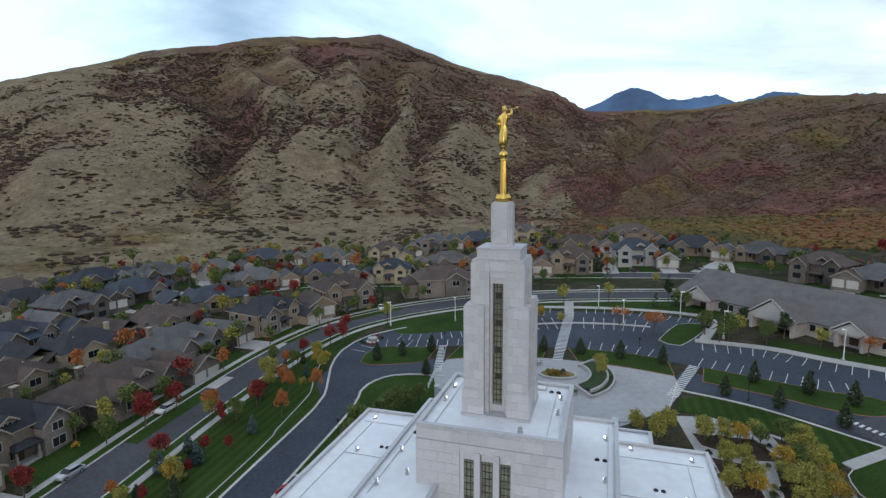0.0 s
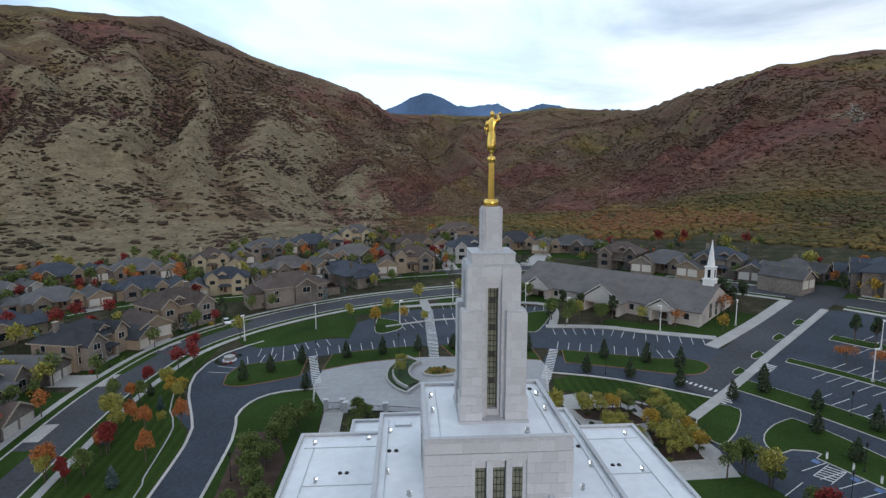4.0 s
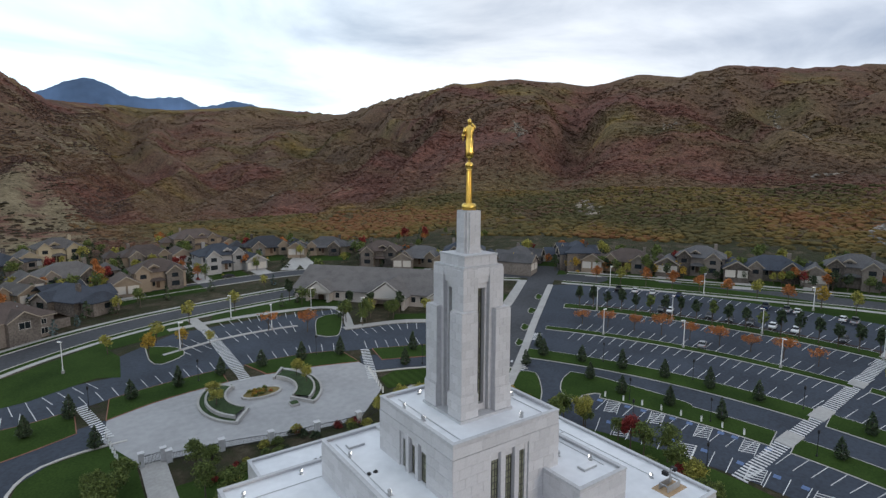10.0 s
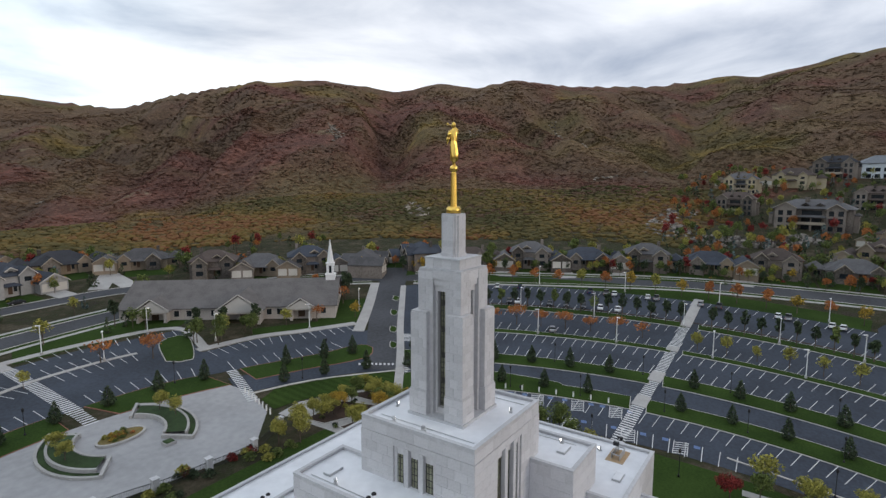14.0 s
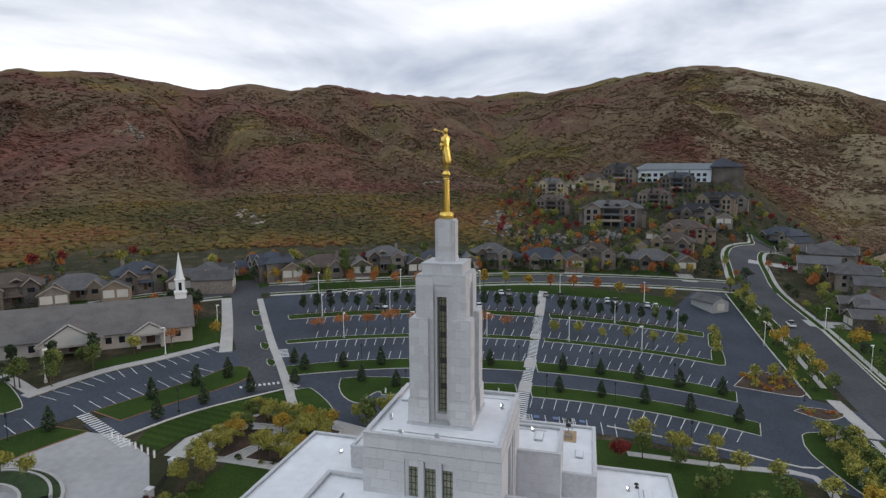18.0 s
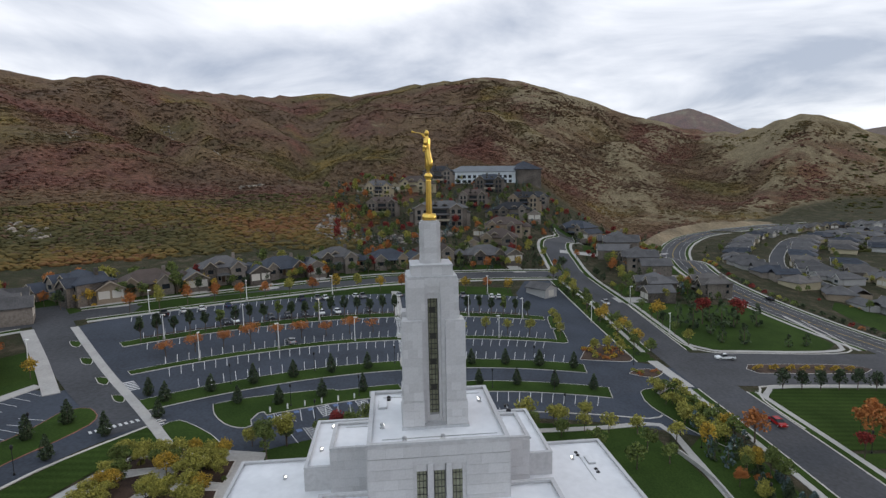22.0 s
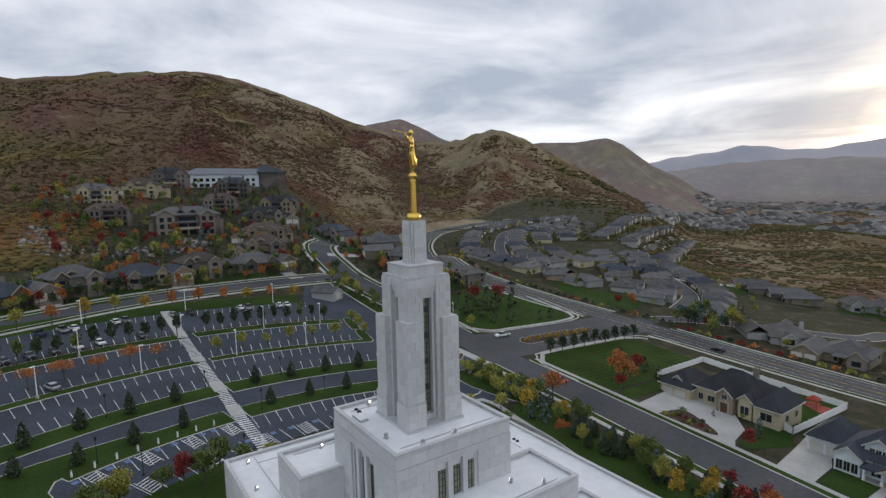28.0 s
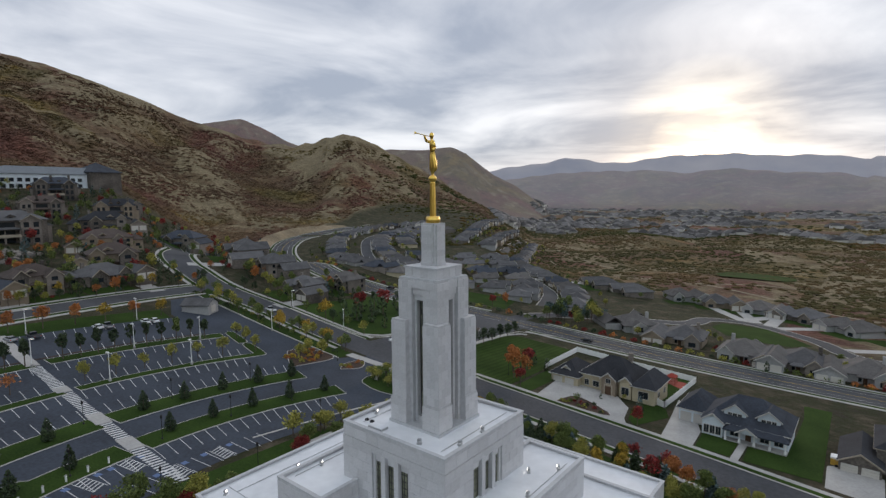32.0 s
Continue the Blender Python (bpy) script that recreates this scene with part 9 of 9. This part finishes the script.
scatter("scrub_oak", "thickets of brush across the dry valley floor", leafy("valley_brush", ((0.34, (0.056, 0.054, 0.024)), (0.5, (0.082, 0.070, 0.032)), (0.66, (0.110, 0.072, 0.036))), 0.01), 15000, 146, 190, 320, 1350, 2.3, 9, 70, 0, EDGE, -0.1)


def boulders():
    """Rows of rough stones on the terrace below the hillside houses."""
    rng = random.Random(77)
    vs, fs = [], []
    line = smooth_line([(296, 33), (262, 36), (249, 29), (246, 5), (254, -14), (268, -28)], 1.6)
    for off in (-9, -6.5, -4, -1.5, 1, 3.5, 6):
        for x, y in offset_line(line, off):
            if rng.random() < 0.3:
                continue
            sv, sf = bush_shape(rng)
            k = rng.uniform(0.9, 1.8)
            x, y = x + rng.uniform(-0.6, 0.6), y + rng.uniform(-0.6, 0.6)
            o = len(vs)
            z = zland(x, y)
            vs += [(x + p[0] * k, y + p[1] * k, z + p[2] * k * 0.8) for p in sv.tolist()]
            fs += [tuple(int(i) + o for i in q) for q in sf]
    ob = part("boulders", (vs, [], fs), material("grey_boulders", (0.21, 0.19, 0.17), 0.9, vary=0.3, scale=1.5, bump=0.4, per_island=0.7))
    tagged(ob, "rough grey boulder terrace below the hillside houses", "rocks", kind="stuff")


boulders()


def outcrops():
    """Pale rock ribs that show through the oak on the eastern slope."""
    rng = random.Random(78)
    vs, fs = [], []
    for a, b, wide, count in (((760, 319), (640, 250), 9, 70), ((640, 250), (504, 168), 6, 60), ((390, 418), (352, 370), 7, 60), ((250, 198), (222, 170), 6, 45), ((154, 548), (157, 552), 3, 14), ((396, 123), (436, 114), 2, 26), ((436, 114), (410, 84), 2, 22), ((560, 330), (470, 285), 5, 26)):
        for i in range(count):
            k = rng.random()
            x, y = a[0] + (b[0] - a[0]) * k + rng.gauss(0, wide / 2), a[1] + (b[1] - a[1]) * k + rng.gauss(0, wide / 2)
            sv, sf = bush_shape(rng)
            q, o, z = rng.uniform(0.8, 2.2), len(vs), zland(x, y)
            vs += [(x + p[0] * q, y + p[1] * q, z + p[2] * q * 0.7) for p in sv.tolist()]
            fs += [tuple(int(j) + o for j in f) for f in sf]
    ob = part("outcrops", (vs, [], fs), material("pale_outcrop_rock", (0.26, 0.225, 0.185), 0.9, vary=0.3, scale=1.2, bump=0.4, per_island=0.6))
    tagged(ob, "pale rock outcrops showing through the scrub oak", "rocks", kind="stuff")


def cut_bank():
    """The bare earth bank cut for the bend of the avenue."""
    run = [i for i, p in enumerate(FINE["avenue"]) if p[0] > 318 and p[1] > -345]
    vs, fs, n = [], [], 9
    offs = [9.6 + 2.2 * j for j in range(n)]
    sides = [offset_line(FINE["avenue"], d) for d in offs]
    if math.hypot(*sides[-1][run[len(run) // 2]]) < math.hypot(*FINE["avenue"][run[len(run) // 2]]):
        sides = [offset_line(FINE["avenue"], -d) for d in offs]
    for k, i in enumerate(run):
        tall = 5.5 * math.sin(math.pi * k / (len(run) - 1)) ** 0.6
        for j in range(n):
            x, y = sides[j][i]
            u = j / (n - 1)
            rise = tall * (min(1.0, u / 0.55) if u < 0.62 else (1 - u) / 0.38) * (1 + 0.25 * noise.noise(Vector((x / 7, y / 7, 3))))
            vs.append((x, y, zland(x, y) - 0.15 + rise + 0.5 * noise.noise(Vector((x / 2.5, y / 2.5, 5))) * (0 < j < n - 1)))
    for k in range(len(run) - 1):
        for j in range(n - 1):
            o = k * n + j
            fs.append((o, o + 1, o + n + 1, o + n))
    ob = part("cut_bank", (vs, [], fs), material("bare_earth_bank", (0.25, 0.195, 0.125), 0.95, vary=0.3, scale=0.8, bump=0.5))
    tagged(ob, "bare tan earth bank cut beside the avenue bend", "bank", kind="structure")


outcrops()
cut_bank()


def town(count, az0, az1, r0, r1, seed, inner):
    """Small far houses with hip roofs, gathered into walls and roofs."""
    rng = random.Random(seed)
    wv, wf, rv, rf = [], [], [], []
    n = 0
    while n < count:
        az, r = rng.uniform(az0, az1), r0 + (r1 - r0) * rng.random() ** 1.5
        x, y = r * math.sin(radians(az)), r * math.cos(radians(az))
        if r < inner or noise.noise(Vector((x / 260, y / 260, 7))) < -0.08 + 0.2 * rng.random():
            continue
        z = zland(x, y)
        if z > -6:
            n += 1
            continue
        s = 1.0 + r / 2500
        a, w, d, h = rng.choice((0.3, 1.87)) + rng.uniform(-0.2, 0.2), 8.5 * s, 6.5 * s, 3.4 + 2.4 * (rng.random() < 0.4)
        c, e = math.cos(a), math.sin(a)

        def P(px, py, pz):
            return (x + px * c - py * e, y + px * e + py * c, z + pz)

        o = len(wv)
        wv += [P(-w, -d, -3), P(w, -d, -3), P(w, d, -3), P(-w, d, -3), P(-w, -d, h), P(w, -d, h), P(w, d, h), P(-w, d, h)]
        wf += [(o, o + 1, o + 5, o + 4), (o + 1, o + 2, o + 6, o + 5), (o + 2, o + 3, o + 7, o + 6), (o + 3, o, o + 4, o + 7)]
        o = len(rv)
        w, d = w + 0.6, d + 0.6
        rv += [P(-w, -d, h), P(w, -d, h), P(w, d, h), P(-w, d, h), P(-w + d, 0, h + 0.6 * d), P(w - d, 0, h + 0.6 * d)]
        rf += [(o, o + 1, o + 5, o + 4), (o + 2, o + 3, o + 4, o + 5), (o + 1, o + 2, o + 5), (o + 3, o, o + 4)]
        n += 1
    tagged(part("far_house_walls", (wv, [], wf), FARWALL), "pale walls of the distant valley town", "town", kind="stuff")
    tagged(part("far_house_roofs", (rv, [], rf), FARROOF), "grey roofs of the distant valley town", "town", kind="stuff")


FARWALL = material("far_town_walls", (0.42, 0.40, 0.37), 0.9, vary=0.3, scale=0.05, bump=0, per_island=0.6)
FARROOF = material("far_town_roofs", (0.12, 0.115, 0.115), 0.9, vary=0.3, scale=0.05, bump=0, per_island=0.6)
town(260, 139, 149, 520, 1150, 21, 520)
town(1300, 146, 188, 1150, 2650, 22, 1150)
M_TOWNTREE = leafy("valley_trees", ((0.3, (0.03, 0.04, 0.016)), (0.5, (0.06, 0.06, 0.02)), (0.7, (0.12, 0.06, 0.025))), 0.006)
scatter("valley_trees", "dark tree crowns among the valley houses", M_TOWNTREE, 4200, 134, 188, 1000, 2700, 4.0, 31, 240, 1.3)
scatter("valley_trees", "dark tree crowns among the near valley houses", M_TOWNTREE, 900, 134, 150, 400, 1000, 2.6, 33, 120, 1.3)
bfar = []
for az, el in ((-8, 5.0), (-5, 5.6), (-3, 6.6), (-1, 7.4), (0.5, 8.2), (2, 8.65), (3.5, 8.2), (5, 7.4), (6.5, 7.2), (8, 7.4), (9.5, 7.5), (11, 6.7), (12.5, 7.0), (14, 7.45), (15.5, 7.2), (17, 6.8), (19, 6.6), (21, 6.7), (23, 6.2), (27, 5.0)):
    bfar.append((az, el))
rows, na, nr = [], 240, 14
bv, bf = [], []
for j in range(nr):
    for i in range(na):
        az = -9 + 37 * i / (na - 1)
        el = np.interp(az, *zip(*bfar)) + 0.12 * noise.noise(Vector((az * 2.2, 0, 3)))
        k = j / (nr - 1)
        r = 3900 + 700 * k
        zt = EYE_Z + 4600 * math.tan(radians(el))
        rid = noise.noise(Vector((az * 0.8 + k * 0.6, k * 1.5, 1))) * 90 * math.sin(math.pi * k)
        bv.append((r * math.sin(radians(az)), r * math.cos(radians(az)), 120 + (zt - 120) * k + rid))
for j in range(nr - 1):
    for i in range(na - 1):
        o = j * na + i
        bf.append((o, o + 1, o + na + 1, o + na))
# the range's blue is air haze painted into its base colour
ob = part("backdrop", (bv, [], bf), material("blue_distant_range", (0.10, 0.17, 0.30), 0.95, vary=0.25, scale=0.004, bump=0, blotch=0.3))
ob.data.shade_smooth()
tagged(ob, "distant mountain range painted haze blue behind the canyon", "mountains", kind="structure")

# the patterns that the copies were taken from
for p in list(PROTO.values()) + list(HPROTO.values()):
    for o in (*p.children_recursive, p):
        bpy.data.objects.remove(o)
